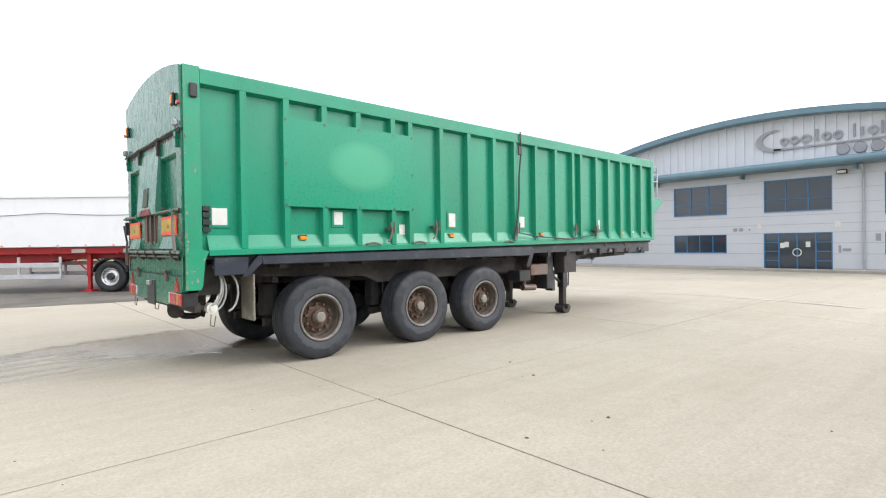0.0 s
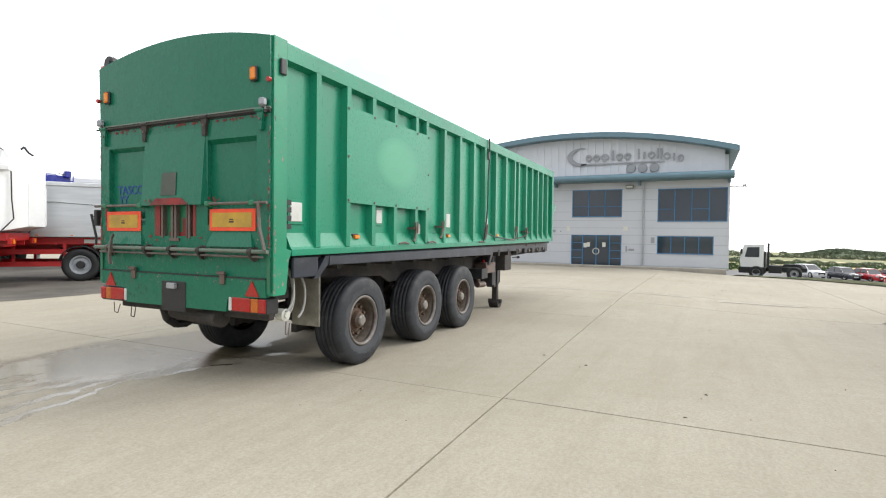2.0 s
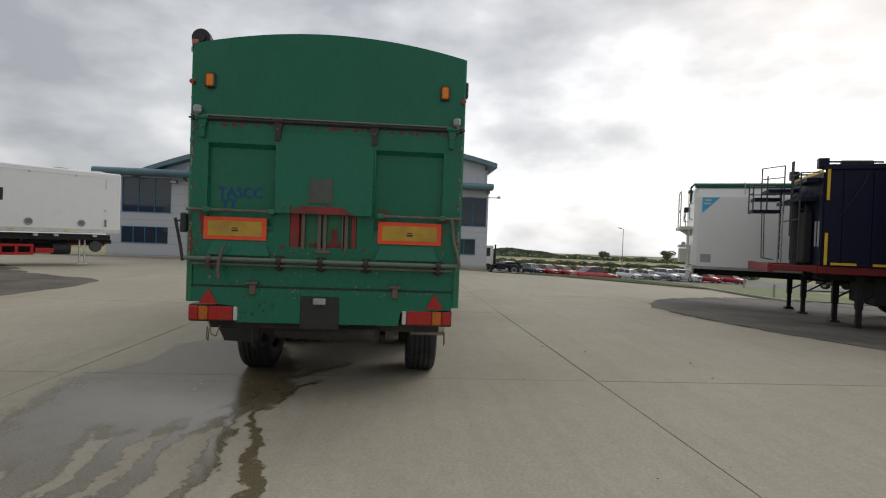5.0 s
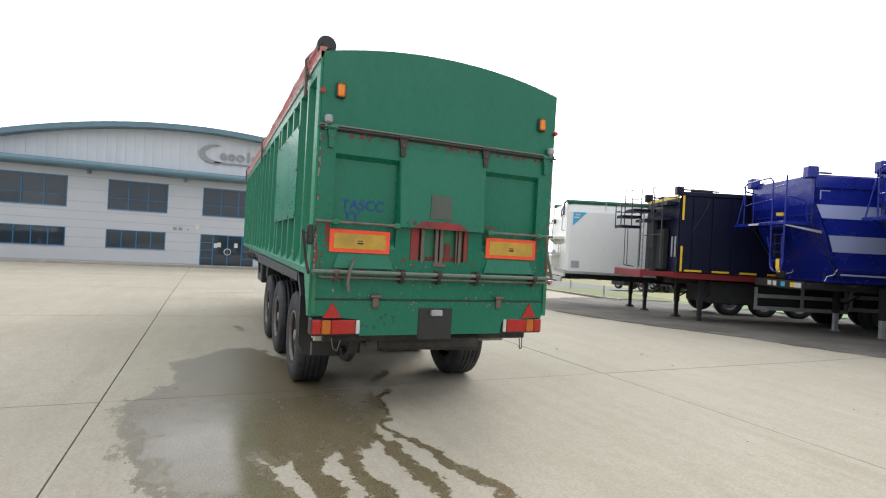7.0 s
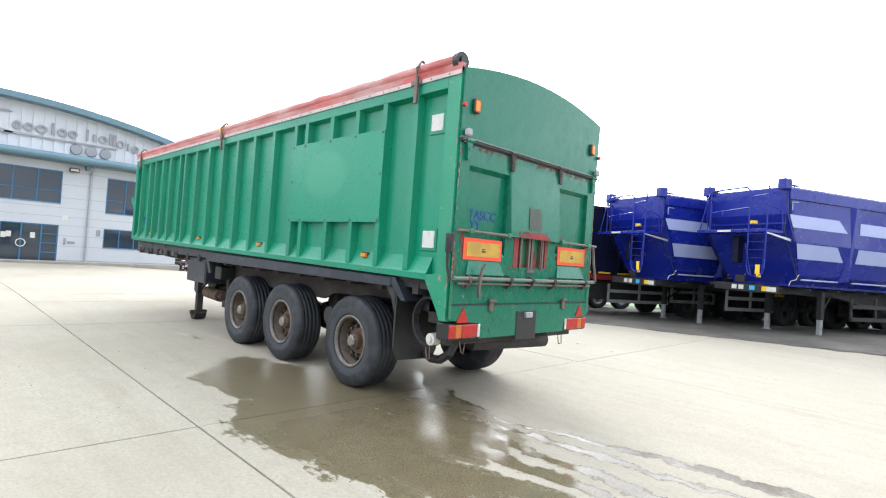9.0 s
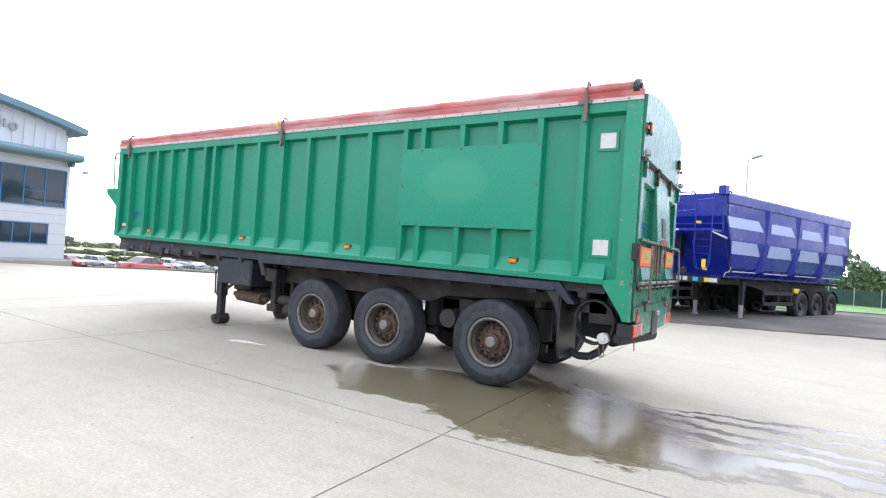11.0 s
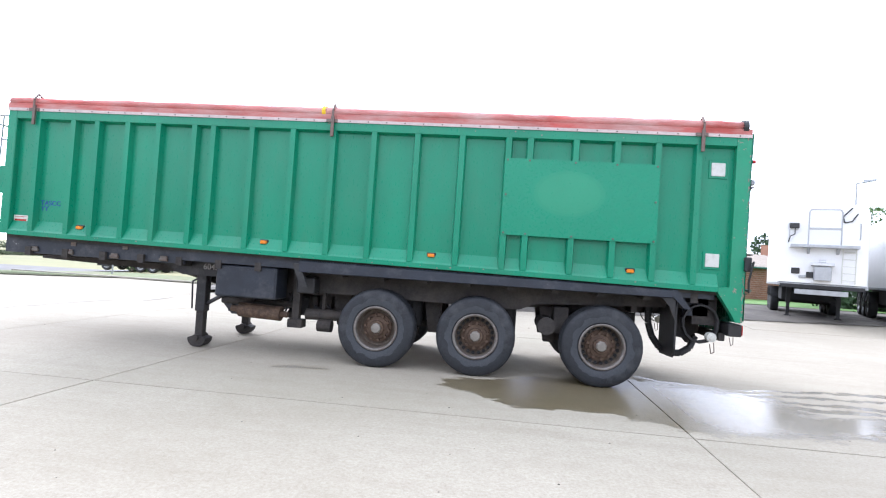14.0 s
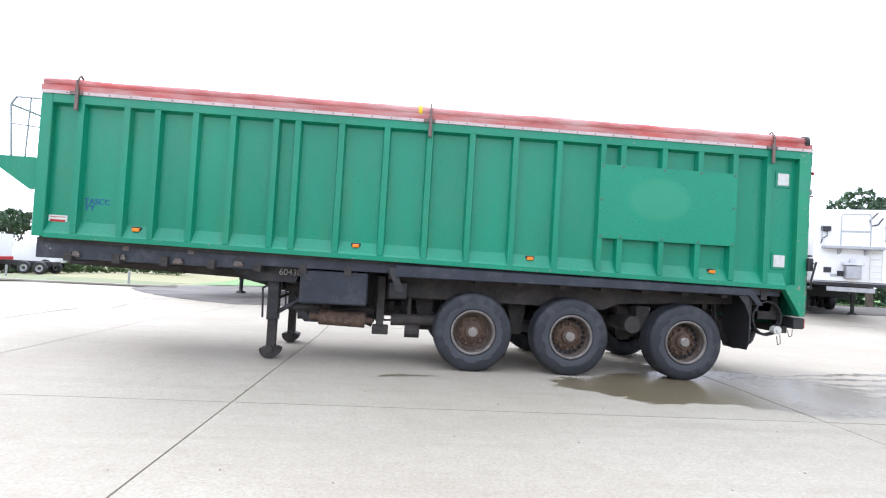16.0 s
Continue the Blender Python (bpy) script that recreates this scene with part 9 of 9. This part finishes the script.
screen_fence()
hedge("hedge", [(5.2, -25.3), (0.2, -25.5), (-3.4, -25.9)], 3.4, 1.7, 924, 0.26, leaf_mat, "Tall uneven green hedge behind the verge", 1)
hedge("hedge", [(-3.4, -26.8), (-9.0, -27.1)], 2.0, 1.3, 660, 0.23, leaf_mat, "Lower shrubs behind the screen fence", 2)
hedge("shrub", [(-7.2, -22.9), (-8.7, -22.6)], 1.5, 0.7, 572, 0.16, leaf_dark, "Dark shrubs against the brick hall", 3)
hedge("far_trees", [(30, -60), (10, -62), (-20, -64), (-60, -58)], 4.2, 4.0, 528, 0.68, leaf_far_hazy, "Distant belt of trees behind the hall", 4)
hedge("hedge", [(-14, -19), (-30, -16), (-50, -12)], 2.6, 2.0, 572, 0.35, leaf_dark, "Hedge behind the white trailers", 5)
hedge("hedge", [(26, -34), (38, -38), (48, -44)], 1.7, 1.2, 572, 0.22, leaf_mat, "Clipped hedge beyond the grass", 6)
hedge("hedge", [(92, -2), (94, -25), (94, -62)], 1.3, 1.2, 374, 0.26, leaf_mat, "Hedge round the car park", 7)
hedge("far_hedge", [(150, 60), (160, 10), (160, -60), (140, -130)], 1.1, 2.0, 330, 0.4, leaf_far_hazy, "Field hedge in the distance", 8)
hedge("far_trees", [(330, 120), (360, 20), (360, -80), (330, -200), (260, -330), (150, -420)], 2.4, 4.0, 260, 0.8, leaf_far_hazy, "Distant tree line on the skyline", 9, 2.0)
hedge("far_trees", [(-60, 90), (-20, 96), (40, 100), (90, 90)], 6.0, 5.0, 440, 1.22, leaf_far_hazy, "Trees behind the row of trailers", 10)
tree(46.8, -42.6, 6.8, 3.0, 21, "Broad dark green tree beyond the trailers", leaf_dark, 2600, 0.34)
tree(39.8, -45.6, 6.0, 2.6, 22, "Dark green tree beside the parked lorry", leaf_dark, 2000, 0.34)
tree(-21.9, -15.4, 7.6, 2.6, 23, "Green tree behind the white trailers", leaf_dark, 2400, 0.3)
tree(-24.5, -27, 7.6, 3.0, 24, "Tree rising over the white trailers", leaf_mat, 2400, 0.3)
tree(-22, -38, 6.2, 2.6, 25, "Tree behind the brick hall", leaf_dark, 1600, 0.32)
tree(24, 62, 6.5, 3.5, 26, "Tree behind the grey trailer", leaf_mat, 1500, 0.4)
for k, (x, y, h) in enumerate(((238, -118, 7.0), (240, -128, 7.5), (250, -92, 5.5), (250, -165, 8))):
    tree(x, y, h, 3.2, 40 + k, "Rounded field tree in the distance", leaf_far_hazy, 700, 0.8)


def wooded_hill():
    """A low mound far off, thick with trees."""
    rng = random.Random(12)
    def top(u):
        return 11.0 * max(0.0, 1 - abs(u) ** 1.7) * (1 + 0.10 * math.sin(7 * u)) + 2
    bm = B()
    us = [-1 + 2 * k / 40 for k in range(41)]
    rows = [[bm.verts.new((780 + d, -165 + 80 * u, -22 + top(u) * h)) for u in us] for d, h in ((-40, 0), (-15, 0.75), (20, 1.0), (70, 0.2))]
    for A, C in zip(rows[:-1], rows[1:]):
        for i in range(40):
            bm.faces.new((A[i], A[i + 1], C[i + 1], C[i]))
    for k in range(900):
        u = rng.uniform(-1, 1)
        d, h = rng.choice(((-15, 0.75), (0, 0.9), (20, 1.0)))
        foliage(bm, (780 + d, -165 + 80 * u, -22 + top(u) * h), (3, 3, 1.6), 14, 2.2, rng)
    single("wooded_hill", bm, leaf_far_hazy, "Low wooded hill on the skyline", "hill", "stuff")


wooded_hill()


def mast(x, y, h, label, heads=1, turn=0):
    t = thing("lamp_post", pose(x, y, zg(x, y)) @ pose(0, 0, 0, 0, 0, turn), label, "lamp post", "yard lamp posts")
    bm = B()
    cyl(bm, (0, 0, -0.3), (0, 0, h), 0.09, 10, 0.055)
    part("pole", bm, grey_steel, t)
    for s in (1, -1)[:heads]:
        bm = B()
        tube(bm, [(0, 0, h - 0.05), (s * 0.5, 0, h + 0.1)], 0.035, 6)
        part("arm", bm, grey_steel, t)
        bm = B()
        frustum(bm, [(s * 0.35, -0.2, h + 0.02), (s * 0.35, 0.2, h + 0.02), (s * 1.05, 0.2, h + 0.16), (s * 1.05, -0.2, h + 0.16)], [(s * 0.35, -0.15, h + 0.2), (s * 0.35, 0.15, h + 0.2), (s * 1.05, 0.12, h + 0.28), (s * 1.05, -0.12, h + 0.28)])
        part("lamp_head", bm, pipe_grey, t)


mast(2.4, -32.5, 10.4, "Grey lamp post behind the blue tippers", 1, 150)
mast(-18.9, -23.1, 8.4, "Grey lamp post behind the white trailers", 1, 160)
mast(97.9, -36.7, 8.8, "Slim lamp post beyond the car park", 1, 80)
mast(25.8, 38.6, 9.0, "Lamp post behind the grey trailer", 2, -35)


def post(x, y):
    t = thing("bollard", pose(x, y, zg(x, y)), "Thin grey steel bollard on the grass", "bollard")
    bm = B()
    cyl(bm, (0, 0, -0.1), (0, 0, 0.65), 0.05, 10)
    part("pole", bm, grey_steel, t)


post(19.9, -10.9)
post(28.0, -14.9)


def distant_lorry():
    """White flat lorry with a dark chassis parked far off under the trees."""
    t = thing("lorry", pose(42.27, -32.4, zg(38, -33)) @ pose(0, 0, 0, 0, 0, 182), "White lorry tractor with dark chassis under the trees", "lorry")
    bm = B()
    prism(bm, [(0.0, 0.9), (0.05, 1.9), (0.3, 3.1), (1.9, 3.2), (1.9, 0.9)], "y", -1.2, 1.2)
    part("cab", bm, white_paint, t)
    bm = B()
    frustum(bm, [(-0.01, -1.1, 1.9), (-0.01, 1.1, 1.9), (0.06, 1.1, 1.9), (0.06, -1.1, 1.9)], [(0.22, -1.05, 2.8), (0.22, 1.05, 2.8), (0.3, 1.05, 2.8), (0.3, -1.05, 2.8)])
    part("windscreen", bm, car_glass, t)
    bm = B()
    box(bm, 0.1, 6.2, -0.5, 0.5, 0.7, 1.05)
    box(bm, 0.1, 1.9, -1.2, 1.2, 0.4, 0.9)
    part("chassis", bm, shade_black, t)
    bm = B()
    box(bm, 2.0, 2.1, -1.1, 1.1, 1.0, 1.3)
    part("red_panel", bm, red_chassis, t)
    wheels(t, (1.0, 4.3, 5.5), 1.05, WH_GREY)


distant_lorry()


def yard_litter():
    """Grit, leaf bits and mud crumbs lying about the concrete."""
    rng = random.Random(31)
    bm = B()
    spots = [(4.03, 2.0), (3.2, 2.17), (4.7, 3.3), (5.0, 3.9), (13.7, -0.3), (13.2, 0.6), (6.5, 12.2), (5.2, 11.6)] + [(rng.uniform(-3, 15), rng.uniform(-1.5, 14)) for _ in range(150)] + [(20 + rng.gauss(0, 2.5), 1 + rng.gauss(0, 2)) for _ in range(60)]
    for k, (x, y) in enumerate(spots):
        r = rng.uniform(0.004, 0.011) if k > 3 else rng.uniform(0.018, 0.028)
        if x > 16:
            r *= 2
        z = zg(x, y) + 0.002
        n = rng.randint(5, 7)
        ring = [bm.verts.new((x + r * rng.uniform(0.6, 1.3) * math.cos(2 * math.pi * i / n), y + r * rng.uniform(0.6, 1.3) * math.sin(2 * math.pi * i / n), z)) for i in range(n)]
        tip = bm.verts.new((x + r * 0.1, y, z + r * rng.uniform(0.3, 0.7)))
        for i in range(n):
            bm.faces.new((ring[i], ring[(i + 1) % n], tip))
    single("yard_litter", bm, mk("dark_grit", (0.07, 0.058, 0.042), 0.9, 0, 0.3, 8, 60), "Scattered grit and mud crumbs on the concrete", "litter", "stuff")


yard_litter()


def far_box_van():
    """White box van parked far off under the trees."""
    t = thing("box_van", pose(37.8, -36.3, zg(36, -37)) @ pose(0, 0, 0, 0, 0, 4), "White box van parked far off beside the lorry", "van")
    bm = B()
    box(bm, 0.0, 3.6, -1.0, 1.0, 0.75, 2.5, 0.04)
    part("body", bm, white_paint, t)
    bm = B()
    prism(bm, [(3.6, 0.5), (3.6, 2.1), (4.3, 2.0), (4.8, 1.3), (5.3, 1.15), (5.3, 0.5)], "y", -0.95, 0.95)
    part("cab", bm, white_paint, t)
    bm = B()
    prism(bm, [(4.32, 1.95), (4.78, 1.34), (4.83, 1.36), (4.37, 1.99)], "y", -0.85, 0.85)
    part("windscreen", bm, car_glass, t)
    wheels(t, (0.9, 4.5), 0.92, WH_DARK, 0.52)


far_box_van()

# ---- concrete bays of the yard, cast one by one ----


def lean(x):
    """The bays were not cast quite square: the cross joints lean more towards the office."""
    return 0.040 * min(max((x - 3.2) / 6, 0), 1) + 0.012 * min(max((x - 9.2) / 3.2, 0), 1)


def build_pavement():
    bm = B()
    xs = [JX[0], -20] + list(range(-6, 19)) + [22, 26, JX[-1]]
    ys = [JY[0], -11] + [-9 + 0.5 * k for k in range(31)] + [10, 20, JY[-1]]
    g = [[bm.verts.new((x, y, zg(x, y) - 0.026)) for y in ys] for x in xs]
    for i in range(len(xs) - 1):
        for j in range(len(ys) - 1):
            bm.faces.new((g[i][j], g[i + 1][j], g[i + 1][j + 1], g[i][j + 1]))
    pave = single("pavement", bm, joint_mat, "Pale brushed concrete yard with dark joints", "pavement", "structure")
    random.seed(9)
    for i in range(len(JX) - 1):
        for j in range(len(JY) - 1):
            x0, x1, y0, y1 = JX[i] + 0.005, JX[i + 1] - 0.005, JY[j] + 0.005, JY[j + 1] - 0.005
            if x1 < 13 and y1 < -3 or (x0 > 18 and y1 < -8):
                continue
            bm = B()
            n = 12
            dz = random.uniform(-0.002, 0.002)
            def tz(x, y):
                return zg(x, y) + dz
            ring = []
            top = [[None] * (n + 1) for _ in range(n + 1)]
            e = 0.0025
            for a in range(n + 1):
                for b in range(n + 1):
                    x, y = x0 + e + (x1 - x0 - 2 * e) * a / n, y0 + e + (y1 - y0 - 2 * e) * b / n
                    top[a][b] = bm.verts.new((x, y, tz(x, y)))
            for a in range(n):
                for b in range(n):
                    bm.faces.new((top[a][b], top[a + 1][b], top[a + 1][b + 1], top[a][b + 1]))
            loop = [top[a][0] for a in range(n)] + [top[n][b] for b in range(n)] + [top[a][n] for a in range(n, 0, -1)] + [top[0][b] for b in range(n, 0, -1)]
            low = []
            for v in loop:
                x = x0 if abs(v.co.x - x0 - e) < 1e-4 else x1 if abs(v.co.x - x1 + e) < 1e-4 else v.co.x
                y = y0 if abs(v.co.y - y0 - e) < 1e-4 else y1 if abs(v.co.y - y1 + e) < 1e-4 else v.co.y
                low.append(bm.verts.new((x, y, v.co.z - 0.03)))
            m = len(loop)
            for k in range(m):
                bm.faces.new((low[k], low[(k + 1) % m], loop[(k + 1) % m], loop[k]))
            for v in bm.verts:
                x, y = v.co.x, v.co.y
                w = min(max(x, -6), 24)
                a, b = 0.085, -0.145 + 0.0185 * min(w, 13)
                v.co.y += b + (a - b) * min(max((y - 3.85) / 5.92, 0), 1)
                v.co.x += lean(v.co.x) * (max(v.co.y, 5.5) - 9.7)
            part("slab", bm, concrete_mat, pave)


build_pavement()
